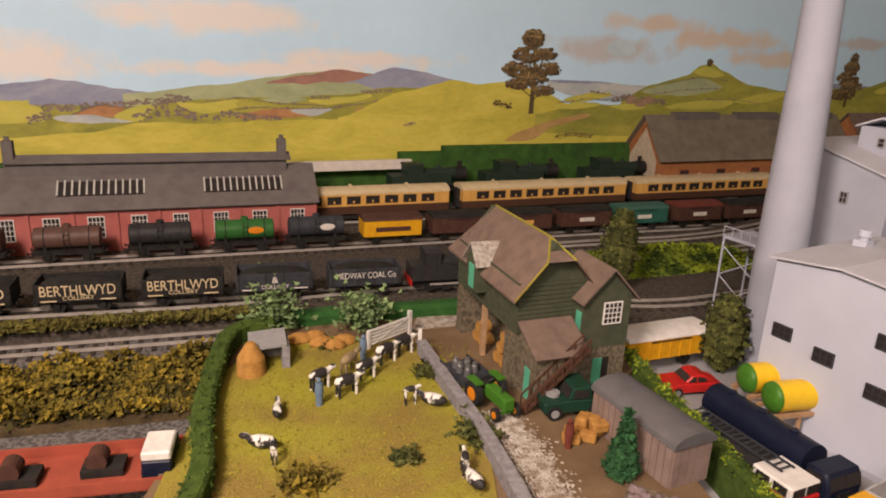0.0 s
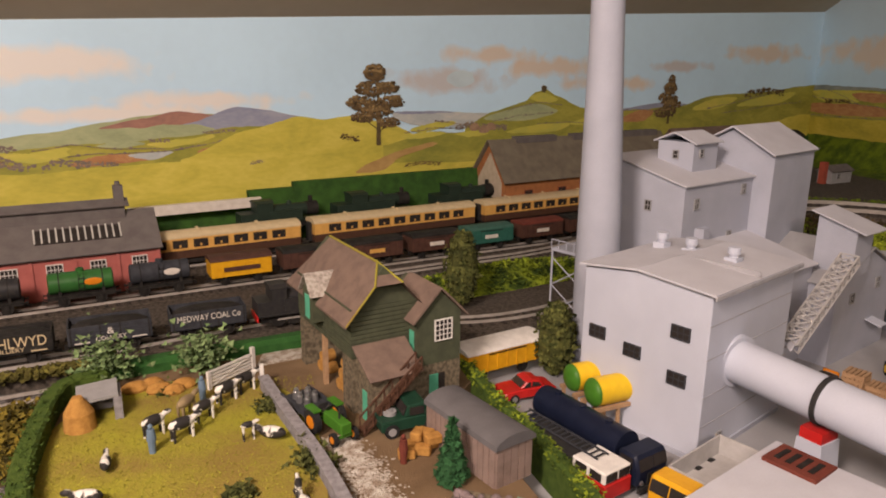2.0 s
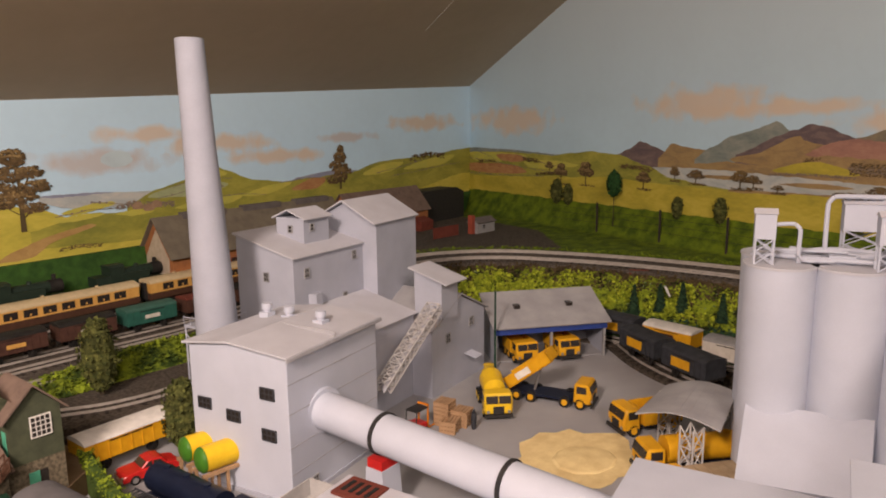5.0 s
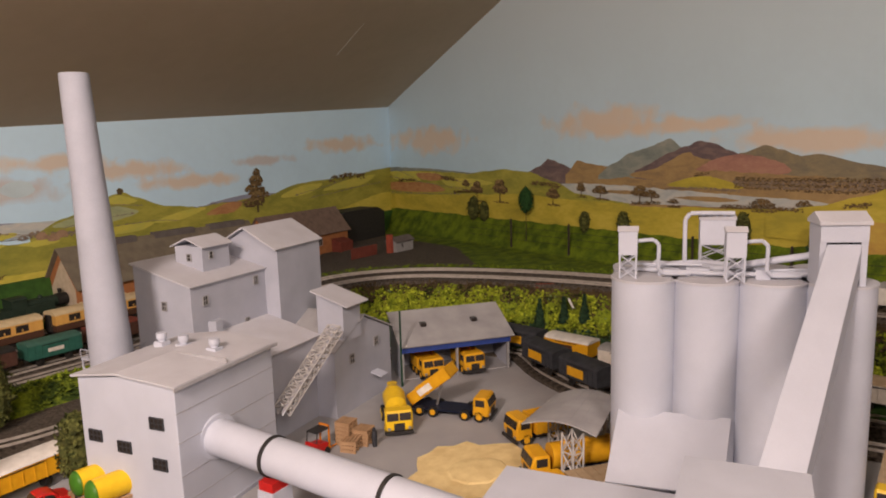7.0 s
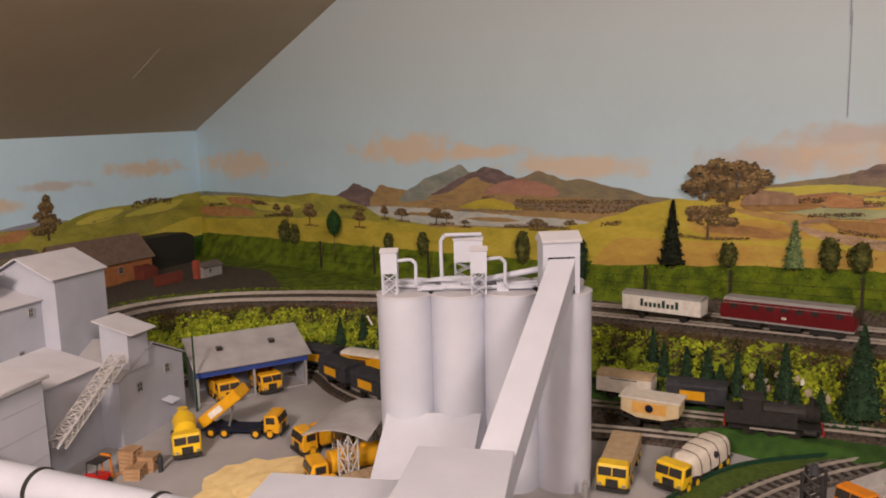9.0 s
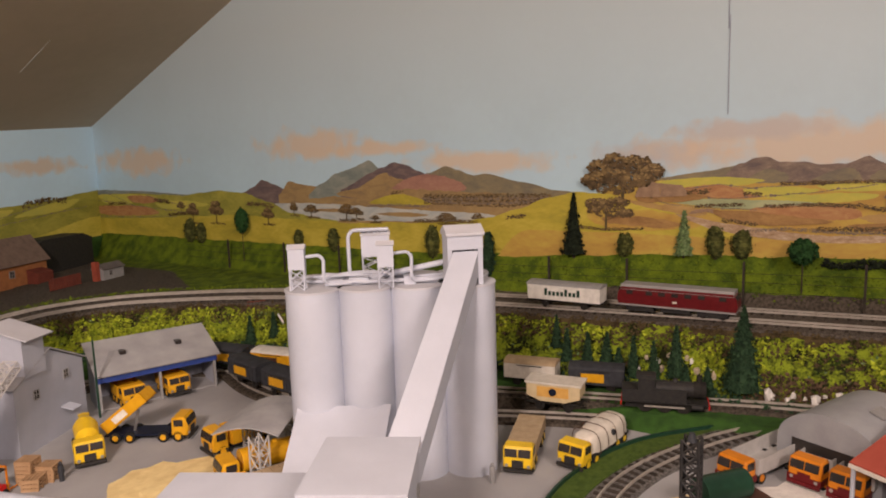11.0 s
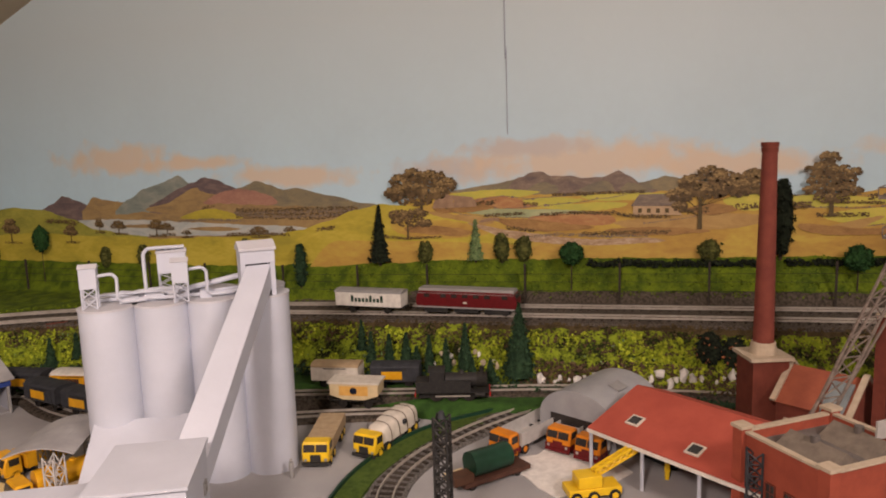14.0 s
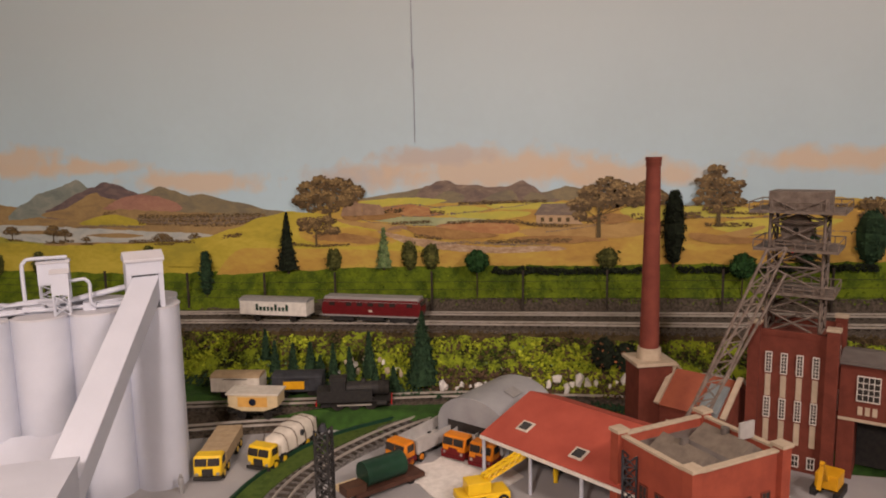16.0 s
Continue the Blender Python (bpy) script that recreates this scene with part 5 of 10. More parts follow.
def lattice(s, a, b, wide, up, n, r=0.0006):
    """Four chords with diagonal bracing between two points; wide and up are half sizes."""
    a, b = Vector(a), Vector(b)
    d = (b - a).normalized()
    sx = d.cross(Vector((0, 0, 1)))
    sx = Vector((1, 0, 0)) if sx.length < 0.01 else sx.normalized()
    sy = sx.cross(d)
    cs = [sx * wide * i + sy * up * j for i, j in ((1, 1), (-1, 1), (-1, -1), (1, -1))]
    for c in cs:
        s.tube(a + c, b + c, r, seg=5)
    for k in range(n):
        p, q = a + (b - a) * k / n, a + (b - a) * (k + 1) / n
        for i in range(4):
            c0, c1 = cs[i], cs[(i + 1) % 4]
            s.tube(p + c0, q + c1, r * 0.7, seg=4)
            s.tube(p + c1, q + c0, r * 0.7, seg=4)
            s.tube(p + c0, p + c1, r * 0.7, seg=4)


# white kiln house with the tall chimney
kiln = thing("kiln_house", pose(0.847, 0.411, 0, 0, 0, 29), "tall white card kiln house with small dark windows", "factory")
UW, VW, HW = 0.131, 0.112, 0.134
part("wall", Shape().prism([(0, 0), (VW, 0), (VW, HW - 0.004), (VW * 0.55, HW + 0.0015), (0, HW - 0.002)], "x", 0, UW), WHITE, kiln, bevel=0.0006)
part("roof", Shape().sheet([(-0.004, -0.004, HW - 0.002), (UW + 0.004, -0.004, HW - 0.002), (UW + 0.004, VW * 0.55, HW + 0.003), (-0.004, VW * 0.55, HW + 0.003)], 0.0018).sheet([(-0.004, VW * 0.55, HW + 0.003), (UW + 0.004, VW * 0.55, HW + 0.003), (UW + 0.004, VW + 0.004, HW - 0.004), (-0.004, VW + 0.004, HW - 0.004)], 0.0018), ROOFW, kiln)
part("roof_fascia", Shape().box(-0.0045, -0.0048, HW - 0.0045, UW + 0.0045, -0.004, HW - 0.0015), SEAMG, kiln)
for y in (0.097, 0.069, 0.031):
    vent = part("roof_vent", Shape().cbox(0.086, y, HW - 0.002, 0.011, 0.011, 0.007), WHITE, kiln)
    part("cowl", Shape().tube((0.086, y, HW + 0.005), (0.086, y, HW + 0.008), 0.0036).tube((0.086, y, HW + 0.008), (0.086, y, HW + 0.0135), 0.0052, 0.005), WHITE, vent)
part("roof_seam", Shape().box(0.062, -0.003, HW + 0.0003, 0.0626, VW * 0.5, HW + 0.0046), SEAMG, kiln)
for v, z in ((0.022, 0.093), (0.022, 0.056), (0.062, 0.066), (0.096, 0.072)):
    window(kiln, at(-0.0003, v, z, LEFT), 0.014, 0.009, (3, 2), DKWAG)
window(kiln, at(0.03, -0.0003, 0.008), 0.006, 0.007, (2, 2))
for z in (0.028, 0.052, 0.082, 0.108):
    part("panel_joint", Shape().box(-0.0003, -0.0003, z, UW, 0.0, z + 0.0005), SEAMG, kiln)
part("plinth", Shape().box(-0.0015, -0.0015, 0, UW + 0.001, VW, 0.004), GREYW, kiln)

chim = thing("kiln_chimney", pose(0.842, 0.588, 0), "tall tapering pale grey factory chimney", "chimney")
prof = [(0.0, 0.0225), (0.1, 0.0215), (0.2, 0.0185), (0.3, 0.0155), (0.401, 0.0134)]
s = Shape().add([(-0.024 * z + r * math.cos(math.pi * i / 14), 0.01 * z + r * math.sin(math.pi * i / 14), z) for z, r in prof for i in range(28)],
                [(28 * j + i, 28 * j + (i + 1) % 28, 28 * j + 28 + (i + 1) % 28, 28 * j + 28 + i) for j in range(4) for i in range(28)])
part("shaft", s, GREYW, chim, smooth=True)
part("rim", Shape().tube((-0.0096, 0.004, 0.401), (-0.0096, 0.004, 0.4015), 0.0132, 0.0122, 28), GREYW, chim)
gal = thing("access_platform", pose(0.861, 0.66, 0, 0, 0, 29), "grey access platform with railings and lattice legs", "platform")
part("deck", Shape().box(-0.025, -0.02, 0.098, 0.02, 0.03, 0.101), GREYW, gal)
s = Shape()
for x, y in ((-0.024, -0.019), (0.019, -0.019), (-0.024, 0.029), (0.019, 0.029)):
    s.tube((x, y, 0.0), (x, y, 0.098), 0.0012, seg=5)
for z in (0.0, 0.03, 0.06):
    s.tube((-0.024, -0.019, z), (-0.024, 0.029, z + 0.03), 0.0007, seg=4).tube((-0.024, 0.029, z), (-0.024, -0.019, z + 0.03), 0.0007, seg=4).tube((-0.024, -0.019, z + 0.03), (0.019, -0.019, z), 0.0007, seg=4)
part("leg_frame", s, GREYW, gal)
s = Shape()
for i in range(6):
    x = -0.025 + 0.009 * i
    s.tube((x, -0.02, 0.101), (x, -0.02, 0.11), 0.0005, seg=4)
    s.tube((-0.025, -0.02 + 0.01 * i, 0.101), (-0.025, -0.02 + 0.01 * i, 0.11), 0.0005, seg=4)
s.tube((-0.025, -0.02, 0.11), (0.02, -0.02, 0.11), 0.0006, seg=4).tube((-0.025, -0.02, 0.11), (-0.025, 0.03, 0.11), 0.0006, seg=4)
part("railing", s, GREYW, gal)

pipe = thing("rotary_kiln_tube", Matrix.Identity(4), "long white rotary kiln tube with dark ring bands", "kiln")
pa, pb = Vector((0.885, 0.437, 0.071)), Vector((0.985, 0.155, 0.06))
part("tube", Shape().tube(pa, pb, 0.0165, seg=32), WHITE, pipe, smooth=True)
part("collar", Shape().tube(pa + (pb - pa) * 0.005, pa + (pb - pa) * 0.025, 0.0205, seg=32), WHITE, pipe, smooth=True)
for k in (0.25, 0.66):
    p = pa + (pb - pa) * k
    part("ring_band", Shape().tube(p, p + (pb - pa) * 0.012, 0.0178, seg=32), BLACK, pipe, smooth=True)
for k, c in ((0.25, REDP), (0.66, GREYW)):
    p = pa + (pb - pa) * k
    pier = thing("kiln_pier", pose(p.x, p.y, 0, 0, 0, -70), "white concrete pier under the kiln tube", "pier", "kiln piers")
    part("block", Shape().prism([(-0.012, 0), (0.012, 0), (0.009, 0.04), (-0.009, 0.04)], "y", -0.011, 0.011), WHITE, pier)
    part("saddle", Shape().cbox(0, 0, 0.04, 0.016, 0.02, 0.008), c, pier)

# grey works blocks
works = thing("works_block", pose(0.922, 0.586, 0, 0, 0, 26), "grey card works block with a stepped roof tower", "factory")
part("wall", Shape().prism([(0, 0), (0.085, 0), (0.085, 0.198), (0, 0.178)], "x", 0, 0.135), GREYW, works)
part("roof", Shape().sheet([(-0.003, -0.003, 0.1775), (0.136, -0.003, 0.1775), (0.136, 0.088, 0.1995), (-0.003, 0.088, 0.1995)], 0.0016), ROOFW, works)
tower = part("roof_tower", Shape().box(0.045, 0.024, 0.17, 0.088, 0.066, 0.2145), GREYW, works)
part("roof", Shape().sheet([(0.042, 0.02, 0.213), (0.091, 0.02, 0.213), (0.091, 0.046, 0.223), (0.042, 0.046, 0.223)], 0.0015).sheet([(0.042, 0.046, 0.223), (0.091, 0.046, 0.223), (0.091, 0.07, 0.213), (0.042, 0.07, 0.213)], 0.0015), ROOFW, tower)
window(works, at(0.058, 0.0237, 0.2), 0.005, 0.007, (1, 2))
window(works, at(0.0447, 0.044, 0.198, LEFT), 0.005, 0.007, (1, 2))
for x, z in ((0.02, 0.155), (0.103, 0.162), (0.084, 0.115)):
    window(works, at(x, -0.0003, z), 0.006, 0.009, (2, 2))
window(works, at(-0.0003, 0.04, 0.15, LEFT), 0.006, 0.009, (2, 2))
part("bay", Shape().prism([(0.022, 0), (0.04, 0), (0.036, -0.008), (0.026, -0.008)], "z", 0.085, 0.135), GREYW, works)
works2 = thing("works_block", pose(1.08, 0.642, 0.004, 0, 0, 28), "tall grey card works block with a gabled pale roof", "factory")
part("wall", gable_walls(-0.045, 0.045, 0, 0.09, 0.198, 0.222, "x"), GREYW, works2)
gable_roof(works2, -0.05, 0.045, 0, 0.09, 0.199, 0.2235, ROOFW, 0.003)
window(works2, at(0.0453, 0.035, 0.165, RIGHT), 0.008, 0.01, (2, 2))
window(works2, at(0.0453, 0.06, 0.1, RIGHT), 0.008, 0.01, (2, 2))
works3 = thing("works_block", pose(1.07, 0.546, 0, 0, 0, 25), "gabled grey mill building with a conveyor housing", "factory")
part("wall", gable_walls(0, 0.125, 0, 0.11, 0.083, 0.112, "y"), GREYW, works3)
gable_roof(works3, 0, 0.125, 0, 0.11, 0.084, 0.1135, ROOFG, 0.004, axis="y")
part("conveyor_house", Shape().prism([(-0.004, 0.09), (0.034, 0.09), (0.034, 0.148), (-0.004, 0.137)], "x", 0.016, 0.052), GREYW, works3)
part("conveyor_roof", Shape().sheet([(0.011, -0.014, 0.135), (0.057, -0.014, 0.135), (0.057, 0.04, 0.151), (0.011, 0.04, 0.151)], 0.0015), ROOFW, works3)
for x, z in ((0.035, 0.06), (0.09, 0.068)):
    window(works3, at(x, -0.0003, z), 0.008, 0.01, (2, 2))
part("door_hood", Shape().sheet([(0.075, -0.016, 0.03), (0.092, -0.016, 0.03), (0.092, 0, 0.034), (0.075, 0, 0.034)], 0.0012), WHITE, works3)
annex = thing("works_annexe", pose(0.985, 0.535, 0, 0, 0, 26), "low grey annexe with a sloping pale roof", "factory")
part("wall", Shape().prism([(0, 0), (0.1, 0), (0.1, 0.125), (0, 0.1)], "x", 0, 0.085), GREYW, annex)
part("roof", Shape().sheet([(-0.002, -0.004, 0.0995), (0.088, -0.004, 0.0995), (0.088, 0.1, 0.1255), (-0.002, 0.1, 0.1255)], 0.0015), ROOFW, annex)
conv = thing("lattice_conveyor", Matrix.Identity(4), "grey lattice conveyor boom sloping down from the mill", "conveyor")
s = Shape()
lattice(s, (1.066, 0.532, 0.116), (0.972, 0.483, 0.055), 0.008, 0.005, 12, 0.0009)
part("boom", s, SILVERG, conv)
part("belt", Shape().sheet([(1.064, 0.525, 0.114), (1.07, 0.537, 0.114), (0.975, 0.488, 0.053), (0.97, 0.476, 0.053)], 0.0012), ROOFW, conv)

# garage with a blue lintel
gar = thing("lorry_garage", pose(1.202, 0.6, 0, 0, 0, -21), "open grey lorry garage with a blue lintel", "garage")
GL, GD = 0.16, 0.066
part("back_wall", Shape().box(0, GD - 0.003, 0, GL, GD, 0.078), GREYW, gar)
part("side_wall", Shape().prism([(0.004, 0), (GD - 0.003, 0), (GD - 0.003, 0.076), (0.004, 0.05)], "x", 0, 0.003), GREYW, gar)
part("side_wall", Shape().prism([(0.004, 0), (GD - 0.003, 0), (GD - 0.003, 0.076), (0.004, 0.05)], "x", GL - 0.003, GL), GREYW, gar)
for x in (0.0015, GL / 2, GL - 0.0035):
    part("post", Shape().box(x - 0.0015, 0, 0, x + 0.0015, 0.004, 0.045), GREYP, gar)
part("lintel", Shape().box(0, -0.001, 0.04, GL, 0.002, 0.05), BLUEP, gar, "blue lintel beam")
part("roof", Shape().sheet([(-0.004, -0.006, 0.049), (GL + 0.004, -0.006, 0.049), (GL + 0.004, GD + 0.003, 0.081), (-0.004, GD + 0.003, 0.081)], 0.002), ROOFG, gar)
for x in (0.036, 0.112):
    part("skylight", Shape().box(x, 0.028, 0.0668, x + 0.008, 0.038, 0.072), DARKWIN, gar)
part("floor_slab", Shape().box(0.003, 0.004, 0.0005, GL - 0.003, GD - 0.003, 0.002), YARD, gar)
mast = thing("yard_mast", pose(1.192, 0.586, 0), "slim green lamp mast beside the garage", "mast")
part("pole", Shape().tube((0, 0, 0), (0, 0, 0.105), 0.0016, 0.0012, 8), DKGP, mast)

# silos
silos = thing("silo_group", Matrix.Identity(4), "cluster of tall white cement silos with rooftop pipework", "silo")
c0 = Vector((1.206, 0.211, 0))
du, dv = Vector((0.595, -0.804, 0)) * 0.0525, Vector((0.804, 0.595, 0)) * 0.05
HS = 0.2
for j in range(2):
    for i in range(4):
        p = c0 + du * i + dv * j
        silo = part("silo", Shape().tube(p, p + Vector((0, 0, HS)), 0.0282, seg=40), WHITE, silos, smooth=True)
        part("cap", Shape().tube(p + Vector((0, 0, HS)), p + Vector((0, 0, HS + 0.002)), 0.029, seg=40), ROOFW, silo)
qd = du.to_track_quat("X", "Z").to_matrix().to_4x4()
SF = Matrix.Translation(c0 + Vector((0, 0, HS + 0.002))) @ qd          # x along the front row, y to the rear row


def frame_box(x, y, leg, sx, sy, sz, name="filter_box"):
    s = Shape()
    for a in (-1, 1):
        for b in (-1, 1):
            s.tube(SF @ Vector((x + a * sx / 2, y + b * sy / 2, 0)), SF @ Vector((x + a * sx / 2, y + b * sy / 2, leg)), 0.0009, seg=5)
        n = 2
        for k in range(n):
            z0, z1 = leg * k / n, leg * (k + 1) / n
            s.tube(SF @ Vector((x - sx / 2, y + a * sy / 2, z0)), SF @ Vector((x + sx / 2, y + a * sy / 2, z1)), 0.0006, seg=4)
            s.tube(SF @ Vector((x + sx / 2, y + a * sy / 2, z0)), SF @ Vector((x - sx / 2, y + a * sy / 2, z1)), 0.0006, seg=4)
            s.tube(SF @ Vector((x + a * sx / 2, y - sy / 2, z0)), SF @ Vector((x + a * sx / 2, y + sy / 2, z1)), 0.0006, seg=4)
    root = part(name, Shape().box(x - sx / 2 - 0.001, y - sy / 2 - 0.001, leg, x + sx / 2 + 0.001, y + sy / 2 + 0.001, leg + sz, SF), WHITE, silos)
    part("lattice_frame", s, WHITE, root)
    part("lid", Shape().prism([(y - sy / 2 - 0.002, leg + sz), (y + sy / 2 + 0.002, leg + sz), (y, leg + sz + 0.004)], "x", x - sx / 2 - 0.002, x + sx / 2 + 0.002, SF), ROOFW, root)


def bent_pipe(pts, r, material=WHITE, name="pipe"):
    line = smooth_line([SF @ Vector(p) for p in pts], 0.004)
    s = Shape()
    for a, b in zip(line, line[1:]):
        s.tube(a, b, r, seg=8, cap=False)
    part(name, s, material, silos, smooth=True)


frame_box(-0.014, -0.006, 0.021, 0.014, 0.013, 0.021)
frame_box(0.074, -0.012, 0.021, 0.014, 0.013, 0.022)
frame_box(0.064, 0.04, 0.024, 0.028, 0.014, 0.023)
for x in (-0.006, 0.082):
    bent_pipe([(x, -0.008, 0.033), (x + 0.014, -0.008, 0.034), (x + 0.018, -0.008, 0.03), (x + 0.018, -0.008, 0.008), (x + 0.022, -0.006, 0.004), (x + 0.045, -0.004, 0.004)], 0.0017)
bent_pipe([(0.036, 0.03, 0.002), (0.036, 0.03, 0.048), (0.04, 0.03, 0.053), (0.078, 0.034, 0.053)], 0.002)
for i in range(5):
    part("roof_fan", Shape().cbox(0.052 + 0.006 * i, 0.04, 0.0475, 0.0028, 0.008, 0.0045, SF), WHITE, silos)
bent_pipe([(-0.01, 0.02, 0.003), (0.05, 0.0, 0.004), (0.1, 0.0, 0.004), (0.16, 0.01, 0.004)], 0.002)
bent_pipe([(0.01, 0.034, 0.006), (0.034, 0.02, 0.006), (0.066, 0.018, 0.005)], 0.003)
bent_pipe([(-0.02, 0.012, 0.009), (0.02, 0.012, 0.009), (0.05, 0.012, 0.009)], 0.0012, name="handrail")
bent_pipe([(0.095, 0.012, 0.004), (0.13, 0.012, 0.006), (0.16, 0.016, 0.004)], 0.0016)
bent_pipe([(0.0, 0.03, 0.003), (0.05, 0.03, 0.008), (0.1, 0.02, 0.004)], 0.0025)
part("screw_conveyor", Shape().tube(SF @ Vector((0.06, 0.01, 0.006)), SF @ Vector((0.14, 0.0, 0.022)), 0.003, seg=10), WHITE, silos)
for a, b, c, d, h in ((0.012, 0.002, 0.03, 0.012, 0.006), (0.036, 0.004, 0.056, 0.014, 0.007), (0.092, -0.004, 0.104, 0.012, 0.008), (0.112, 0.0, 0.126, 0.014, 0.005)):
    part("hatch_cover", Shape().box(a, b, 0, c, d, h, SF), WHITE, silos)
part("catwalk", Shape().box(-0.022, 0.024, 0.001, 0.15, 0.03, 0.0026, SF), WHITE, silos)
elev = thing("elevator_head", Matrix.Translation((1.287, 0.082, HS + 0.002)) @ pose(0, 0, 0, 0, 0, -47), "white card elevator head house on the silos", "elevator")
part("leg", Shape().box(-0.018, -0.012, -0.0, -0.013, 0.012, 0.036), WHITE, elev)
part("leg", Shape().box(0.013, -0.012, 0.0, 0.018, 0.012, 0.036), WHITE, elev)
part("head", Shape().box(-0.018, -0.013, 0.036, 0.018, 0.013, 0.051), WHITE, elev)
part("head_roof", Shape().prism([(-0.015, 0.05), (0.015, 0.05), (0.015, 0.053), (0.0, 0.06), (-0.015, 0.053)], "x", -0.0195, 0.0195), ROOFW, elev)
part("recess", Shape().box(-0.013, 0.004, 0.0, 0.013, 0.006, 0.036), DARKWIN, elev)
top, low = Vector((1.280, 0.074, 0.236)), Vector((1.082, 0.026, 0.10))
way = (low - top)
sd = Vector((0.68, -0.73, 0)).normalized()
w0, w1, th = 0.0128, 0.0148, Vector((0, 0, 0.024))
gallery = thing("conveyor_gallery", Matrix.Identity(4), "white enclosed conveyor gallery rising to the silos", "conveyor")
part("deck", Shape().sheet([top - sd * w0, top + sd * w0, low + sd * w1, low - sd * w1], 0.0015), WHITE, gallery)
lip = Vector((0, 0, 0.0016))
for sg in (-1, 1):
    i0, i1 = sg * (w0 - 0.0012), sg * (w1 - 0.0012)
    part("side_panel", Shape().add([top + sd * i0 - lip, low + sd * i1 - lip, low + sd * i1 - th, top + sd * i0 - th, top + sd * sg * w0 - lip, low + sd * sg * w1 - lip, low + sd * sg * w1 - th, top + sd * sg * w0 - th], [(0, 1, 2, 3), (7, 6, 5, 4), (0, 4, 5, 1), (1, 5, 6, 2), (2, 6, 7, 3), (3, 7, 4, 0)]), WHITE, gallery)
part("floor_panel", Shape().sheet([top - sd * (w0 - 0.0015) - th, top + sd * (w0 - 0.0015) - th, low + sd * (w1 - 0.0015) - th, low - sd * (w1 - 0.0015) - th], -0.0015), WHITE, gallery)
mill = thing("silo_feed_house", pose(1.09, 0.0115, 0, 0, 0, 118), "white card feed house at the foot of the conveyor", "factory")
part("wall", Shape().box(-0.002, 0.002, 0, 0.064, 0.085, 0.125), WHITE, mill)
part("roof", Shape().box(-0.004, 0, 0.125, 0.067, 0.088, 0.1275), WHITE, mill)
window(mill, at(-0.0023, 0.02, 0.09, LEFT), 0.008, 0.008, (2, 2))
mill2 = thing("packing_house", pose(1.035, 0.085, 0, 0, 0, 118), "low white flat-roofed packing house", "factory")
part("wall", Shape().box(-0.018, -0.035, 0, 0.10, 0.09, 0.086), WHITE, mill2)
part("roof", Shape().box(-0.02, -0.037, 0.086, 0.103, 0.092, 0.088), WHITE, mill2)
cool = thing("cooler_house", pose(0.882, 0.372, 0, 0, 0, -65.2), "pale flat-roofed cooler house with a rusty vent panel", "factory")
part("wall", Shape().box(0.003, -0.115, 0, 0.195, -0.003, 0.032), GREYW, cool)
part("roof", Shape().sheet([(0, -0.118, 0.031), (0.198, -0.118, 0.031), (0.198, 0, 0.035), (0, 0, 0.035)], 0.002), ROOFW, cool)
vp = part("vent_panel", Shape().box(0.006, -0.03, 0.0325, 0.042, -0.002, 0.0385), BRICKD, cool, "rusty brown vent panel")
for k in range(4):
    part("vent_slot", Shape().box(0.011 + 0.0075 * k, -0.024, 0.0385, 0.0145 + 0.0075 * k, -0.008, 0.0392), SOOT, vp)
skirt = Shape().sheet([(1.118, 0.182, 0.045), (1.168, 0.107, 0.045), (1.23, 0.137, 0.082), (1.18, 0.217, 0.082)], 0.0018)
sk = thing("loading_canopy", Matrix.Identity(4), "sloping white loading canopy against the silos", "canopy")
part("sheet", skirt, WHITE, sk)
for p in ((1.134, 0.163, 0), (1.174, 0.1, 0)):
    part("post", Shape().tube(p, (p[0], p[1], 0.046), 0.0013, seg=6), GREYP, sk)
cnp = thing("tanker_canopy", Matrix.Identity(4), "curved grey loading canopy on lattice legs", "canopy")
s = Shape()
ring = [(1.125, 0.29), (1.17, 0.325), (1.215, 0.325), (1.235, 0.285), (1.2, 0.235), (1.15, 0.225)]
rows = 8
A0, A1, B1, B0 = Vector((1.135, 0.297, 0.054)), Vector((1.22, 0.332, 0.052)), Vector((1.243, 0.268, 0.06)), Vector((1.155, 0.222, 0.06))
for i in range(rows):
    t0, t1 = i / rows, (i + 1) / rows
    z0, z1 = 0.008 * math.sin(math.pi * t0), 0.008 * math.sin(math.pi * t1)
    q = [A0.lerp(B0, t0) + Vector((0, 0, z0)), A0.lerp(B0, t1) + Vector((0, 0, z1)), A1.lerp(B1, t1) + Vector((0, 0, z1)), A1.lerp(B1, t0) + Vector((0, 0, z0))]
    part("curved_sheet", Shape().sheet(q, 0.0012), ROOFG, cnp)
for p in ((1.155, 0.25), (1.205, 0.315), (1.228, 0.272)):
    s = Shape()
    lattice(s, (p[0], p[1], 0), (p[0], p[1], 0.055), 0.007, 0.007, 3, 0.001)
    part("lattice_leg", s, SILVERG, cnp)
s = Shape()
for i in range(26):
    a = 2 * math.pi * i / 26
    k = 1 + 0.3 * noise.noise(Vector((2.5 * math.cos(a), 2.5 * math.sin(a), 6)))
    s.v.append(Vector((1.105 + 0.062 * k * math.cos(a), 0.34 + 0.058 * k * math.sin(a), 0.0008)))
s.f.append(list(range(26)))
s.ball((1.11, 0.335, 0.0), 0.035, 0.03, 0.004)
solid("sand_patch", s, SAND, "spread of spilt pale yellow sand on the yard", "sand")

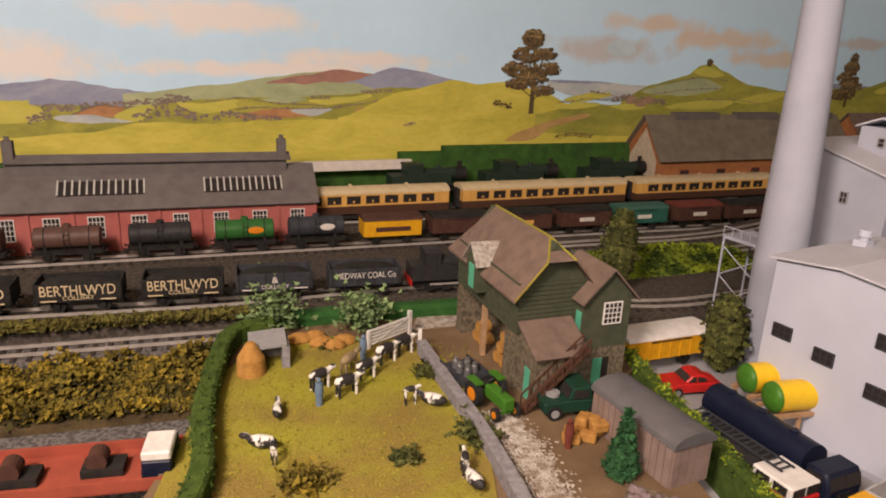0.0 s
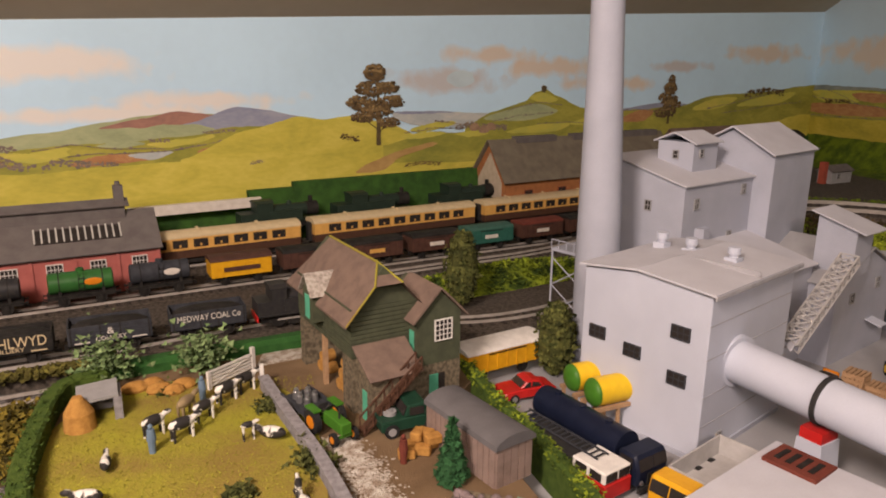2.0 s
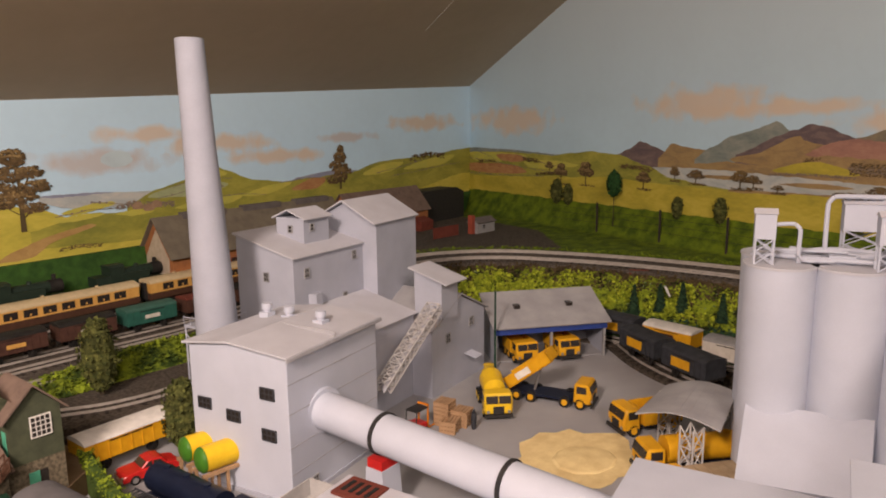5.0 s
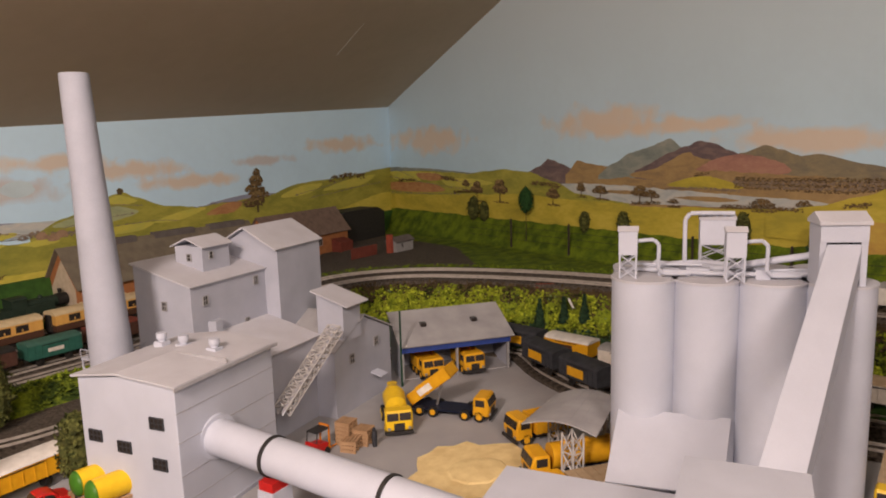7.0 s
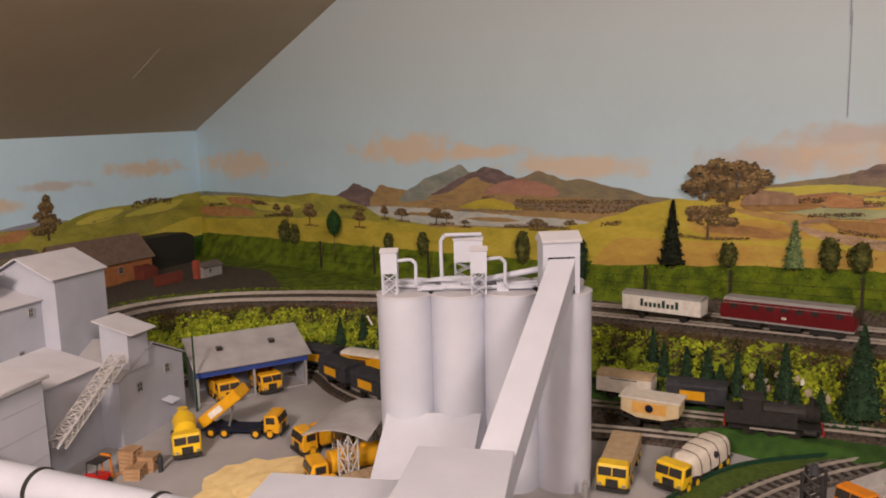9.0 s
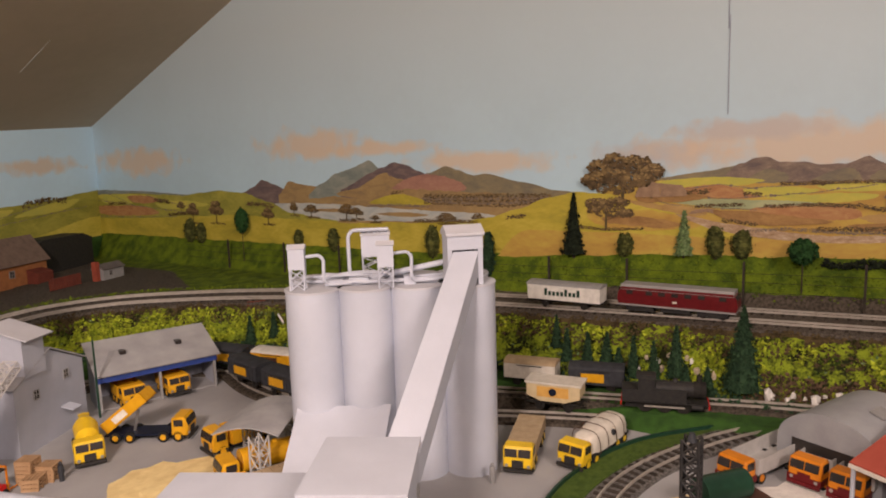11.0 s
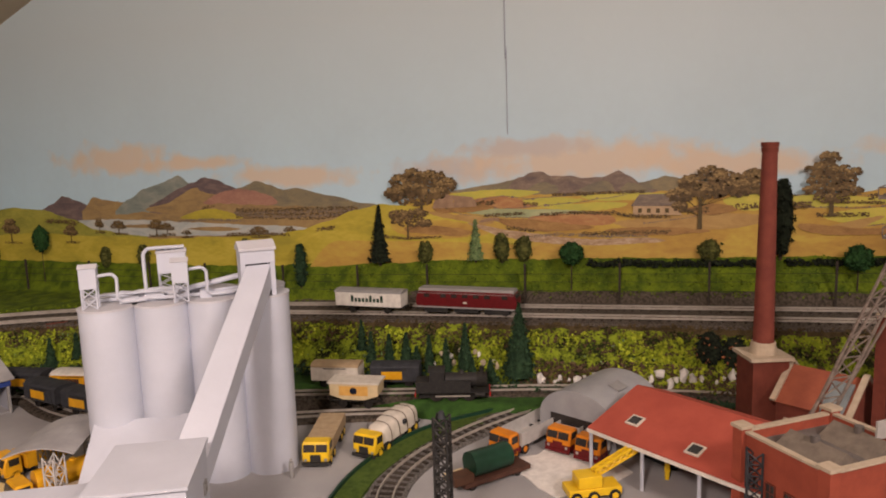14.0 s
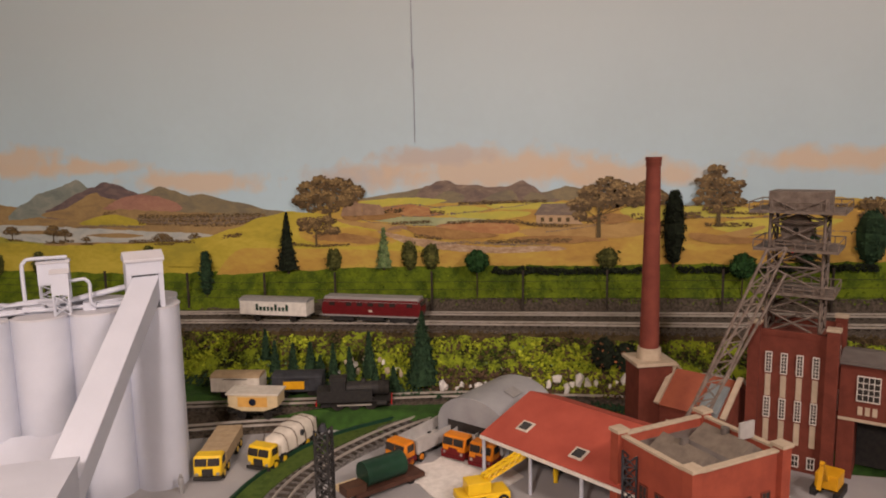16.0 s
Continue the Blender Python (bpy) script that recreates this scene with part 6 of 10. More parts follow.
# engine shed against the north side
SHF = pose(0.39, 0.885, 0.0155, 0, 0, 18)
shed = thing("engine_shed", SHF, "long red brick engine shed with a slate roof", "shed")
part("wall", gable_walls(-0.75, 0, 0, 0.09, 0.052, 0.09, "x"), PINKB, shed)
part("roof", Shape().sheet([(-0.755, -0.006, 0.05), (0.005, -0.006, 0.05), (0.005, 0.045, 0.0905), (-0.755, 0.045, 0.0905)], 0.002).sheet([(0.005, 0.096, 0.05), (-0.755, 0.096, 0.05), (-0.755, 0.045, 0.0905), (0.005, 0.045, 0.0905)], 0.002), SLATE, shed)
vent = part("ridge_vent", Shape().box(-0.34, 0.034, 0.082, -0.03, 0.056, 0.1), SLATE, shed)
part("ridge_roof", Shape().sheet([(-0.345, 0.029, 0.099), (-0.025, 0.029, 0.099), (-0.025, 0.045, 0.106), (-0.345, 0.045, 0.106)], 0.0015).sheet([(-0.025, 0.061, 0.099), (-0.345, 0.061, 0.099), (-0.345, 0.045, 0.106), (-0.025, 0.045, 0.106)], 0.0015), SLATE, vent)
for x in (-0.035, -0.34, -0.6):
    ch = part("chimney", Shape().cbox(x, 0.042, 0.082, 0.011, 0.013, 0.042), SLATE, shed)
    part("pot", Shape().tube((x, 0.042, 0.124), (x, 0.042, 0.129), 0.003), SLATE, ch)
for xc in (-0.085, -0.245, -0.41, -0.57):
    sk = part("skylight", Shape().sheet([(xc - 0.046, 0.01, 0.0646), (xc + 0.046, 0.01, 0.0646), (xc + 0.046, 0.026, 0.0773), (xc - 0.046, 0.026, 0.0773)], 0.002), DARKWIN, shed)
    s = Shape()
    for i in range(13):
        x = xc - 0.046 + 0.092 * i / 12
        s.sheet([(x - 0.0009, 0.0095, 0.0666), (x + 0.0009, 0.0095, 0.0666), (x + 0.0009, 0.0265, 0.0798), (x - 0.0009, 0.0265, 0.0798)], 0.0008)
    part("glazing_lattice", s, GLASSW, sk)
for i in range(14):
    x = -0.022 - 0.046 * i
    window(shed, at(x, -0.0004, 0.018), 0.016, 0.024, (4, 4), WHITEP)
for i in range(15):
    part("pilaster", Shape().box(-0.002 - 0.046 * i, -0.0022, 0, 0.002 - 0.046 * i, 0, 0.048), PINKB, shed)

# railway station behind the sidings
stn = thing("goods_station", NW @ pose(-1.02, -0.098, 0.045), "long brick goods station with a dark slate roof", "station")
part("wall", gable_walls(0, 0.41, 0, 0.09, 0.06, 0.117, "x", -0.03), mat("orange_brick", (0.36, 0.15, 0.055), (0.27, 0.11, 0.045), 0.85, scale=80, bump=0.3), stn)
part("white_gable", Shape().prism([(0.01, 0.0), (0.08, 0.0), (0.08, 0.05), (0.045, 0.098), (0.01, 0.05)], "x", -0.001, -0.0002), CREAMST, stn)
gable_roof(stn, 0, 0.41, 0, 0.09, 0.061, 0.1185, mat("olive_slate", (0.19, 0.165, 0.12), (0.14, 0.12, 0.09), 0.85, scale=60, bump=0.3), 0.008)
for i in range(3):
    part("ridge_light", Shape().box(0.05 + 0.13 * i, 0.037, 0.112, 0.14 + 0.13 * i, 0.053, 0.123), SLATE, stn)
for i in range(5):
    window(stn, at(0.05 + 0.075 * i, -0.0004, 0.015), 0.016, 0.02, (2, 2), BRICKD)
house = thing("station_house", NW @ pose(-0.6, -0.12, 0.07), "brown brick station house with a brown roof", "house")
part("wall", gable_walls(0, 0.25, 0, 0.08, 0.05, 0.098, "x", -0.04), MATS["orange_brick"], house)
gable_roof(house, 0, 0.25, 0, 0.08, 0.051, 0.0995, TILEB, 0.006)
window(house, at(0.2503, 0.035, 0.02, RIGHT), 0.012, 0.014, (2, 2))
window(house, at(0.15, -0.0004, 0.02), 0.012, 0.014, (2, 2))
part("porch", Shape().prism([(-0.028, -0.02), (0, -0.02), (0, 0.03), (-0.028, 0.022)], "x", 0.19, 0.235), BRICKD, house)
portal = thing("tunnel_portal", NW @ pose(-0.235, -0.08, 0.07), "dark tunnel mouth in the backdrop corner", "tunnel")
part("arch", Shape().prism([(-0.1, -0.03), (0.09, -0.03), (0.09, 0.07), (0.06, 0.082), (-0.07, 0.082), (-0.1, 0.072)], "y", 0, 0.06), BLACK, portal)
lam = thing("lamp_hut", pose(1.572, 1.155, 0.072, 0, 0, 15), "small grey lamp hut with a brick chimney", "hut")
part("wall", gable_walls(0, 0.06, 0, 0.03, 0.024, 0.032, "x"), GREYP, lam)
gable_roof(lam, 0, 0.06, 0, 0.03, 0.0245, 0.0335, SLATE, 0.003)
part("chimney", Shape().box(-0.012, 0.008, 0, -0.002, 0.02, 0.042), BRICK, lam)
window(lam, at(0.02, -0.0004, 0.01), 0.008, 0.009, (2, 2))
fen = thing("brown_fence", pose(1.45, 1.15, 0.072, 0, 0, 15), "dark brown paling fence in the corner", "fence")
for i in range(12):
    part("pale", Shape().box(0.007 * i, 0, 0, 0.007 * i + 0.0055, 0.0012, 0.024), BRICKD, fen)
part("rail", Shape().box(0, 0.0012, 0.015, 0.083, 0.0024, 0.018), BRICKD, fen)

# barn
BF = pose(0.599, 0.495, 0.0208, 0, 0, 19.1) @ Matrix.Diagonal((0.91, 0.91, 0.91, 1))
barn = thing("barn", BF, "old green clad barn with a brown tiled roof", "barn")
part("stone_base", Shape().box(0, 0, 0, 0.062, 0.022, 0.05).box(0.05, -0.012, 0, 0.1, 0.05, 0.036).box(0.03, 0.022, 0, 0.062, 0.13, 0.05).box(0, 0.118, 0, 0.03, 0.13, 0.05), BARNSTONE, barn)
part("upper_wall", gable_walls(0, 0.062, 0.001, 0.129, 0.094, 0.128, "y", 0.05), CLAD, barn)
part("post", Shape().box(0, 0.066, 0, 0.004, 0.071, 0.05), PALLET, barn)
for i in range(11):
    z = 0.052 + 0.004 * i
    part("weatherboard", Shape().box(-0.0009, 0.0, z, 0.0, 0.13, z + 0.0032), CLAD, barn)
    part("weatherboard", Shape().box(0, 0.0, z, 0.062, 0.0009, z + 0.0032), CLAD, barn)
ov = 0.009
k = 0.034 / 0.031
E0 = 0.094 - ov * k
part("roof_slope", Shape().add([(-ov, -ov, E0), (-ov, 0.139, E0), (0.031, 0.12, 0.129), (0.031, 0.014, 0.129), (0.018, -ov, 0.1147), (-ov, -ov, E0 - 0.002), (-ov, 0.139, E0 - 0.002), (0.031, 0.12, 0.127), (0.031, 0.014, 0.127), (0.018, -ov, 0.1127)], [(0, 4, 3, 2, 1), (6, 7, 8, 9, 5), (0, 1, 6, 5), (1, 2, 7, 6), (2, 3, 8, 7), (3, 4, 9, 8), (4, 0, 5, 9)]), TILEB, barn)
part("roof_slope", Shape().add([(0.062 + ov, -ov, E0), (0.044, -ov, 0.1147), (0.031, 0.014, 0.129), (0.031, 0.12, 0.129), (0.062 + ov, 0.139, E0)], [(4, 3, 2, 1, 0)]), TILEB, barn)
part("roof_hip", Shape().add([(0.018, -ov, 0.1147), (0.044, -ov, 0.1147), (0.031, 0.014, 0.129)], [(0, 1, 2)]), TILEB, barn)
part("roof_hip", Shape().add([(0.062 + ov, 0.139, E0), (-ov, 0.139, E0), (0.031, 0.12, 0.129)], [(0, 1, 2)]), TILEB, barn)
part("ridge_tile", Shape().tube((0.031, 0.013, 0.1292), (0.031, 0.121, 0.1292), 0.0011, seg=6).tube((0.031, 0.014, 0.1292), (0.018, -ov, 0.115), 0.001, seg=6).tube((0.031, 0.014, 0.1292), (0.044, -ov, 0.115), 0.001, seg=6).tube((0.018, -ov, 0.115), (-ov, -ov, E0), 0.001, seg=6), GRASS, barn)
dorm = part("dormer", gable_walls(-0.012, 0.018, 0.06, 0.084, 0.092, 0.107, "x", 0.066), CLAD, barn)
part("dormer_roof", Shape().sheet([(-0.015, 0.0565, 0.0905), (0.02, 0.0565, 0.0905), (0.026, 0.072, 0.109), (-0.015, 0.072, 0.109)], 0.0012).sheet([(0.02, 0.0875, 0.0905), (-0.015, 0.0875, 0.0905), (-0.015, 0.072, 0.109), (0.026, 0.072, 0.109)], 0.0012), mat("patched_tile", (0.42, 0.39, 0.34), (0.24, 0.21, 0.18), 0.85, scale=260, bump=0.6, contrast=0.3), dorm, "pale patched tiles")
part("dormer_door", Shape().box(-0.0128, 0.067, 0.068, -0.012, 0.077, 0.09), MINT, dorm, "mint green loading door")
ann = part("annexe", gable_walls(0.055, 0.1, -0.012, 0.05, 0.082, 0.104, "y", 0.036), CLAD, barn)
gable_roof(ann, 0.055, 0.1, -0.012, 0.036, 0.0825, 0.1055, TILEB, 0.005, axis="y")
window(barn, at(0.082, -0.0124, 0.058), 0.016, 0.018, (4, 4), WHITEP)
part("door", Shape().box(0.0545, -0.008, 0.046, 0.0553, 0.0, 0.068), MINT, ann, "mint green upper door")
part("door", Shape().box(0.068, -0.0128, 0.002, 0.077, -0.012, 0.026), MINT, barn, "mint green stable door")
part("doorway", Shape().box(0.077, -0.0126, 0.002, 0.084, -0.012, 0.026), DARKWIN, barn)
lean = part("lean_to", Shape().prism([(-0.03, 0), (0.0, 0), (0.0, 0.06), (-0.03, 0.044)], "x", 0.004, 0.046), BARNSTONE, barn)
part("lean_to_roof", Shape().sheet([(0.0, -0.035, 0.0425), (0.05, -0.035, 0.0425), (0.05, 0.001, 0.0615), (0.0, 0.001, 0.0615)], 0.0016), TILEB, lean)
part("door", Shape().box(0.0032, -0.02, 0.001, 0.004, -0.012, 0.028), MINT, lean, "mint green door")
st_m = BF.inverted()
sa, sb = Vector((0.603, 0.4625, 0.0215)), Vector((0.648, 0.4775, 0.064))
sw = Vector((sb.y - sa.y, sa.x - sb.x, 0)).normalized() * 0.0048
st = part("staircase", Shape().sheet([st_m @ (sa - sw), st_m @ (sa + sw), st_m @ (sb + sw), st_m @ (sb - sw)], 0.002), UMBER, barn, "dark timber outside stair")
s = Shape()
for i in range(13):
    p = sa.lerp(sb, i / 12)
    s.sheet([st_m @ (p + q + Vector((0, 0, 0.002))) for q in (-sw - (sb - sa) * 0.03, sw - (sb - sa) * 0.03, sw + Vector((sb.x - sa.x, sb.y - sa.y, 0)) * 0.03, -sw + Vector((sb.x - sa.x, sb.y - sa.y, 0)) * 0.03)], 0.001)
part("tread", s, UMBER, st)
s = Shape()
for w_ in (-sw, sw):
    s.tube(st_m @ (sa + w_ + Vector((0, 0, 0.011))), st_m @ (sb + w_ + Vector((0, 0, 0.011))), 0.0009, seg=5)
    for i in range(8):
        p = sa.lerp(sb, i / 7) + w_
        s.tube(st_m @ p, st_m @ (p + Vector((0, 0, 0.011))), 0.0008, seg=4)
part("handrail", s, UMBER, st)
for y, z in ((0.04, 0.0), (0.052, 0.0), (0.046, 0.012), (0.088, 0.0), (0.1, 0.0), (0.094, 0.011), (0.04, 0.024)):
    b = thing("straw_bale", BF @ pose(0.014, y, z + 0.0055, 0, 0, 8), "round straw bale stacked in the barn", "bale", "straw bales in the barn")
    part("bale", Shape().tube((-0.006, 0, 0), (0.006, 0, 0), 0.0058, seg=14), STRAW, b)


# ---------- rolling stock ----------
def line_pose(x, f, z):
    """A pose on a siding y = f(x), heading along it."""
    a = math.degrees(math.atan2(f(x + 0.01) - f(x - 0.01), 0.02))
    return pose(x, f(x), z, 0, 0, a)


F_ROW = lambda x: 0.61 + 0.2617 * (x - 0.15)
T_ROW = lambda x: 0.742 + 0.315 * (x - 0.083)
P_ROW = lambda x: 0.93 + 0.342 * (x - 0.384)
RAIL = 0.0022


def running_gear(root, length, wheel_x, r=0.0062, material=SOOT):
    """Solebars, axleguards, buffers, couplings and wheels of a wagon that stands at rail height."""
    h = 0.0125
    part("underframe", Shape().box(-length / 2, -0.0105, h - 0.003, length / 2, -0.009, h).box(-length / 2, 0.009, h - 0.003, length / 2, 0.0105, h).box(-length / 2, -0.0105, h - 0.003, -length / 2 + 0.0015, 0.0105, h).box(length / 2 - 0.0015, -0.0105, h - 0.003, length / 2, 0.0105, h), material, root)
    for e in (-1, 1):
        for s in (-1, 1):
            x = e * length / 2
            part("buffer", Shape().tube((x, s * 0.0105 * 0.8, h - 0.001), (x + e * 0.0035, s * 0.0084, h - 0.001), 0.001, seg=8).tube((x + e * 0.0035, s * 0.0084, h - 0.001), (x + e * 0.0043, s * 0.0084, h - 0.001), 0.0022, seg=10), material, root)
        part("coupling", Shape().box(min(e * length / 2, e * (length / 2 + 0.006)), -0.0015, 0.005, max(e * length / 2, e * (length / 2 + 0.006)), 0.0015, 0.0062), material, root)
    for x in wheel_x:
        for s in (-1, 1):
            wh = part("wheel", Shape().tube((x, s * 0.0078, r), (x, s * 0.0092, r), r, seg=18), SOOT, root)
            part("axlebox", Shape().box(x - 0.002, s * 0.0108 - 0.0008, r - 0.0015, x + 0.002, s * 0.0108 + 0.0008, h - 0.002), material, wh)


def open_wagon(m, label, body, text="", sub=True, letters=CREAM, load=SOOT, wide=0.062, size=0.0138):
    root = thing("coal_wagon", m @ Matrix.Translation((0, 0, RAIL)), label, "wagon", "open wagons in the siding")
    running_gear(root, 0.07, (-0.019, 0.019))
    L, W, z0, z1 = 0.0355, 0.0155, 0.0125, 0.0305
    part("floor", Shape().box(-L, -W, z0, L, W, z0 + 0.001), body, root)
    for s in (-1, 1):
        for i in range(5):
            z = z0 + 0.001 + i * 0.0034
            part("plank", Shape().box(-L, s * W - 0.0006, z, L, s * W + 0.0006, z + 0.0031), body, root)
        part("end", Shape().box(s * L - 0.0006, -W, z0, s * L + 0.0006, W, z1), body, root)
        for x in (-0.0335, -0.0085, 0.0085, 0.0335):
            part("strapping", Shape().box(x - 0.0006, s * (W + 0.0006) - 0.0004, z0 - 0.001, x + 0.0006, s * (W + 0.0006) + 0.0004, z1), SOOT, root)
    s = Shape().ball((0, 0, z1 - 0.004), 0.034, 0.0145, 0.005, 14, 6)
    part("load", s, load, root)
    if text:
        lettering("lettering", text, size, letters, root, pose(0, -W - 0.0011, 0.0235, 90, 0, 0), wide=wide)
        if sub:
            lettering("lettering", "COLLIERY", 0.0055, letters, root, pose(0, -W - 0.0011, 0.0168, 90, 0, 0), wide=0.026)
            part("small_lettering", Shape().box(-0.031, -W - 0.0012, 0.014, -0.018, -W - 0.0009, 0.0152).box(0.018, -W - 0.0012, 0.014, 0.031, -W - 0.0009, 0.0152), letters, root)
    return root


def tank_wagon(m, label, body, badge=None, ends=None):
    root = thing("tank_wagon", m @ Matrix.Translation((0, 0, RAIL)), label, "wagon", "tank wagons in the siding")
    running_gear(root, 0.07, (-0.019, 0.019))
    part("deck", Shape().box(-0.035, -0.0115, 0.0125, 0.035, 0.0115, 0.0138), SOOT, root)
    part("tank", Shape().tube((-0.032, 0, 0.0265), (0.032, 0, 0.0265), 0.0118, seg=28).tube((-0.0332, 0, 0.0265), (-0.032, 0, 0.0265), 0.0095, 0.0118, seg=28).tube((0.032, 0, 0.0265), (0.0332, 0, 0.0265), 0.0118, 0.0095, seg=28), body, root, smooth=True)
    part("dome", Shape().tube((0, 0, 0.037), (0, 0, 0.0415), 0.0042, seg=16), body, root, smooth=True)
    for x in (-0.022, 0.022):
        part("tank_band", Shape().tube((x - 0.0006, 0, 0.0265), (x + 0.0006, 0, 0.0265), 0.0121, seg=28), SOOT, root)
        part("saddle", Shape().box(x - 0.0015, -0.009, 0.0138, x + 0.0015, 0.009, 0.019), SOOT, root)
    part("ladder", Shape().box(-0.003, -0.0128, 0.0138, -0.0024, -0.0122, 0.04).box(0.0024, -0.0128, 0.0138, 0.003, -0.0122, 0.04).box(-0.003, -0.0128, 0.02, 0.003, -0.0122, 0.0206).box(-0.003, -0.0128, 0.026, 0.003, -0.0122, 0.0266).box(-0.003, -0.0128, 0.032, 0.003, -0.0122, 0.0326), SOOT, root)
    if badge:
        part("badge", Shape().ball((0.012, -0.0117, 0.0275), 0.0095, 0.0006, 0.0042, 16, 6), badge, root)
    return root


def box_van(m, label, body, roof, length=0.072, panel=None, panel_w=0.4, ribs=True, group="covered vans in the siding", height=0.0335):
    root = thing("box_van", m @ Matrix.Translation((0, 0, RAIL)), label, "wagon", group)
    running_gear(root, length - 0.002, (-length * 0.27, length * 0.27))
    L, W, z0, z1 = length / 2, 0.0158, 0.0125, height
    part("body", Shape().box(-L, -W, z0, L, W, z1), body, root, bevel=0.0004)
    arc = [(-W - 0.001, z1 - 0.0005)] + [(-(W + 0.001) * math.cos(math.pi * i / 8), z1 + 0.0045 * math.sin(math.pi * i / 8)) for i in range(1, 8)] + [(W + 0.001, z1 - 0.0005)]
    part("roof", Shape().prism(arc, "x", -L - 0.001, L + 0.001), roof, root, smooth=True)
    if ribs:
        n = 8
        for s in (-1, 1):
            for i in range(n + 1):
                x = -L + 2 * L * i / n
                part("rib", Shape().box(x - 0.0005, s * (W + 0.0003) - 0.0004, z0, x + 0.0005, s * (W + 0.0003) + 0.0004, z1), body, root)
            part("door_rail", Shape().box(-L * 0.5, s * (W + 0.0004) - 0.0005, z1 - 0.003, L * 0.5, s * (W + 0.0004) + 0.0005, z1 - 0.0022), SOOT, root)
    if panel:
        for s in (-1, 1):
            part("emblem", Shape().box(-L * panel_w, s * (W + 0.0009) - 0.0002, z0 + (0.004 if group == "yard vans" else 0.007), L * (panel_w if group != "yard vans" else 0.3), s * (W + 0.0009) + 0.0002, z0 + (0.0155 if group == "yard vans" else 0.0125)), panel, root)
    return root


def coach(m, label):
    root = thing("passenger_coach", m @ Matrix.Translation((0, 0, RAIL)), label, "coach", "coaches in the siding")
    L, W = 0.136, 0.0175
    part("underframe", Shape().box(-L, -0.012, 0.008, L, 0.012, 0.0125).box(-0.05, -0.013, 0.004, 0.04, 0.013, 0.009), SOOT, root)
    part("lower_body", Shape().box(-L, -W, 0.012, L, W, 0.0225), UMBER, root)
    part("upper_body", Shape().box(-L, -W + 0.0004, 0.0225, L, W - 0.0004, 0.0385), AMBER, root)
    arc = [(-W, 0.0383)] + [(-(W + 0.0006) * math.cos(math.pi * i / 10), 0.0385 + 0.0075 * math.sin(math.pi * i / 10)) for i in range(1, 10)] + [(W, 0.0383)]
    part("roof", Shape().prism(arc, "x", -L - 0.001, L + 0.001), CREAM, root, smooth=True)
    for s in (-1, 1):
        for i in range(9):
            x = -0.105 + 0.0262 * i
            wn = part("window", Shape().box(x - 0.0093, s * (W - 0.0002) - 0.0004, 0.0255, x + 0.0093, s * (W - 0.0002) + 0.0004, 0.0362), DARKWIN, root)
            part("lamp_shade", Shape().box(x - 0.0012, s * (W + 0.0003) - 0.0002, 0.027, x + 0.0012, s * (W + 0.0003) + 0.0002, 0.03), AMBER, wn)
    for s in (-1, 1):
        part("bogie", Shape().box(s * 0.095 - 0.02, -0.011, 0.003, s * 0.095 + 0.02, 0.011, 0.009), SOOT, root)
        for dx in (-0.013, 0.013):
            for q in (-1, 1):
                part("wheel", Shape().tube((s * 0.095 + dx, q * 0.0078, 0.006), (s * 0.095 + dx, q * 0.0092, 0.006), 0.006, seg=16), SOOT, root)
        part("gangway", Shape().box(min(s * L, s * (L + 0.005)), -0.006, 0.012, max(s * L, s * (L + 0.005)), 0.006, 0.039), BLACK, root)
        for x in (-0.08, 0.0, 0.08):
            part("roof_vent", Shape().cbox(x, s * 0.006, 0.045, 0.004, 0.003, 0.0025), CREAM, root)
    return root


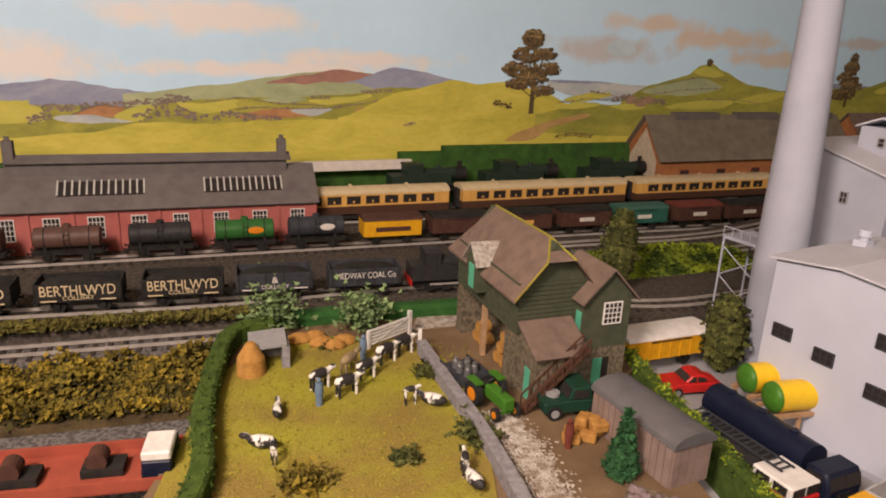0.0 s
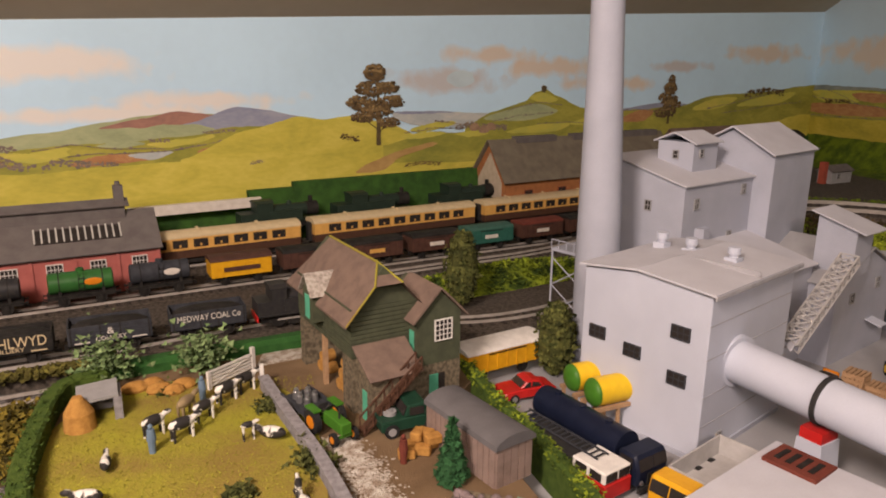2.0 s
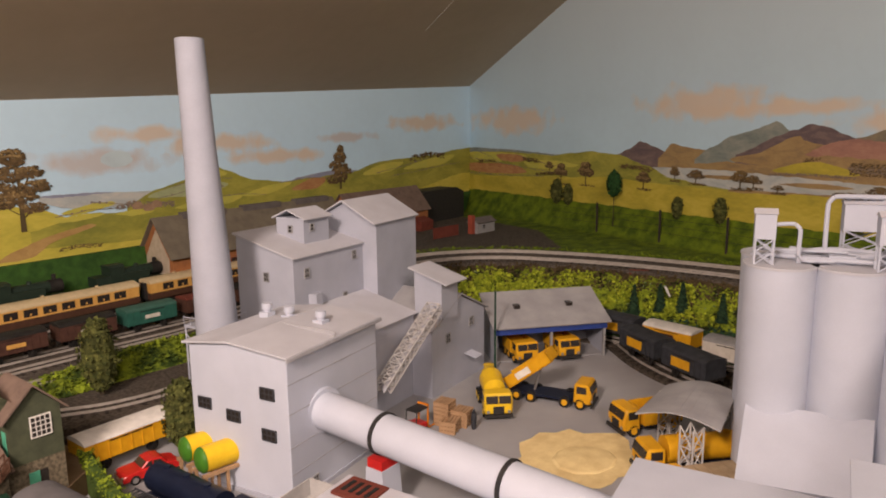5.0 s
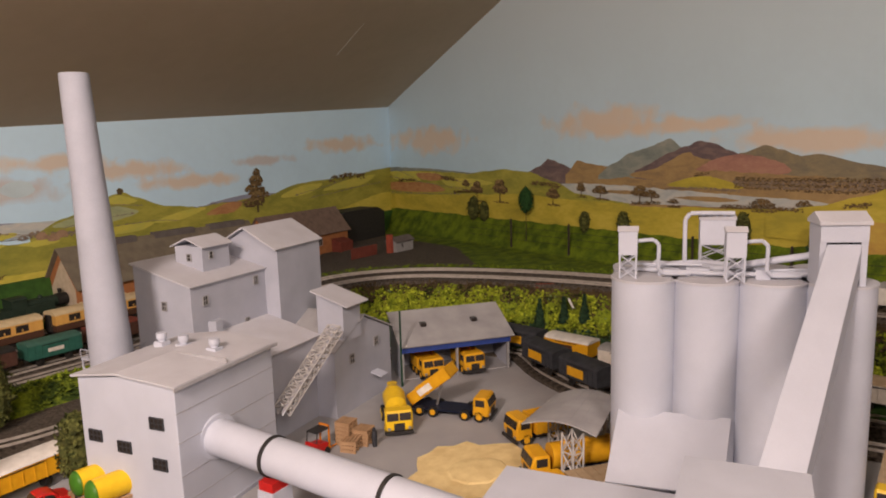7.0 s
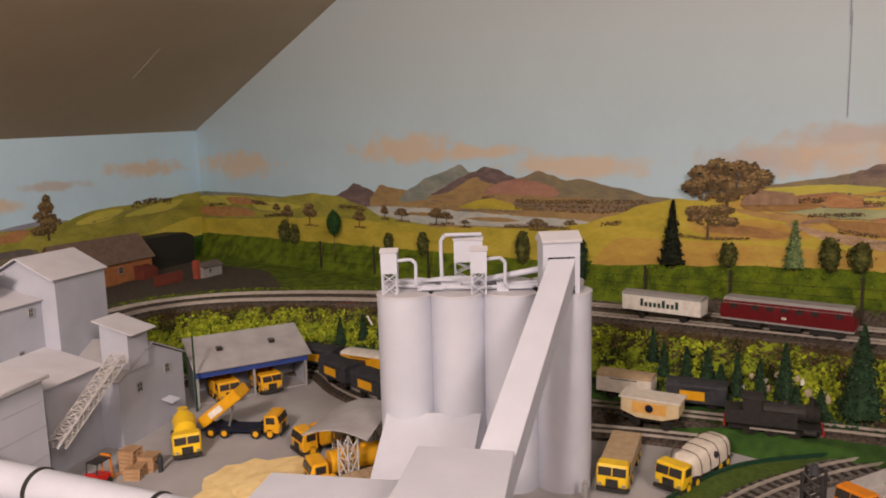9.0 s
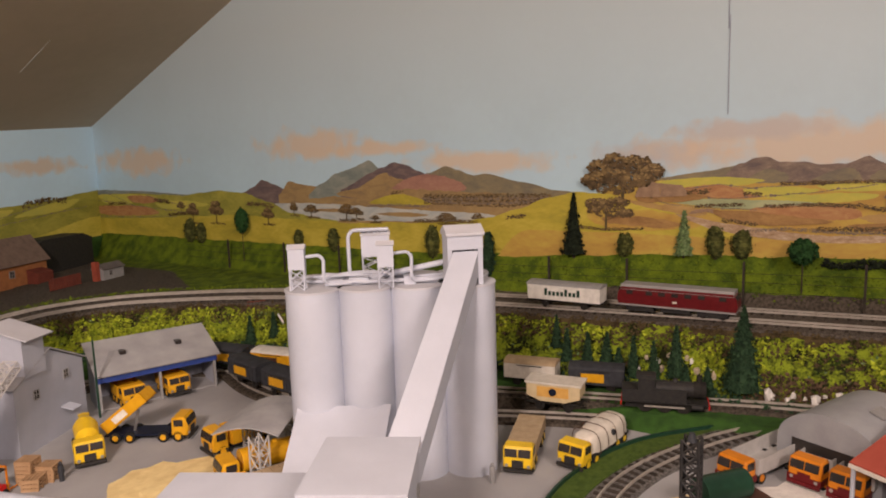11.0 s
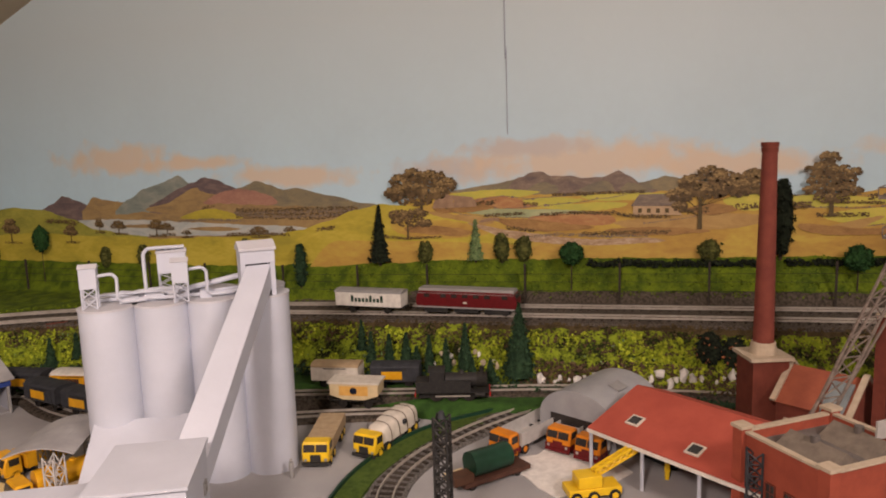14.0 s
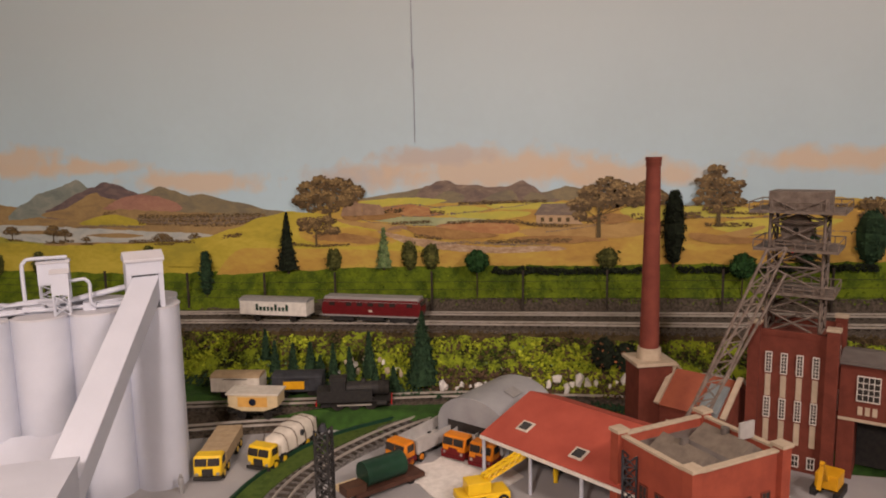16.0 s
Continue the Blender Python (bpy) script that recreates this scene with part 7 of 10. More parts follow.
def steam_loco(m, label, length=0.11, red=True, material=BLACK):
    root = thing("steam_locomotive", m @ Matrix.Translation((0, 0, RAIL)), label, "locomotive", "steam engines")
    L = length / 2
    part("footplate", Shape().box(-L, -0.0155, 0.0135, L, 0.0155, 0.015), material, root)
    part("frame", Shape().box(-L + 0.004, -0.006, 0.004, L - 0.004, 0.006, 0.0135), material, root)
    part("boiler", Shape().tube((-L * 0.2, 0, 0.028), (L * 0.92, 0, 0.028), 0.0098, 0.0092, seg=24), material, root, smooth=True)
    part("smokebox", Shape().tube((L * 0.66, 0, 0.028), (L * 0.95, 0, 0.028), 0.0103, seg=24), SOOT, root, smooth=True)
    part("chimney", Shape().tube((L * 0.8, 0, 0.036), (L * 0.8, 0, 0.046), 0.003, 0.0034, seg=14), SOOT, root)
    part("dome", Shape().ball((L * 0.25, 0, 0.037), 0.0042, 0.0042, 0.005), material, root, smooth=True)
    for s in (-1, 1):
        part("side_tank", Shape().box(-L * 0.3, s * 0.013 - 0.002, 0.015, L * 0.5, s * 0.013 + 0.002, 0.03), material, root)
        for i, x in enumerate((-L * 0.45, 0.0, L * 0.45)):
            part("driving_wheel", Shape().tube((x, s * 0.0075, 0.0095), (x, s * 0.0092, 0.0095), 0.0095, seg=22), SOOT, root)
        part("coupling_rod", Shape().box(-L * 0.47, s * 0.0105 - 0.0006, 0.0068, L * 0.47, s * 0.0105 + 0.0006, 0.0086), STEEL, root)
        part("cylinder", Shape().tube((L * 0.62, s * 0.0125, 0.0105), (L * 0.88, s * 0.0125, 0.0105), 0.0038, seg=14), material, root)
    cab = part("cab", Shape().box(-L * 0.62, -0.0145, 0.015, -L * 0.22, 0.0145, 0.0425), material, root)
    part("cab_roof", Shape().prism([(-0.0155, 0.0425), (-0.008, 0.0455), (0.008, 0.0455), (0.0155, 0.0425)], "x", -L * 0.66, -L * 0.2), material, cab)
    part("bunker", Shape().box(-L, -0.0145, 0.015, -L * 0.62, 0.0145, 0.029), material, root)
    if red:
        for e in (-1, 1):
            part("buffer_beam", Shape().box(min(e * L, e * (L + 0.0015)), -0.0155, 0.009, max(e * L, e * (L + 0.0015)), 0.0155, 0.0145), REDP, root, "red buffer beam")
    return root


# front siding
for x in (0.042, 0.128):
    open_wagon(line_pose(x, F_ROW, ZT), "weathered black open coal wagon with cream lettering", SOOT, "BERTHLWYD")
for x in (0.215, 0.301):
    open_wagon(line_pose(x, F_ROW, ZT), "weathered black open coal wagon with cream lettering", SOOT, "BERTHLWYD")
open_wagon(line_pose(0.382, F_ROW, ZT), "dark grey open wagon with faded white lettering", DKWAG, "&", True, OFFWHITE, wide=0.006, size=0.009)
open_wagon(line_pose(0.468, F_ROW, ZT), "dark grey open coal wagon with white lettering", DKWAG, "MEDWAY COAL Co", False, OFFWHITE, wide=0.06, size=0.009)
steam_loco(line_pose(0.552, F_ROW, ZT), "small black tank engine with a red buffer beam", 0.078)
# goods siding
for x, lab, c, b in ((0.05, "rusty brown tank wagon", VANBROWN, None), (0.14, "weathered bronze brown tank wagon", mat("bronze_brown", (0.11, 0.06, 0.045), rough=0.5), None), (0.23, "matt black tank wagon with a dome", BLACK, None), (0.318, "green tank wagon with red solebars and a yellow badge", GREENP, ORANGE), (0.398, "dark grey tank wagon with an oval badge", DKWAG, OFFWHITE)):
    tank_wagon(line_pose(x, T_ROW, ZT), lab, c, b)
box_van(line_pose(0.487, T_ROW, ZT), "bright yellow van with a brown roof and dark script", YELLOW, VANBROWN, 0.074, VANBROWN, 0.6, False)
for x, c, r, lab in ((0.573, VANBROWN, SOOT, "dark brown covered goods van"), (0.66, VANBROWN, SOOT, "red-brown covered goods van with yellow script"), (0.748, VANBROWN, SOOT, "dark brown covered goods van with white letters"), (0.836, mat("teal_green", (0.03, 0.12, 0.09), rough=0.5), mat("teal_green_roof", (0.05, 0.13, 0.1), rough=0.6), "teal green covered van with a pale badge"), (0.926, VANBROWN, BRICKD, "brown covered goods van"), (1.012, VANBROWN, SOOT, "dark brown covered goods van")):
    box_van(line_pose(x, T_ROW, ZT), lab, c, r, 0.076, (OFFWHITE if x > 0.74 else AMBER) if x > 0.6 else None, 0.3)
# carriage siding
for x in (0.155, 0.43, 0.707, 0.983):
    coach(line_pose(x, P_ROW, 0.026), "cream and umber passenger coach with amber panels")
# engines along the backdrop
for u, l in ((-1.4, 0.12), (-1.25, 0.13), (-1.08, 0.12)):
    steam_loco(NW @ pose(u, -0.06, 0.05), "dark green-black steam engine parked below the backdrop", l, False, mat("engine_green_black", (0.02, 0.035, 0.025), rough=0.5))

# moving train on the embankment, as it stands near the middle of the wall
TZ = lambda y: zline(1.69, y)
def main_pose(y):
    return pose(1.6895, y, TZ(y), 0, math.degrees(math.atan(-0.0)), -90)


dl = thing("diesel_locomotive", main_pose(-0.036) @ Matrix.Translation((0, 0, RAIL)), "crimson diesel locomotive with a grey roof", "locomotive")
L = 0.083
part("body", Shape().prism([(-L + 0.002, 0.0125), (L - 0.002, 0.0125), (L, 0.02), (L - 0.0015, 0.03), (L - 0.006, 0.038), (-L + 0.006, 0.038), (-L + 0.0015, 0.03), (-L, 0.02)], "y", -0.0165, 0.0165), DKRED, dl, bevel=0.001)
part("roof", Shape().prism([(-0.0168, 0.0345), (0.0168, 0.0345), (0.0125, 0.0415), (-0.0125, 0.0415)], "x", -L + 0.005, L - 0.005), GREYP, dl)
part("sole_band", Shape().box(-L + 0.002, -0.0168, 0.011, L - 0.002, 0.0168, 0.0135), GREYP, dl)
for s in (-1, 1):
    for x in (-0.064, -0.036, -0.018, 0.0, 0.018, 0.036, 0.064):
        part("window", Shape().box(x - 0.0045, s * 0.0166 - 0.0004, 0.028, x + 0.0045, s * 0.0166 + 0.0004, 0.0335), DARKWIN, dl)
    part("windscreen", Shape().box(min(s * (L - 0.004), s * (L - 0.001)), -0.012, 0.029, max(s * (L - 0.004), s * (L - 0.001)), 0.012, 0.035), DARKWIN, dl)
    part("emblem", Shape().box(-0.003, s * 0.0166 - 0.0004, 0.019, 0.003, s * 0.0166 + 0.0004, 0.022), OFFWHITE, dl)
    part("bogie", Shape().box(s * 0.05 - 0.02, -0.0125, 0.003, s * 0.05 + 0.02, 0.0125, 0.0115), BLACK, dl)
    for dx in (-0.013, 0.013):
        for q in (-1, 1):
            part("wheel", Shape().tube((s * 0.05 + dx, q * 0.0078, 0.0065), (s * 0.05 + dx, q * 0.0092, 0.0065), 0.0065, seg=16), SOOT, dl)
part("fuel_tank", Shape().box(-0.02, -0.012, 0.004, 0.02, 0.012, 0.0115), BLACK, dl)
rv = box_van(main_pose(0.132), "white refrigerator van with dark green script", WHITEP, GREYP, 0.118, None, ribs=False, group="train on the main line", height=0.036)
for s in (-1, 1):
    for i in range(9):
        hh = 0.011 if i in (0, 5, 8) else 0.0065
        part("script_bar", Shape().box(-0.03 + 0.0066 * i, s * 0.0161 - 0.0002, 0.02, -0.0256 + 0.0066 * i, s * 0.0161 + 0.0002, 0.02 + hh), DKGP, rv)
# yellow stores van behind the farm, and vans in the yard sidings
box_van(pose(0.742, 0.585, 0.001, 0, 0, 20), "ochre yellow stores van with a white roof", YELLOW, WHITEP, 0.088, None, height=0.032, group="yard vans")
for x, y, a, b, r, lab, pn in ((1.397, 0.566, -80, DKWAG, DKWAG, "dark grey presflo wagon with a yellow panel", YELLOW), (1.362, 0.482, -100, DKWAG, DKWAG, "dark grey hopper van with a yellow panel", YELLOW), (1.348, 0.398, -97, DKWAG, DKWAG, "dark grey hopper van with a yellow panel", YELLOW), (1.415, 0.484, -80, YELLOW, WHITEP, "ochre van with a white roof and dark letters", VANBROWN), (1.424, 0.394, -80, OFFWHITE, GREYP, "pale stone-coloured goods van", None),
                              (1.537, 0.122, -80, OFFWHITE, TAN, "cream goods van with a tan roof", None), (1.553, 0.035, -76, DKWAG, DKWAG, "dark grey hopper van with a yellow panel", YELLOW)):
    v = box_van(pose(x, y, 0.008, 0, 0, a), lab, b, r, 0.07, pn, 0.55, group="yard vans")
hop = thing("hopper_wagon", pose(1.472, 0.06, 0.0085, 0, 0, -82), "cream cement hopper wagon with a round badge", "wagon")
running_gear(hop, 0.066, (-0.018, 0.018))
part("hopper", Shape().prism([(-0.034, 0.02), (-0.015, 0.0135), (0.015, 0.0135), (0.034, 0.02), (0.034, 0.036), (-0.034, 0.036)], "y", -0.0155, 0.0155), CREAM, hop, bevel=0.0008)
part("top_rim", Shape().box(-0.036, -0.017, 0.036, 0.036, 0.017, 0.0385), OFFWHITE, hop)
for s in (-1, 1):
    part("panel", Shape().box(-0.02, s * 0.0157 - 0.0003, 0.02, 0.02, s * 0.0157 + 0.0003, 0.033), AMBER, hop)
    part("badge", Shape().ball((0, s * 0.0161, 0.0265), 0.005, 0.0004, 0.005, 14, 6), NAVY, hop)
steam_loco(pose(1.52, -0.062, 0.0095, 0, 0, -74), "black shunting engine with an orange stripe", 0.1)
open_wagon(pose(1.497, -0.4, 0.0, 0, 0, -117), "black open coal wagon with white lettering", DKWAG, "SOUTH WALES", False, OFFWHITE, wide=0.058, size=0.009)
open_wagon(pose(1.612, -0.53, 0.022, 0, 0, -90), "black open wagon with a white load", SOOT, load=SNOWST)


# ---------- road vehicles ----------
def wheels(root, xs, half, r=0.0065, hub=None, w=0.004):
    for x in xs:
        for s in (-1, 1):
            wh = part("wheel", Shape().tube((x, s * half - w / 2, r), (x, s * half + w / 2, r), r, seg=18), TYRE, root)
            part("hub", Shape().tube((x, s * half - w / 2 - 0.0004, r), (x, s * half + w / 2 + 0.0004, r), r * 0.55, seg=14), hub or GREYP, wh)


def cab(root, x, body, lower=None, h=0.03, half=0.0155, depth=0.02):
    """A forward cab whose face looks towards +x."""
    c = part("cab", Shape().prism([(x - depth, 0.007), (x, 0.007), (x + 0.0005, 0.019), (x - 0.0025, h - 0.001), (x - 0.004, h), (x - depth + 0.001, h)], "y", -half, half), body, root, bevel=0.0022, smooth=True)
    part("windscreen", Shape().sheet([(x + 0.0002, -half + 0.002, 0.0195), (x + 0.0002, -0.0006, 0.0195), (x - 0.002, -0.0006, h - 0.0025), (x - 0.002, -half + 0.002, h - 0.0025)], 0.0008).sheet([(x + 0.0002, 0.0006, 0.0195), (x + 0.0002, half - 0.002, 0.0195), (x - 0.002, half - 0.002, h - 0.0025), (x - 0.002, 0.0006, h - 0.0025)], 0.0008), DARKWIN, c)
    for s in (-1, 1):
        part("side_window", Shape().box(x - depth + 0.004, s * half - 0.0004, 0.0195, x - 0.005, s * half + 0.0004, h - 0.0025), DARKWIN, c)
        part("headlight", Shape().tube((x, s * (half - 0.004), 0.0105), (x + 0.0012, s * (half - 0.004), 0.0105), 0.0018, seg=10), CHROME, c)
    part("grille", Shape().box(x, -0.006, 0.008, x + 0.001, 0.006, 0.0165), lower or BLACK, c)
    part("bumper", Shape().box(x, -half, 0.004, x + 0.002, half, 0.0075), lower or BLACK, c)
    if lower:
        part("lower_band", Shape().box(x - depth - 0.0003, -half - 0.0004, 0.0065, x + 0.0008, half + 0.0004, 0.013), lower, c)
    return c


def lorry(m, label, kind, body, chassis, load, length=0.1, lower=None):
    root = thing("lorry", m, label, "lorry", "works lorries")
    x1 = length / 2
    part("chassis", Shape().box(-x1, -0.007, 0.006, x1 - 0.004, 0.007, 0.0095).box(-x1, -0.0145, 0.0085, x1 - 0.024, 0.0145, 0.0105), chassis, root)
    xs = [x1 - 0.012, x1 - 0.03, -x1 + 0.03, -x1 + 0.013] if length > 0.085 else [x1 - 0.012, -x1 + 0.024, -x1 + 0.01]
    wheels(root, xs, 0.0135, 0.0065, body)
    cab(root, x1, body, lower)
    a, b = -x1, x1 - 0.024
    if kind == "tank":
        part("tank", Shape().tube((a + 0.002, 0, 0.0225), (b, 0, 0.0225), 0.0125, seg=26).tube((a, 0, 0.0225), (a + 0.002, 0, 0.0225), 0.01, 0.0125, seg=26), load, root, smooth=True)
        for k in (0.2, 0.5, 0.8):
            part("hatch", Shape().tube((a + (b - a) * k, 0, 0.0345), (a + (b - a) * k, 0, 0.0365), 0.003, seg=12), load, root)
    elif kind == "body":
        part("load_floor", Shape().box(a, -0.0155, 0.0105, b, 0.0155, 0.012), load, root)
        for s in (-1, 1):
            part("side_board", Shape().box(a, s * 0.0155 - 0.0006, 0.012, b, s * 0.0155 + 0.0006, 0.027), load, root)
            part("end_board", Shape().box((a if s < 0 else b) - 0.0006, -0.0155, 0.012, (a if s < 0 else b) + 0.0006, 0.0155, 0.027), load, root)
    elif kind == "sheeted":
        rt = random.Random(int(length * 1000))
        n, k = 12, 14
        tp = Shape()
        for i in range(n + 1):
            t = i / n
            swell = 0.86 + 0.14 * math.sin(math.pi * min(1, t * 1.2)) + rt.uniform(-0.02, 0.02) - (0.22 if i in (0, n) else 0)
            for c in range(k + 1):
                q = math.pi * c / k
                tp.v.append(Vector((a + (b - a) * t, -0.0165 * math.copysign(abs(math.cos(q)) ** 0.55, math.cos(q)) * swell, 0.0108 + 0.0235 * math.sin(q) ** 0.6 * swell * (1 + rt.uniform(-0.03, 0.03)))))
        tp.f += [[i * (k + 1) + c, i * (k + 1) + c + 1, (i + 1) * (k + 1) + c + 1, (i + 1) * (k + 1) + c] for i in range(n) for c in range(k)]
        tp.f += [list(range(k + 1)), list(range(n * (k + 1), (n + 1) * (k + 1)))]
        part("tarpaulin", tp, load, root, "lumpy cream tarpaulin", smooth=True)
        for t in (0.2, 0.42, 0.64, 0.86):
            rp = Shape()
            x = a + (b - a) * t
            for c in range(10):
                q0, q1 = math.pi * c / 10, math.pi * (c + 1) / 10
                rp.tube(*[(x + 0.003 * math.sin(q), -0.0172 * math.copysign(abs(math.cos(q)) ** 0.55, math.cos(q)), 0.0108 + 0.0245 * math.sin(q) ** 0.6) for q in (q0, q1)], 0.0004, seg=5)
            part("rope", rp, UMBER, root)
        part("badge", Shape().tube((a + (b - a) * 0.5, -0.0176, 0.024), (a + (b - a) * 0.5, 0.0176, 0.024), 0.0035, seg=16), DKWAG, root, "dark round badge")
    elif kind == "sacks":
        for i in range(6):
            p, q = a + (b - a) * i / 6, a + (b - a) * (i + 1) / 6
            part("sheeted_bay", Shape().prism([(-0.0155, 0.0108), (0.0155, 0.0108), (0.0155, 0.025), (-0.0155, 0.025)], "x", p + 0.0004, q - 0.0004), load, root)
    elif kind == "tipper":
        t = Matrix.Translation((a + 0.004, 0, 0.012)) @ pose(0, 0, 0, 0, -0.0, 0) @ pose(0, 0, 0, 0, -38, 0)
        box = part("tipping_body", Shape().box(0, -0.0145, 0, 0.064, 0.0145, 0.0012, t).box(0, -0.0145, 0, 0.064, -0.0135, 0.014, t).box(0, 0.0135, 0, 0.064, 0.0145, 0.014, t).box(0.063, -0.0145, 0, 0.064, 0.0145, 0.014, t), load, root)
        for s in (-1, 1):
            part("sign_panel", Shape().box(0.016, s * 0.0147 - 0.0002, 0.003, 0.036, s * 0.0147 + 0.0002, 0.011, t), WHITEP, box)
        part("ram", Shape().tube((a + 0.03, 0, 0.009), (a + 0.037, 0, 0.036), 0.0016, seg=10), CHROME, root)
    elif kind == "mixer":
        part("drum", Shape().tube((a + 0.002, 0, 0.03), (a + 0.018, 0, 0.027), 0.008, 0.0135, seg=22).tube((a + 0.018, 0, 0.027), (b - 0.008, 0, 0.0235), 0.0135, 0.0125, seg=22).tube((b - 0.008, 0, 0.0235), (b, 0, 0.0225), 0.0125, 0.007, seg=22), load, root, smooth=True)
        part("drum_frame", Shape().box(a, -0.01, 0.0105, a + 0.006, 0.01, 0.026).box(b - 0.003, -0.009, 0.0105, b, 0.009, 0.022), chassis, root)
        part("hopper", Shape().tube((a + 0.001, 0, 0.032), (a + 0.001, 0, 0.0375), 0.004, 0.0065, seg=14), load, root)
    return root


lorry(pose(1.115, 0.487, 0, 0, 0, -118), "yellow cement mixer lorry with a yellow drum", "mixer", YELLOWB, NAVY, YELLOWB, 0.076)
lorry(pose(1.182, 0.465, 0, 0, 0, -58), "yellow and navy tipper lorry with its body raised", "tipper", YELLOW, NAVY, YELLOW, 0.1)
lorry(pose(1.3, 0.577, 0.002, 0, 0, -108), "amber lorry parked in the garage", "body", YELLOW, NAVY, YELLOW, 0.056)
lorry(pose(1.243, 0.597, 0.002, 0, 0, -108), "amber lorry parked in the garage", "body", YELLOW, NAVY, YELLOW, 0.056)
lorry(pose(1.213, 0.352, 0, 0, 0, 165), "amber lorry parked beside the canopy", "body", YELLOW, NAVY, YELLOW, 0.07)
lorry(pose(1.178, 0.268, 0, 0, 0, 155), "amber bulk tanker lorry under the canopy", "tank", YELLOW, NAVY, YELLOW, 0.1)
lorry(pose(1.147, 0.225, 0, 0, 0, 160), "yellow flatbed lorry with a sandy load", "sacks", YELLOW, NAVY, TAN, 0.08)
lorry(pose(1.352, 0.046, 0, 0, 0, -164), "yellow lorry with a tan sheeted load", "sacks", YELLOWB, BLACK, TAN, 0.105)
lorry(pose(1.39, -0.02, 0, 0, 0, 172), "yellow lorry with a cream tarpaulin load", "sheeted", YELLOWB, BLACK, OFFWHITE, 0.11)
lorry(pose(1.427, -0.185, 0, 0, 0, 155), "orange lorry with a grey open body", "body", ORANGE, BLACK, SILVERG, 0.11, DKRED)
lorry(pose(1.443, -0.238, 0, 0, 0, 160), "orange and maroon lorry with a flat cab", "body", ORANGE, DKRED, SILVERG, 0.08, DKRED)
lorry(pose(1.427, -0.273, 0, 0, 0, 160), "orange and maroon lorry with a flat cab", "body", ORANGE, DKRED, SILVERG, 0.08, DKRED)
lorry(pose(0.775, 0.437, 0, 0, 0, -68), "navy blue tanker lorry parked by the kiln house", "tank", NAVY, NAVY, NAVY, 0.115)
lorry(pose(0.827, 0.368, 0, 0, 0, 208), "yellow lorry with an open grey body", "body", YELLOW, YELLOW, SILVERG, 0.09)

fire = thing("fire_engine", pose(0.748, 0.415, 0, 0, 0, -66), "red fire engine with a white cab and roof ladder", "lorry")
part("body", Shape().box(-0.045, -0.0135, 0.006, 0.045, 0.0135, 0.018), REDP, fire, bevel=0.0008)
part("crew_cab", Shape().box(0.014, -0.0132, 0.018, 0.044, 0.0132, 0.027), WHITEP, fire, bevel=0.001)
for s in (-1, 1):
    part("side_window", Shape().box(0.018, s * 0.0133 - 0.0003, 0.0195, 0.028, s * 0.0133 + 0.0003, 0.0255).box(0.031, s * 0.0133 - 0.0003, 0.0195, 0.041, s * 0.0133 + 0.0003, 0.0255), DARKWIN, fire)
part("windscreen", Shape().box(0.0438, -0.0115, 0.0195, 0.0444, -0.001, 0.0255).box(0.0438, 0.001, 0.0195, 0.0444, 0.0115, 0.0255), DARKWIN, fire)
part("pump_bay", Shape().box(-0.044, -0.012, 0.018, 0.012, 0.012, 0.024), BLACK, fire)
s = Shape().box(-0.05, -0.006, 0.0285, 0.03, -0.005, 0.0297).box(-0.05, 0.005, 0.0285, 0.03, 0.006, 0.0297)
for i in range(16):
    s.box(-0.048 + 0.005 * i, -0.005, 0.0287, -0.047 + 0.005 * i, 0.005, 0.0295)
part("ladder", s, DKWAG, fire)
wheels(fire, (0.028, -0.026), 0.0125, 0.0058)


def car(m, label, body, length=0.052):
    root = thing("car", m, label, "car")
    h = length / 2
    part("body", Shape().prism([(-h, 0.004), (h, 0.004), (h, 0.009), (h - 0.003, 0.0115), (h * 0.35, 0.0125), (-h * 0.62, 0.0125), (-h, 0.01)], "y", -0.0115, 0.0115), body, root, bevel=0.0009)
    part("roof", Shape().prism([(-h * 0.6, 0.0125), (h * 0.36, 0.0125), (h * 0.12, 0.0185), (-h * 0.1, 0.0195), (-h * 0.4, 0.018)], "y", -0.0098, 0.0098), body, root, bevel=0.0009)
    for s in (-1, 1):
        part("side_window", Shape().prism([(-h * 0.42, 0.0132), (-h * 0.08, 0.0132), (-h * 0.08, 0.0178), (-h * 0.33, 0.0168)], "y", s * 0.0099 - 0.0003, s * 0.0099 + 0.0003).prism([(-h * 0.02, 0.0132), (h * 0.24, 0.0132), (h * 0.1, 0.0175), (-h * 0.02, 0.018)], "y", s * 0.0099 - 0.0003, s * 0.0099 + 0.0003), DARKWIN, root)
        part("headlight", Shape().tube((h - 0.001, s * 0.0085, 0.0085), (h + 0.0008, s * 0.0085, 0.0085), 0.0014, seg=10), CHROME, root)
    part("windscreen", Shape().sheet([(h * 0.345, -0.0085, 0.0134), (h * 0.345, 0.0085, 0.0134), (h * 0.16, 0.008, 0.0178), (h * 0.16, -0.008, 0.0178)], 0.0006), DARKWIN, root)
    part("bumper", Shape().box(h, -0.0105, 0.005, h + 0.0015, 0.0105, 0.0066), CHROME, root)
    wheels(root, (h * 0.6, -h * 0.6), 0.0102, 0.0046, CHROME, 0.003)
    return root


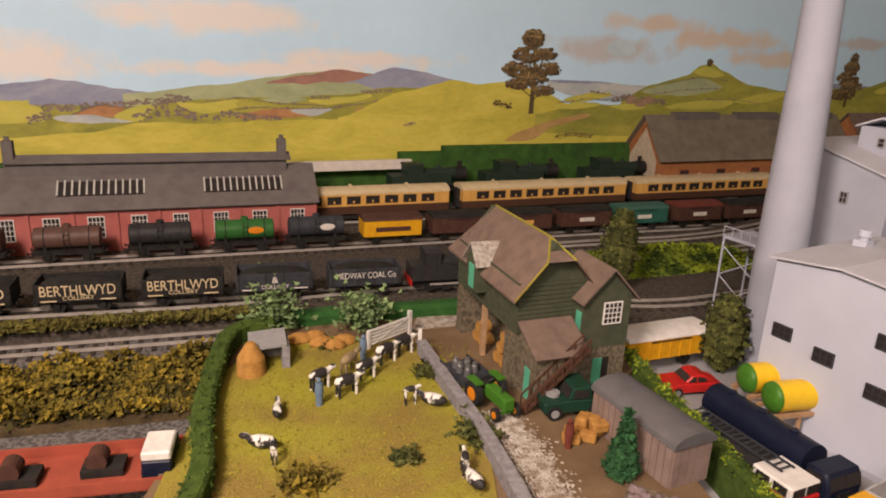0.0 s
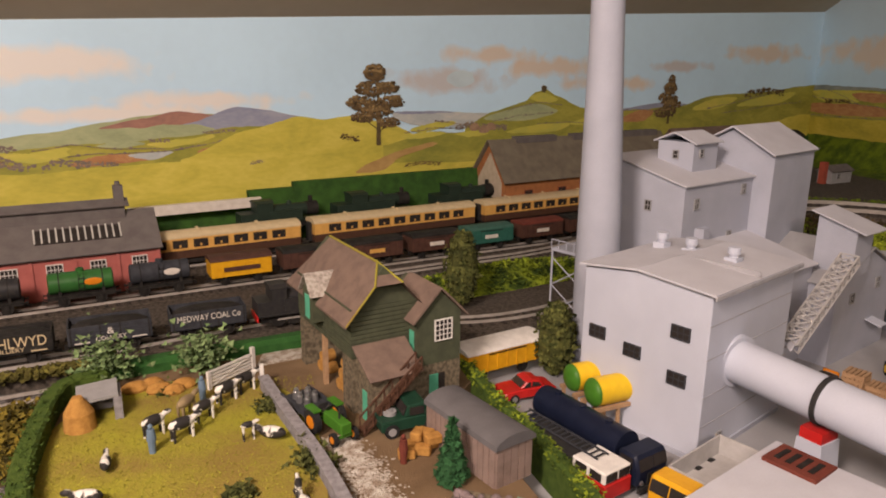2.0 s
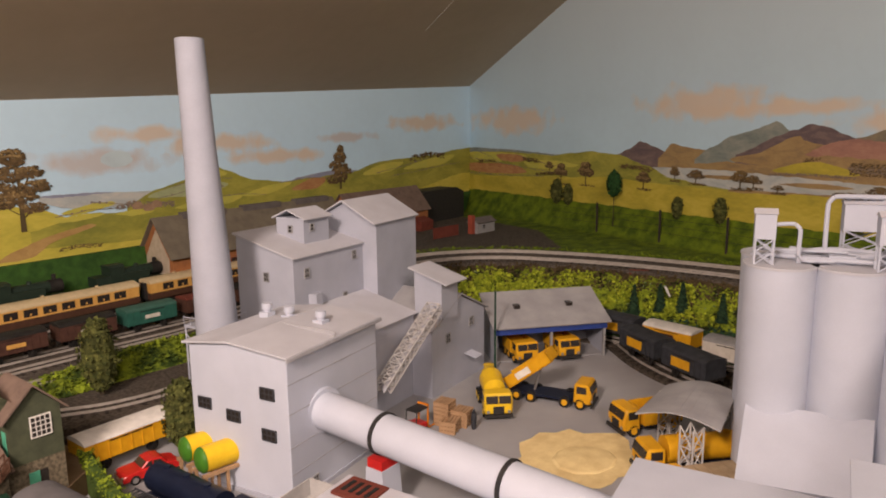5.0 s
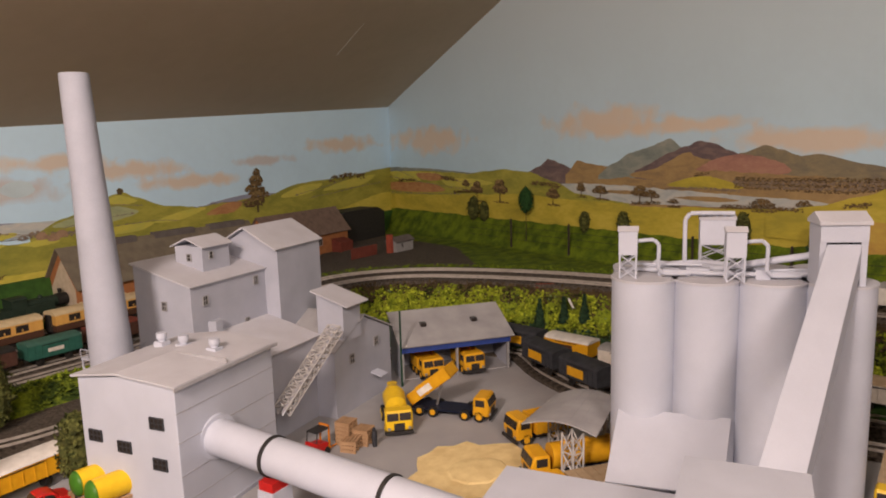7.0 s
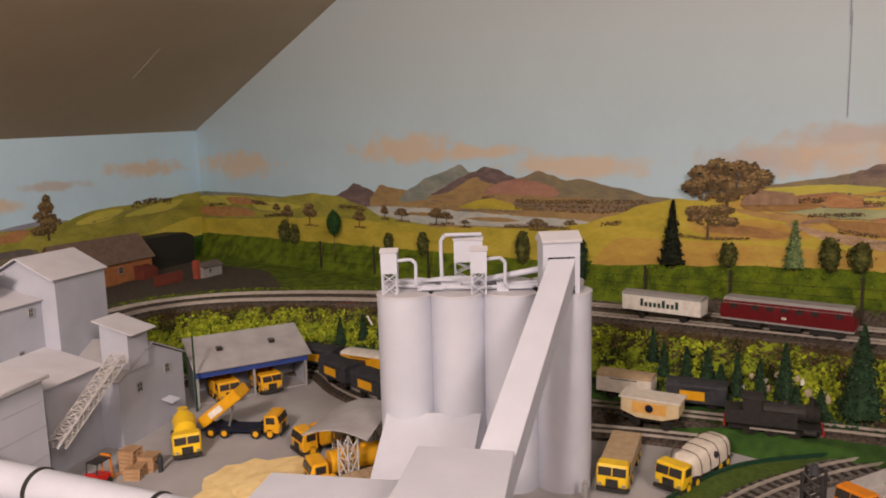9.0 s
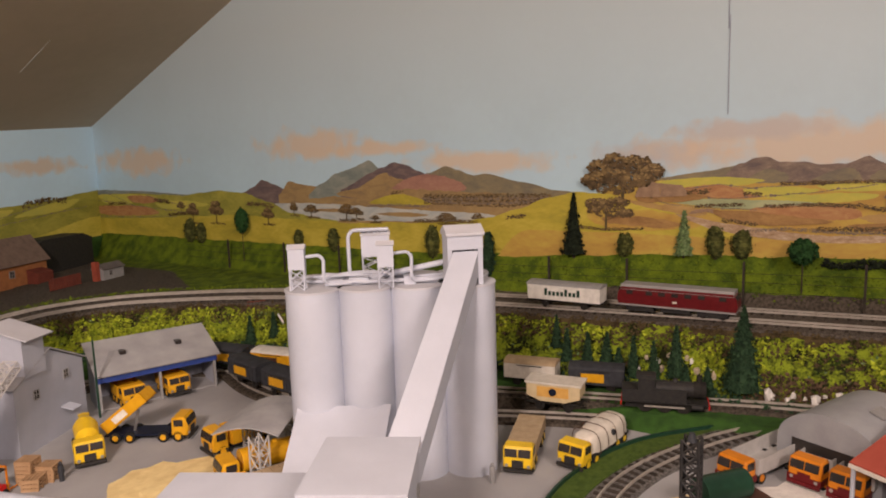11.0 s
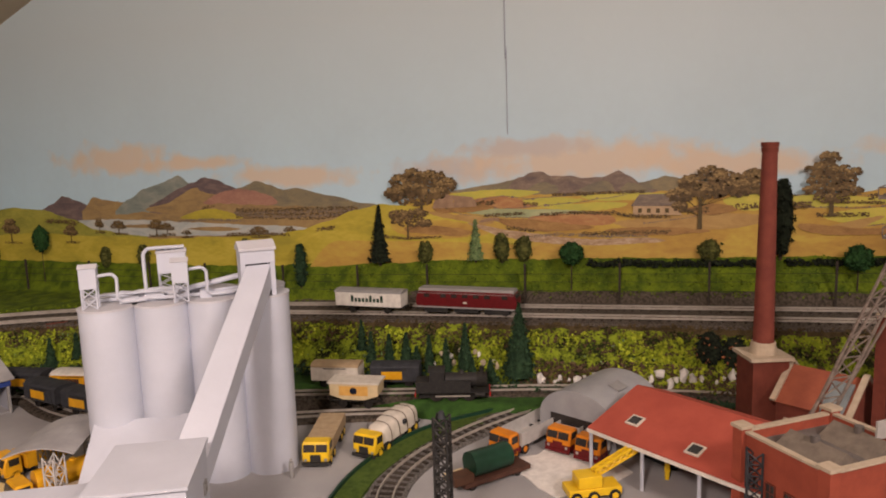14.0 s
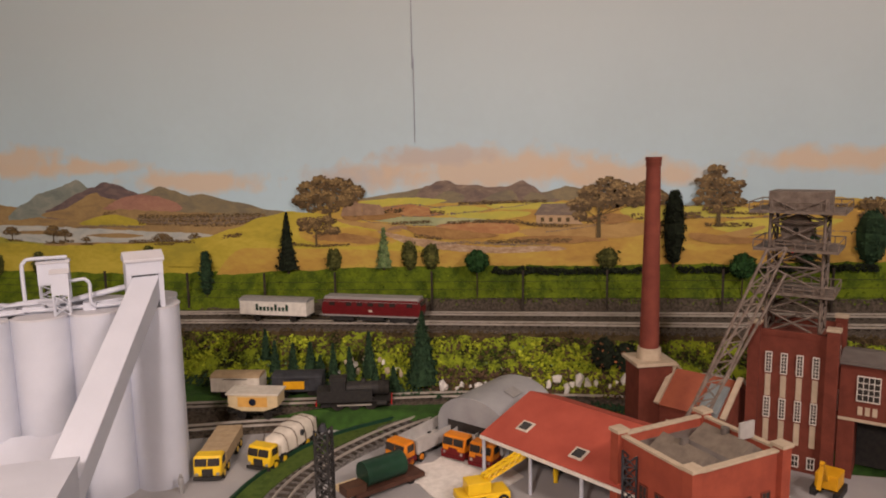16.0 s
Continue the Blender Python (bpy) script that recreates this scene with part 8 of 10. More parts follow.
car(pose(0.755, 0.54, 0.0, 0, 0, 190), "glossy red saloon car parked on the yard", REDP)
lr = thing("land_vehicle", pose(0.637, 0.466, 0.021, 0, 0, -168), "dark green short pick-up with a spare wheel on its bonnet", "pick-up")
part("body", Shape().prism([(-0.024, 0.005), (0.024, 0.005), (0.024, 0.0135), (0.006, 0.0145), (-0.024, 0.0145)], "y", -0.0115, 0.0115), DKGP, lr, bevel=0.0009)
part("cab", Shape().prism([(-0.013, 0.0145), (0.006, 0.0145), (0.003, 0.024), (-0.011, 0.0245)], "y", -0.0112, 0.0112), DKGP, lr, bevel=0.0009)
part("windscreen", Shape().sheet([(0.0062, -0.009, 0.0155), (0.0062, 0.009, 0.0155), (0.0036, 0.009, 0.0225), (0.0036, -0.009, 0.0225)], 0.0005), DARKWIN, lr)
for s in (-1, 1):
    part("side_window", Shape().box(-0.009, s * 0.0113 - 0.0003, 0.016, 0.002, s * 0.0113 + 0.0003, 0.022), DARKWIN, lr)
part("spare_wheel", Shape().tube((0.014, 0, 0.0143), (0.014, 0, 0.0168), 0.0052, seg=16).tube((0.014, 0, 0.0168), (0.014, 0, 0.0175), 0.0025, seg=12), GREYP, lr)
wheels(lr, (0.016, -0.015), 0.0105, 0.0056)
tr = thing("tractor", pose(0.582, 0.463, 0.0222, 0, 0, -62), "green farm tractor with orange wheels", "tractor")
part("bonnet", Shape().prism([(-0.008, 0.008), (0.018, 0.008), (0.018, 0.0165), (-0.008, 0.0175)], "y", -0.0042, 0.0042), BRGREEN, tr, bevel=0.0006)
part("axle", Shape().tube((-0.012, -0.011, 0.0095), (-0.012, 0.011, 0.0095), 0.002, seg=8).tube((0.014, -0.008, 0.005), (0.014, 0.008, 0.005), 0.0014, seg=8), BRGREEN, tr)
part("mudguard", Shape().box(-0.02, -0.0125, 0.0185, -0.006, -0.0065, 0.02).box(-0.02, 0.0065, 0.0185, -0.006, 0.0125, 0.02), BRGREEN, tr)
part("seat", Shape().box(-0.014, -0.004, 0.014, -0.009, 0.004, 0.016).box(-0.015, -0.004, 0.014, -0.014, 0.004, 0.02), BLACK, tr)
part("steering_wheel", Shape().tube((-0.005, 0, 0.02), (-0.006, 0, 0.0206), 0.003, seg=12), BLACK, tr)
part("exhaust", Shape().tube((0.008, 0, 0.016), (0.008, 0, 0.025), 0.0007, seg=6), BLACK, tr)
wheels(tr, (-0.012,), 0.0105, 0.0095, ORANGE, 0.0045)
wheels(tr, (0.014,), 0.0085, 0.005, ORANGE, 0.003)
tl = thing("farm_trailer", pose(0.563, 0.502, 0.0215, 0, 0, -62), "grey farm trailer carrying milk churns", "trailer")
part("deck", Shape().box(-0.019, -0.012, 0.008, 0.019, 0.012, 0.0105), DKWAG, tl)
for s in (-1, 1):
    part("side", Shape().box(-0.019, s * 0.012 - 0.0006, 0.0105, 0.019, s * 0.012 + 0.0006, 0.014), DKWAG, tl)
wheels(tl, (0.0,), 0.0128, 0.0065, GREYP, 0.003)
for i in range(5):
    x, y = (-0.009, -0.001, 0.007, -0.005, 0.004)[i], (-0.004, -0.005, -0.003, 0.004, 0.005)[i]
    ch = solid("milk_churn", Shape().tube((x, y, 0.0105), (x, y, 0.0165), 0.0028, 0.0026, seg=12).tube((x, y, 0.0165), (x, y, 0.019), 0.0018, seg=12), CHROME, "small silver milk churn on the trailer", "churn", "milk churns", m=pose(0.563, 0.502, 0.0215, 0, 0, -62))
fl = thing("forklift", pose(1.01, 0.478, 0, 0, 0, 20), "red and orange forklift truck", "forklift")
part("body", Shape().prism([(-0.014, 0.004), (0.006, 0.004), (0.006, 0.012), (-0.004, 0.013), (-0.014, 0.017)], "y", -0.008, 0.008), REDP, fl, bevel=0.0008)
part("mast", Shape().box(0.008, -0.007, 0.002, 0.0095, -0.0055, 0.03).box(0.008, 0.0055, 0.002, 0.0095, 0.007, 0.03).box(0.008, -0.007, 0.028, 0.0095, 0.007, 0.03), ORANGE, fl)
part("fork", Shape().box(0.0095, -0.005, 0.002, 0.022, -0.0035, 0.003).box(0.0095, 0.0035, 0.002, 0.022, 0.005, 0.003), ORANGE, fl)
part("cage", Shape().tube((-0.012, -0.007, 0.012), (-0.01, -0.007, 0.027), 0.0006, seg=5).tube((-0.012, 0.007, 0.012), (-0.01, 0.007, 0.027), 0.0006, seg=5).box(-0.011, -0.0075, 0.0265, 0.008, 0.0075, 0.0275), BLACK, fl)
wheels(fl, (0.003, -0.01), 0.0075, 0.0038, BLACK, 0.003)
for i, (x, y, n) in enumerate(((1.045, 0.48, 6), (1.06, 0.468, 4), (1.04, 0.462, 3))):
    for j in range(n):
        pal = thing("pallet", pose(x, y, 0.0045 * j, 0, 0, 25 + 5 * i + 2 * (j % 3)), "small wooden pallet in a stack", "pallet", "stacked pallets")
        for k in range(5):
            part("slat", Shape().box(-0.009, -0.0085 + 0.0038 * k, 0.003, 0.009, -0.0058 + 0.0038 * k, 0.0042), PALLET, pal)
        for k in (-0.008, 0.0, 0.008):
            part("bearer", Shape().box(k - 0.0012, -0.0085, 0, k + 0.0012, 0.0095, 0.003), PALLET, pal)

# ---------- storage tanks, hut, farm things ----------
for k, (dx, dy) in enumerate(((0, 0), (0.022, 0.012))):
    tk = thing("storage_tank", pose(0.799 + 0.3 * dx, 0.5 - 1.3 * dx, 0, 0, 0, 12), "bright yellow storage tank with a green end on a timber stand", "tank", "storage tanks")
    part("shell", Shape().tube((-0.018, 0, 0.036), (0.018, 0, 0.036), 0.0116, seg=26), YELLOWB, tk, smooth=True)
    part("dished_end", Shape().ball((-0.018, 0, 0.036), 0.006, 0.0116, 0.0116, 20, 10), BRGREEN, tk, "bright green dished end", smooth=True)
    part("dished_end", Shape().ball((0.018, 0, 0.036), 0.006, 0.0116, 0.0116, 20, 10), YELLOWB, tk, smooth=True)
    s = Shape()
    for x in (-0.02, 0.0, 0.018):
        for q in (-0.009, 0.009):
            part("stand_leg", Shape().box(x - 0.0012, q - 0.0012, 0, x + 0.0012, q + 0.0012, 0.026), PALLET, tk)
    part("stand_rail", s.box(-0.023, -0.011, 0.0235, 0.021, -0.008, 0.0265).box(-0.023, 0.008, 0.0235, 0.021, 0.011, 0.0265), PALLET, tk)
hut = thing("wagon_hut", pose(0.679, 0.418, 0.021, 0, 0, -66), "old grounded wagon hut with a grey felt roof", "hut")
HL, HWd, HH = 0.039, 0.0155, 0.029
part("wall", Shape().box(-HL, -HWd, 0, HL, HWd, HH), mat("faded_planks", (0.27, 0.2, 0.17), (0.2, 0.145, 0.12), 0.85, scale=90), hut)
for s in (-1, 1):
    for i in range(13):
        part("plank", Shape().box(-HL + 0.006 * i + 0.0003, s * (HWd + 0.0004) - 0.0004, 0, -HL + 0.006 * i + 0.0055, s * (HWd + 0.0004) + 0.0004, HH), MATS["faded_planks"], hut)
for i in range(5):
    part("end_plank", Shape().box(HL, -HWd + 0.0062 * i + 0.0004, 0, HL + 0.0008, -HWd + 0.0062 * i + 0.0058, HH + 0.002), MATS["faded_planks"], hut)
arc = [(-HWd - 0.002, HH - 0.001)] + [(-(HWd + 0.002) * math.cos(math.pi * i / 10), HH + 0.0075 * math.sin(math.pi * i / 10)) for i in range(1, 10)] + [(HWd + 0.002, HH - 0.001)]
part("roof", Shape().prism(arc, "x", -HL - 0.002, HL + 0.002), mat("felt_roof", (0.13, 0.125, 0.13), (0.1, 0.097, 0.1), 0.85, scale=60, bump=0.3), hut, smooth=True)
bin_ = thing("coal_bunker", pose(0.668, 0.33, 0.02, 0, 0, -30), "rough stone bunker with a green lid", "bunker")
part("wall", Shape().box(-0.03, -0.018, 0, 0.012, 0.018, 0.016), BARNSTONE, bin_)
part("lid", Shape().sheet([(0.008, -0.019, 0.016), (0.034, -0.019, 0.012), (0.034, 0.019, 0.012), (0.008, 0.019, 0.016)], 0.002), mat("green_tarp", (0.18, 0.27, 0.2), rough=0.7), bin_)
s = Shape()
rg = random.Random(3)
for i in range(40):
    x, y = rg.uniform(-0.028, 0.008), rg.uniform(-0.016, 0.016)
    s.ball((x, y, 0.0165), rg.uniform(0.002, 0.004), rg.uniform(0.002, 0.004), rg.uniform(0.002, 0.0035), 6, 4)
part("stone_heap", s, mat("mauve_stone", (0.24, 0.19, 0.19), (0.15, 0.115, 0.115), 0.9), bin_)
for x, y, z, a in ((0.634, 0.434, 0, 10), (0.645, 0.443, 0, 40), (0.642, 0.427, 0, -20), (0.64, 0.436, 0.007, 60), (0.65, 0.43, 0.006, 15), (0.656, 0.446, 0, 80), (0.63, 0.424, 0, 0), (0.653, 0.436, 0, 20), (0.646, 0.437, 0.0065, -35)):
    b = solid("hay_bale", Shape().box(-0.006, -0.004, 0, 0.006, 0.004, 0.007), STRAW, "small square hay bale in a heap", "bale", "hay bales in the farmyard", m=pose(x, y, 0.0212 + z, 0, 0, a), bevel=0.001)
for x, y, r in ((0.424, 0.566, 0.012), (0.444, 0.561, 0.011), (0.462, 0.566, 0.011), (0.456, 0.556, 0.009), (0.436, 0.572, 0.01)):
    solid("straw_mound", Shape().ball((0, 0, 0.003), r, r * 0.6, 0.006, 12, 6), STRAW, "loose pile of orange straw on the field edge", "straw", "straw piles", m=pose(x, y, 0.0215, 0, 0, 20))
solid("hay_rick", Shape().tube((0, 0, 0), (0, 0, 0.014), 0.0115, 0.0105, seg=18).tube((0, 0, 0.014), (0, 0, 0.026), 0.0105, 0.0035, seg=18), STRAW, "conical orange hay rick beside the hedge", "rick", m=pose(0.397, 0.508, 0.0215), smooth=True)
sty = thing("field_shelter", pose(0.408, 0.528, 0.0215, 0, 0, 15), "small grey stone field shelter", "shelter")
part("wall", Shape().box(-0.014, -0.011, 0, -0.011, 0.011, 0.018).box(0.008, -0.014, 0, 0.014, 0.014, 0.019).box(-0.014, 0.009, 0, 0.012, 0.012, 0.018), STONEG, sty)
part("roof", Shape().sheet([(-0.017, -0.014, 0.0175), (0.012, -0.014, 0.0195), (0.012, 0.014, 0.0215), (-0.017, 0.014, 0.0195)], 0.002), GREYP, sty)
wl = smooth_line([(0.528, 0.552, 0.0215), (0.55, 0.482, 0.0215), (0.57, 0.42, 0.0215), (0.586, 0.355, 0.0215), (0.6, 0.28, 0.0215)])
wall = thing("field_wall", Matrix.Identity(4), "low grey stone wall along the lane", "wall")
part("wall", ribbon(wl, -0.003, 0.003, -0.002, 0.011), STONEG, wall)
part("coping", ribbon(wl, -0.0042, 0.0042, 0.011, 0.0125), STONEG, wall)
solid("gate_post", Shape().box(-0.0016, -0.0016, 0, 0.0016, 0.0016, 0.021), WHITEP, "white wooden gate post", "post", m=pose(0.527, 0.556, 0.0212))
gate = thing("field_gate", pose(0.484, 0.557, 0.0215, 0, 0, 46), "open white wooden field gate", "gate")
part("post", Shape().box(-0.0015, -0.0015, 0, 0.0015, 0.0015, 0.017), WHITEP, gate)
part("post", Shape().box(0.0465, -0.0015, 0, 0.05, 0.0015, 0.022), WHITEP, gate)
for i in range(5):
    part("bar", Shape().box(0, -0.0007, 0.003 + 0.003 * i, 0.048, 0.0007, 0.0048 + 0.003 * i), WHITEP, gate)
part("brace", Shape().sheet([(0.001, -0.0009, 0.003), (0.004, -0.0009, 0.003), (0.047, -0.0009, 0.016), (0.044, -0.0009, 0.016)], 0.0004), WHITEP, gate)

# toy cattle and figures, as plain moulded pieces
COWM = mat("toy_cow_paint", (0.7, 0.68, 0.62), (0.03, 0.028, 0.027), 0.5, scale=85, fine=90, contrast=0.06)
COWB = mat("toy_cow_brown", (0.33, 0.25, 0.13), (0.2, 0.15, 0.09), 0.5, scale=90)


def toy_cow(x, y, a, lying=False, material=COWM, k=1.0):
    s = Shape()
    z = 0.006 if lying else 0.0125
    s.ball((0, 0, z), 0.0125 * k, 0.0052 * k, 0.0056 * k, 12, 8)
    s.ball((0.0145 * k, 0, z + 0.0035 * k), 0.0048 * k, 0.0028 * k, 0.0028 * k, 8, 6)
    s.tube((0.009 * k, 0, z + 0.001), (0.0135 * k, 0, z + 0.0032 * k), 0.003 * k, 0.0022 * k, 8)
    if not lying:
        for lx in (-0.0085, 0.008):
            for ly in (-0.0028, 0.0028):
                s.tube((lx * k, ly * k, z - 0.002), (lx * k, ly * k, 0), 0.0017 * k, 0.0012 * k, 6)
    solid("toy_cow", s, material, "black and white toy cow " + ("lying on the grass" if lying else "standing on the grass"), "toy animal", "toy cattle", m=pose(x, y, 0.0222, 0, 0, a), smooth=True)


for x, y, a, ly, mt, k in ((0.428, 0.406, 175, True, COWM, 1.0), (0.43, 0.444, 100, True, COWM, 0.9), (0.453, 0.486, 40, False, COWM, 0.95), (0.474, 0.478, 35, False, COWM, 1.05), (0.486, 0.504, 40, False, COWM, 0.95), (0.472, 0.513, 60, False, COWB, 1.0), (0.5, 0.533, 42, False, COWM, 1.1), (0.514, 0.549, 40, False, COWM, 1.0), (0.538, 0.465, 160, True, COWM, 1.05), (0.521, 0.467, 20, False, COWM, 0.55), (0.561, 0.372, 120, True, COWM, 1.0), (0.556, 0.385, 95, False, COWM, 0.6), (0.438, 0.392, 110, False, COWM, 0.5)):
    toy_cow(x, y, a, ly, mt, k * 0.8)


def figurine(x, y, z, material, h=0.022):
    solid("toy_figure", Shape().tube((0, 0, 0), (0, 0, h * 0.45), 0.0024, 0.0028, 10).tube((0, 0, h * 0.45), (0, 0, h * 0.82), 0.0034, 0.0026, 10).ball((0, 0, h * 0.91), 0.0018, 0.0018, 0.002, 8, 6), material, "tiny painted toy figure, plain", "toy figure", "toy figures", m=pose(x, y, z), smooth=True)


for x, y, z, c in ((0.456, 0.462, 0.0222, FIGBLUE), (0.481, 0.537, 0.0222, FIGBLUE), (0.627, 0.418, 0.0212, BRICKD), (0.6, 0.515, 0.0212, ORANGE), (1.275, 0.047, 0.0, GREYP), (1.375, -0.345, 0.0, YELLOWB), (1.063, 0.452, 0.0, DKWAG)):
    figurine(x, y, z, c)
# red open wagons on the near siding
for x, y in ((0.19, 0.36), (0.33, 0.388)):
    rw = thing("red_flat_wagon", pose(x, y, 0.001, 0, 0, 12), "long red open wagon with loads", "wagon")
    running_gear(rw, 0.13, (-0.045, 0.045))
    part("floor", Shape().box(-0.066, -0.022, 0.0125, 0.066, 0.022, 0.014), BRICK, rw)
    for s in (-1, 1):
        part("side", Shape().box(-0.066, s * 0.022 - 0.0008, 0.014, 0.066, s * 0.022 + 0.0008, 0.021), BRICK, rw)
        part("end", Shape().box(s * 0.066 - 0.0008, -0.022, 0.014, s * 0.066 + 0.0008, 0.022, 0.021), BRICK, rw)
ld = thing("toy_van", pose(0.368, 0.395, 0.0155, 0, 0, 100), "small dark blue toy van with a white roof", "van")
part("body", Shape().box(-0.016, -0.0085, 0.003, 0.016, 0.0085, 0.014), NAVY, ld, bevel=0.0008)
part("roof", Shape().box(-0.0155, -0.0085, 0.014, 0.0095, 0.0085, 0.02), WHITEP, ld, bevel=0.001)
wheels(ld, (0.01, -0.01), 0.008, 0.004, GREYP, 0.0025)
for x, y in ((0.29, 0.377), (0.335, 0.39), (0.21, 0.36)):
    mc = thing("machine_load", pose(x, y, 0.0155, 0, 0, 12), "dark machinery load on the red wagon", "machinery")
    part("base", Shape().box(-0.012, -0.008, 0, 0.012, 0.008, 0.005), SOOT, mc)
    part("drum", Shape().tube((-0.003, -0.006, 0.009), (-0.003, 0.006, 0.009), 0.006, seg=16), VANBROWN, mc)


# ---------- colliery corner ----------
redshed = thing("red_roofed_shed", Matrix.Identity(4), "open lorry shed with a red roof and skylights", "shed")
RA, RB = Vector((1.379, -0.262, 0.046)), Vector((1.268, -0.425, 0.046))     # front eave, north to south
ud = (RB - RA).normalized()
vd = Vector((-ud.y, ud.x, 0)) * -1
if vd.x < 0:
    vd = -vd
LEN = (RB - RA).length
back = vd * 0.085 + Vector((0, 0, 0.028))
part("roof", Shape().sheet([RA, RB, RB + back, RA + back], 0.002).sheet([RA + back, RB + back, RB + back + vd * 0.05 - Vector((0, 0, 0.018)), RA + back + vd * 0.05 - Vector((0, 0, 0.018))], 0.002), REDROOF, redshed)
part("fascia", ribbon([RA - vd * 0.001 + Vector((0, 0, -0.003)), RB - vd * 0.001 + Vector((0, 0, -0.003))], -0.0008, 0.0008, 0, 0.0035), WHITEP, redshed)
for k, g in ((0.2, 0.36), (0.6, 0.24)):
    p = RA + (RB - RA) * k + back * g + Vector((0, 0, 0.0016))
    q = [p - ud * 0.008 - back * 0.09, p + ud * 0.008 - back * 0.09, p + ud * 0.008 + back * 0.09, p - ud * 0.008 + back * 0.09]
    sk = part("skylight", Shape().sheet(q, 0.0018).sheet(q, -0.0018), OFFWHITE, redshed)
    q2 = [p + (a - p) * 0.7 for a in q]
    part("pane", Shape().sheet(q2, 0.0024).sheet(q2, -0.0024), DARKWIN, sk)
for k in (0.01, 0.35, 0.68, 0.99):
    p = RA + (RB - RA) * k + vd * 0.003
    part("post", Shape().tube((p.x, p.y, 0), (p.x, p.y, 0.046), 0.002, seg=8), WHITE, redshed)
p0, p1 = RA + vd * 0.08, RB + vd * 0.08
part("back_wall", ribbon([Vector((p0.x, p0.y, 0)), Vector((p1.x, p1.y, 0))], -0.001, 0.001, 0, 0.07), BRICK, redshed)
niss = thing("nissen_hut", pose(1.485, -0.265, 0, 0, 0, -25), "grey corrugated round-roofed store", "hut")
arc = [(0.052 * math.cos(math.pi * i / 18), 0.03 + 0.036 * math.sin(math.pi * i / 18)) for i in range(19)] + [(-0.052, 0), (0.052, 0)]
part("shell", Shape().prism(arc, "x", -0.055, 0.055), mat("zinc_grey", (0.34, 0.35, 0.37), (0.28, 0.29, 0.31), 0.5, scale=40, bump=0.2), niss, smooth=True)
part("doorway", Shape().box(-0.0558, -0.036, 0, -0.055, 0.036, 0.034), DARKWIN, niss)
part("patch", Shape().sheet([(-0.01, -0.03, 0.0605), (0.012, -0.03, 0.0605), (0.012, -0.016, 0.0658), (-0.01, -0.016, 0.0658)], 0.001), GREYP, niss)
solid("white_spill", Shape().prism([(1.37 + 0.055 * math.cos(i * 0.45) * (1 + 0.25 * math.sin(i * 2.1)), -0.24 + 0.06 * math.sin(i * 0.45) * (1 + 0.2 * math.cos(i * 1.7))) for i in range(14)], "z", 0, 0.0012), SNOWST, "white powder spilt over the yard", "spill", kind="structure")

pit = thing("winding_house", pose(1.287, -0.407, 0, 0, 0, -142 + 90), "red brick colliery building with a dark flat roof", "factory")
PL, PD, PH = 0.095, 0.125, 0.095
pit.matrix_world = Matrix(((-0.775, 0.05, 0, 1.289), (-0.632, -0.9987, 0, -0.409), (0, 0, 1, 0), (0, 0, 0, 1)))
pit.matrix_world = pose(1.289, -0.409, 0, 0, 0, -143)
# local x runs from the north corner towards the near corner, local y towards the rear
PX, PY = 0.092, 0.104
pit.matrix_world = pose(1.289, -0.409, 0, 0, 0, -142) 
for q in ((0, 0, PX, 0.003), (0, PY - 0.003, PX, PY), (0, 0.003, 0.003, PY - 0.003), (PX - 0.003, 0.003, PX, PY - 0.003)):
    part("wall", Shape().box(q[0], q[1], 0, q[2], q[3], PH), BRICK, pit)
part("flat_roof", Shape().box(0.003, 0.003, PH - 0.012, PX - 0.003, PY - 0.003, PH - 0.009), SLATE, pit)
part("coping", Shape().box(-0.002, -0.002, PH, PX + 0.002, 0.004, PH + 0.002).box(-0.002, PY - 0.004, PH, PX + 0.002, PY + 0.002, PH + 0.002).box(-0.002, 0.004, PH, 0.004, PY - 0.004, PH + 0.002).box(PX - 0.004, 0.004, PH, PX + 0.002, PY - 0.004, PH + 0.002), CREAMST, pit)
for x in (0, PX):
    for y in (0, PY):
        pl = part("corner_pier", Shape().cbox(x, y, 0, 0.011, 0.011, PH + 0.004), BRICK, pit)
        part("cap", Shape().cbox(x, y, PH + 0.004, 0.014, 0.014, 0.003), CREAMST, pl)
for y in (0.035, 0.085):
    part("roof_light", Shape().prism([(y - 0.02, PH - 0.009), (y + 0.02, PH - 0.009), (y, PH + 0.004)], "x", 0.02, PX - 0.015), mat("roof_felt_brown", (0.2, 0.17, 0.14), (0.14, 0.12, 0.1), 0.9), pit)
    part("cowl", Shape().tube((PX * 0.5, y, PH), (PX * 0.5, y, PH + 0.008), 0.004, seg=12), SLATE, pit)
part("sign_board", Shape().box(PX - 0.03, PY - 0.02, PH + 0.002, PX - 0.028, PY - 0.002, PH + 0.018), SILVERG, pit)
for i in range(4):
    window(pit, at(-0.0004, PY * (0.16 + 0.22 * i), 0.03, LEFT), 0.009, 0.03, (2, 4), BRICKD)
    window(pit, at(PX * (0.16 + 0.22 * i), -0.0004, 0.03), 0.009, 0.03, (2, 4), BRICKD)
    window(pit, at(PX * (0.16 + 0.22 * i), PY + 0.0004, 0.03, pose(0, 0, 0, 0, 0, 180)), 0.009, 0.03, (2, 4), BRICKD)
    window(pit, at(PX + 0.0004, PY * (0.16 + 0.22 * i), 0.03, RIGHT), 0.009, 0.03, (2, 4), BRICKD)

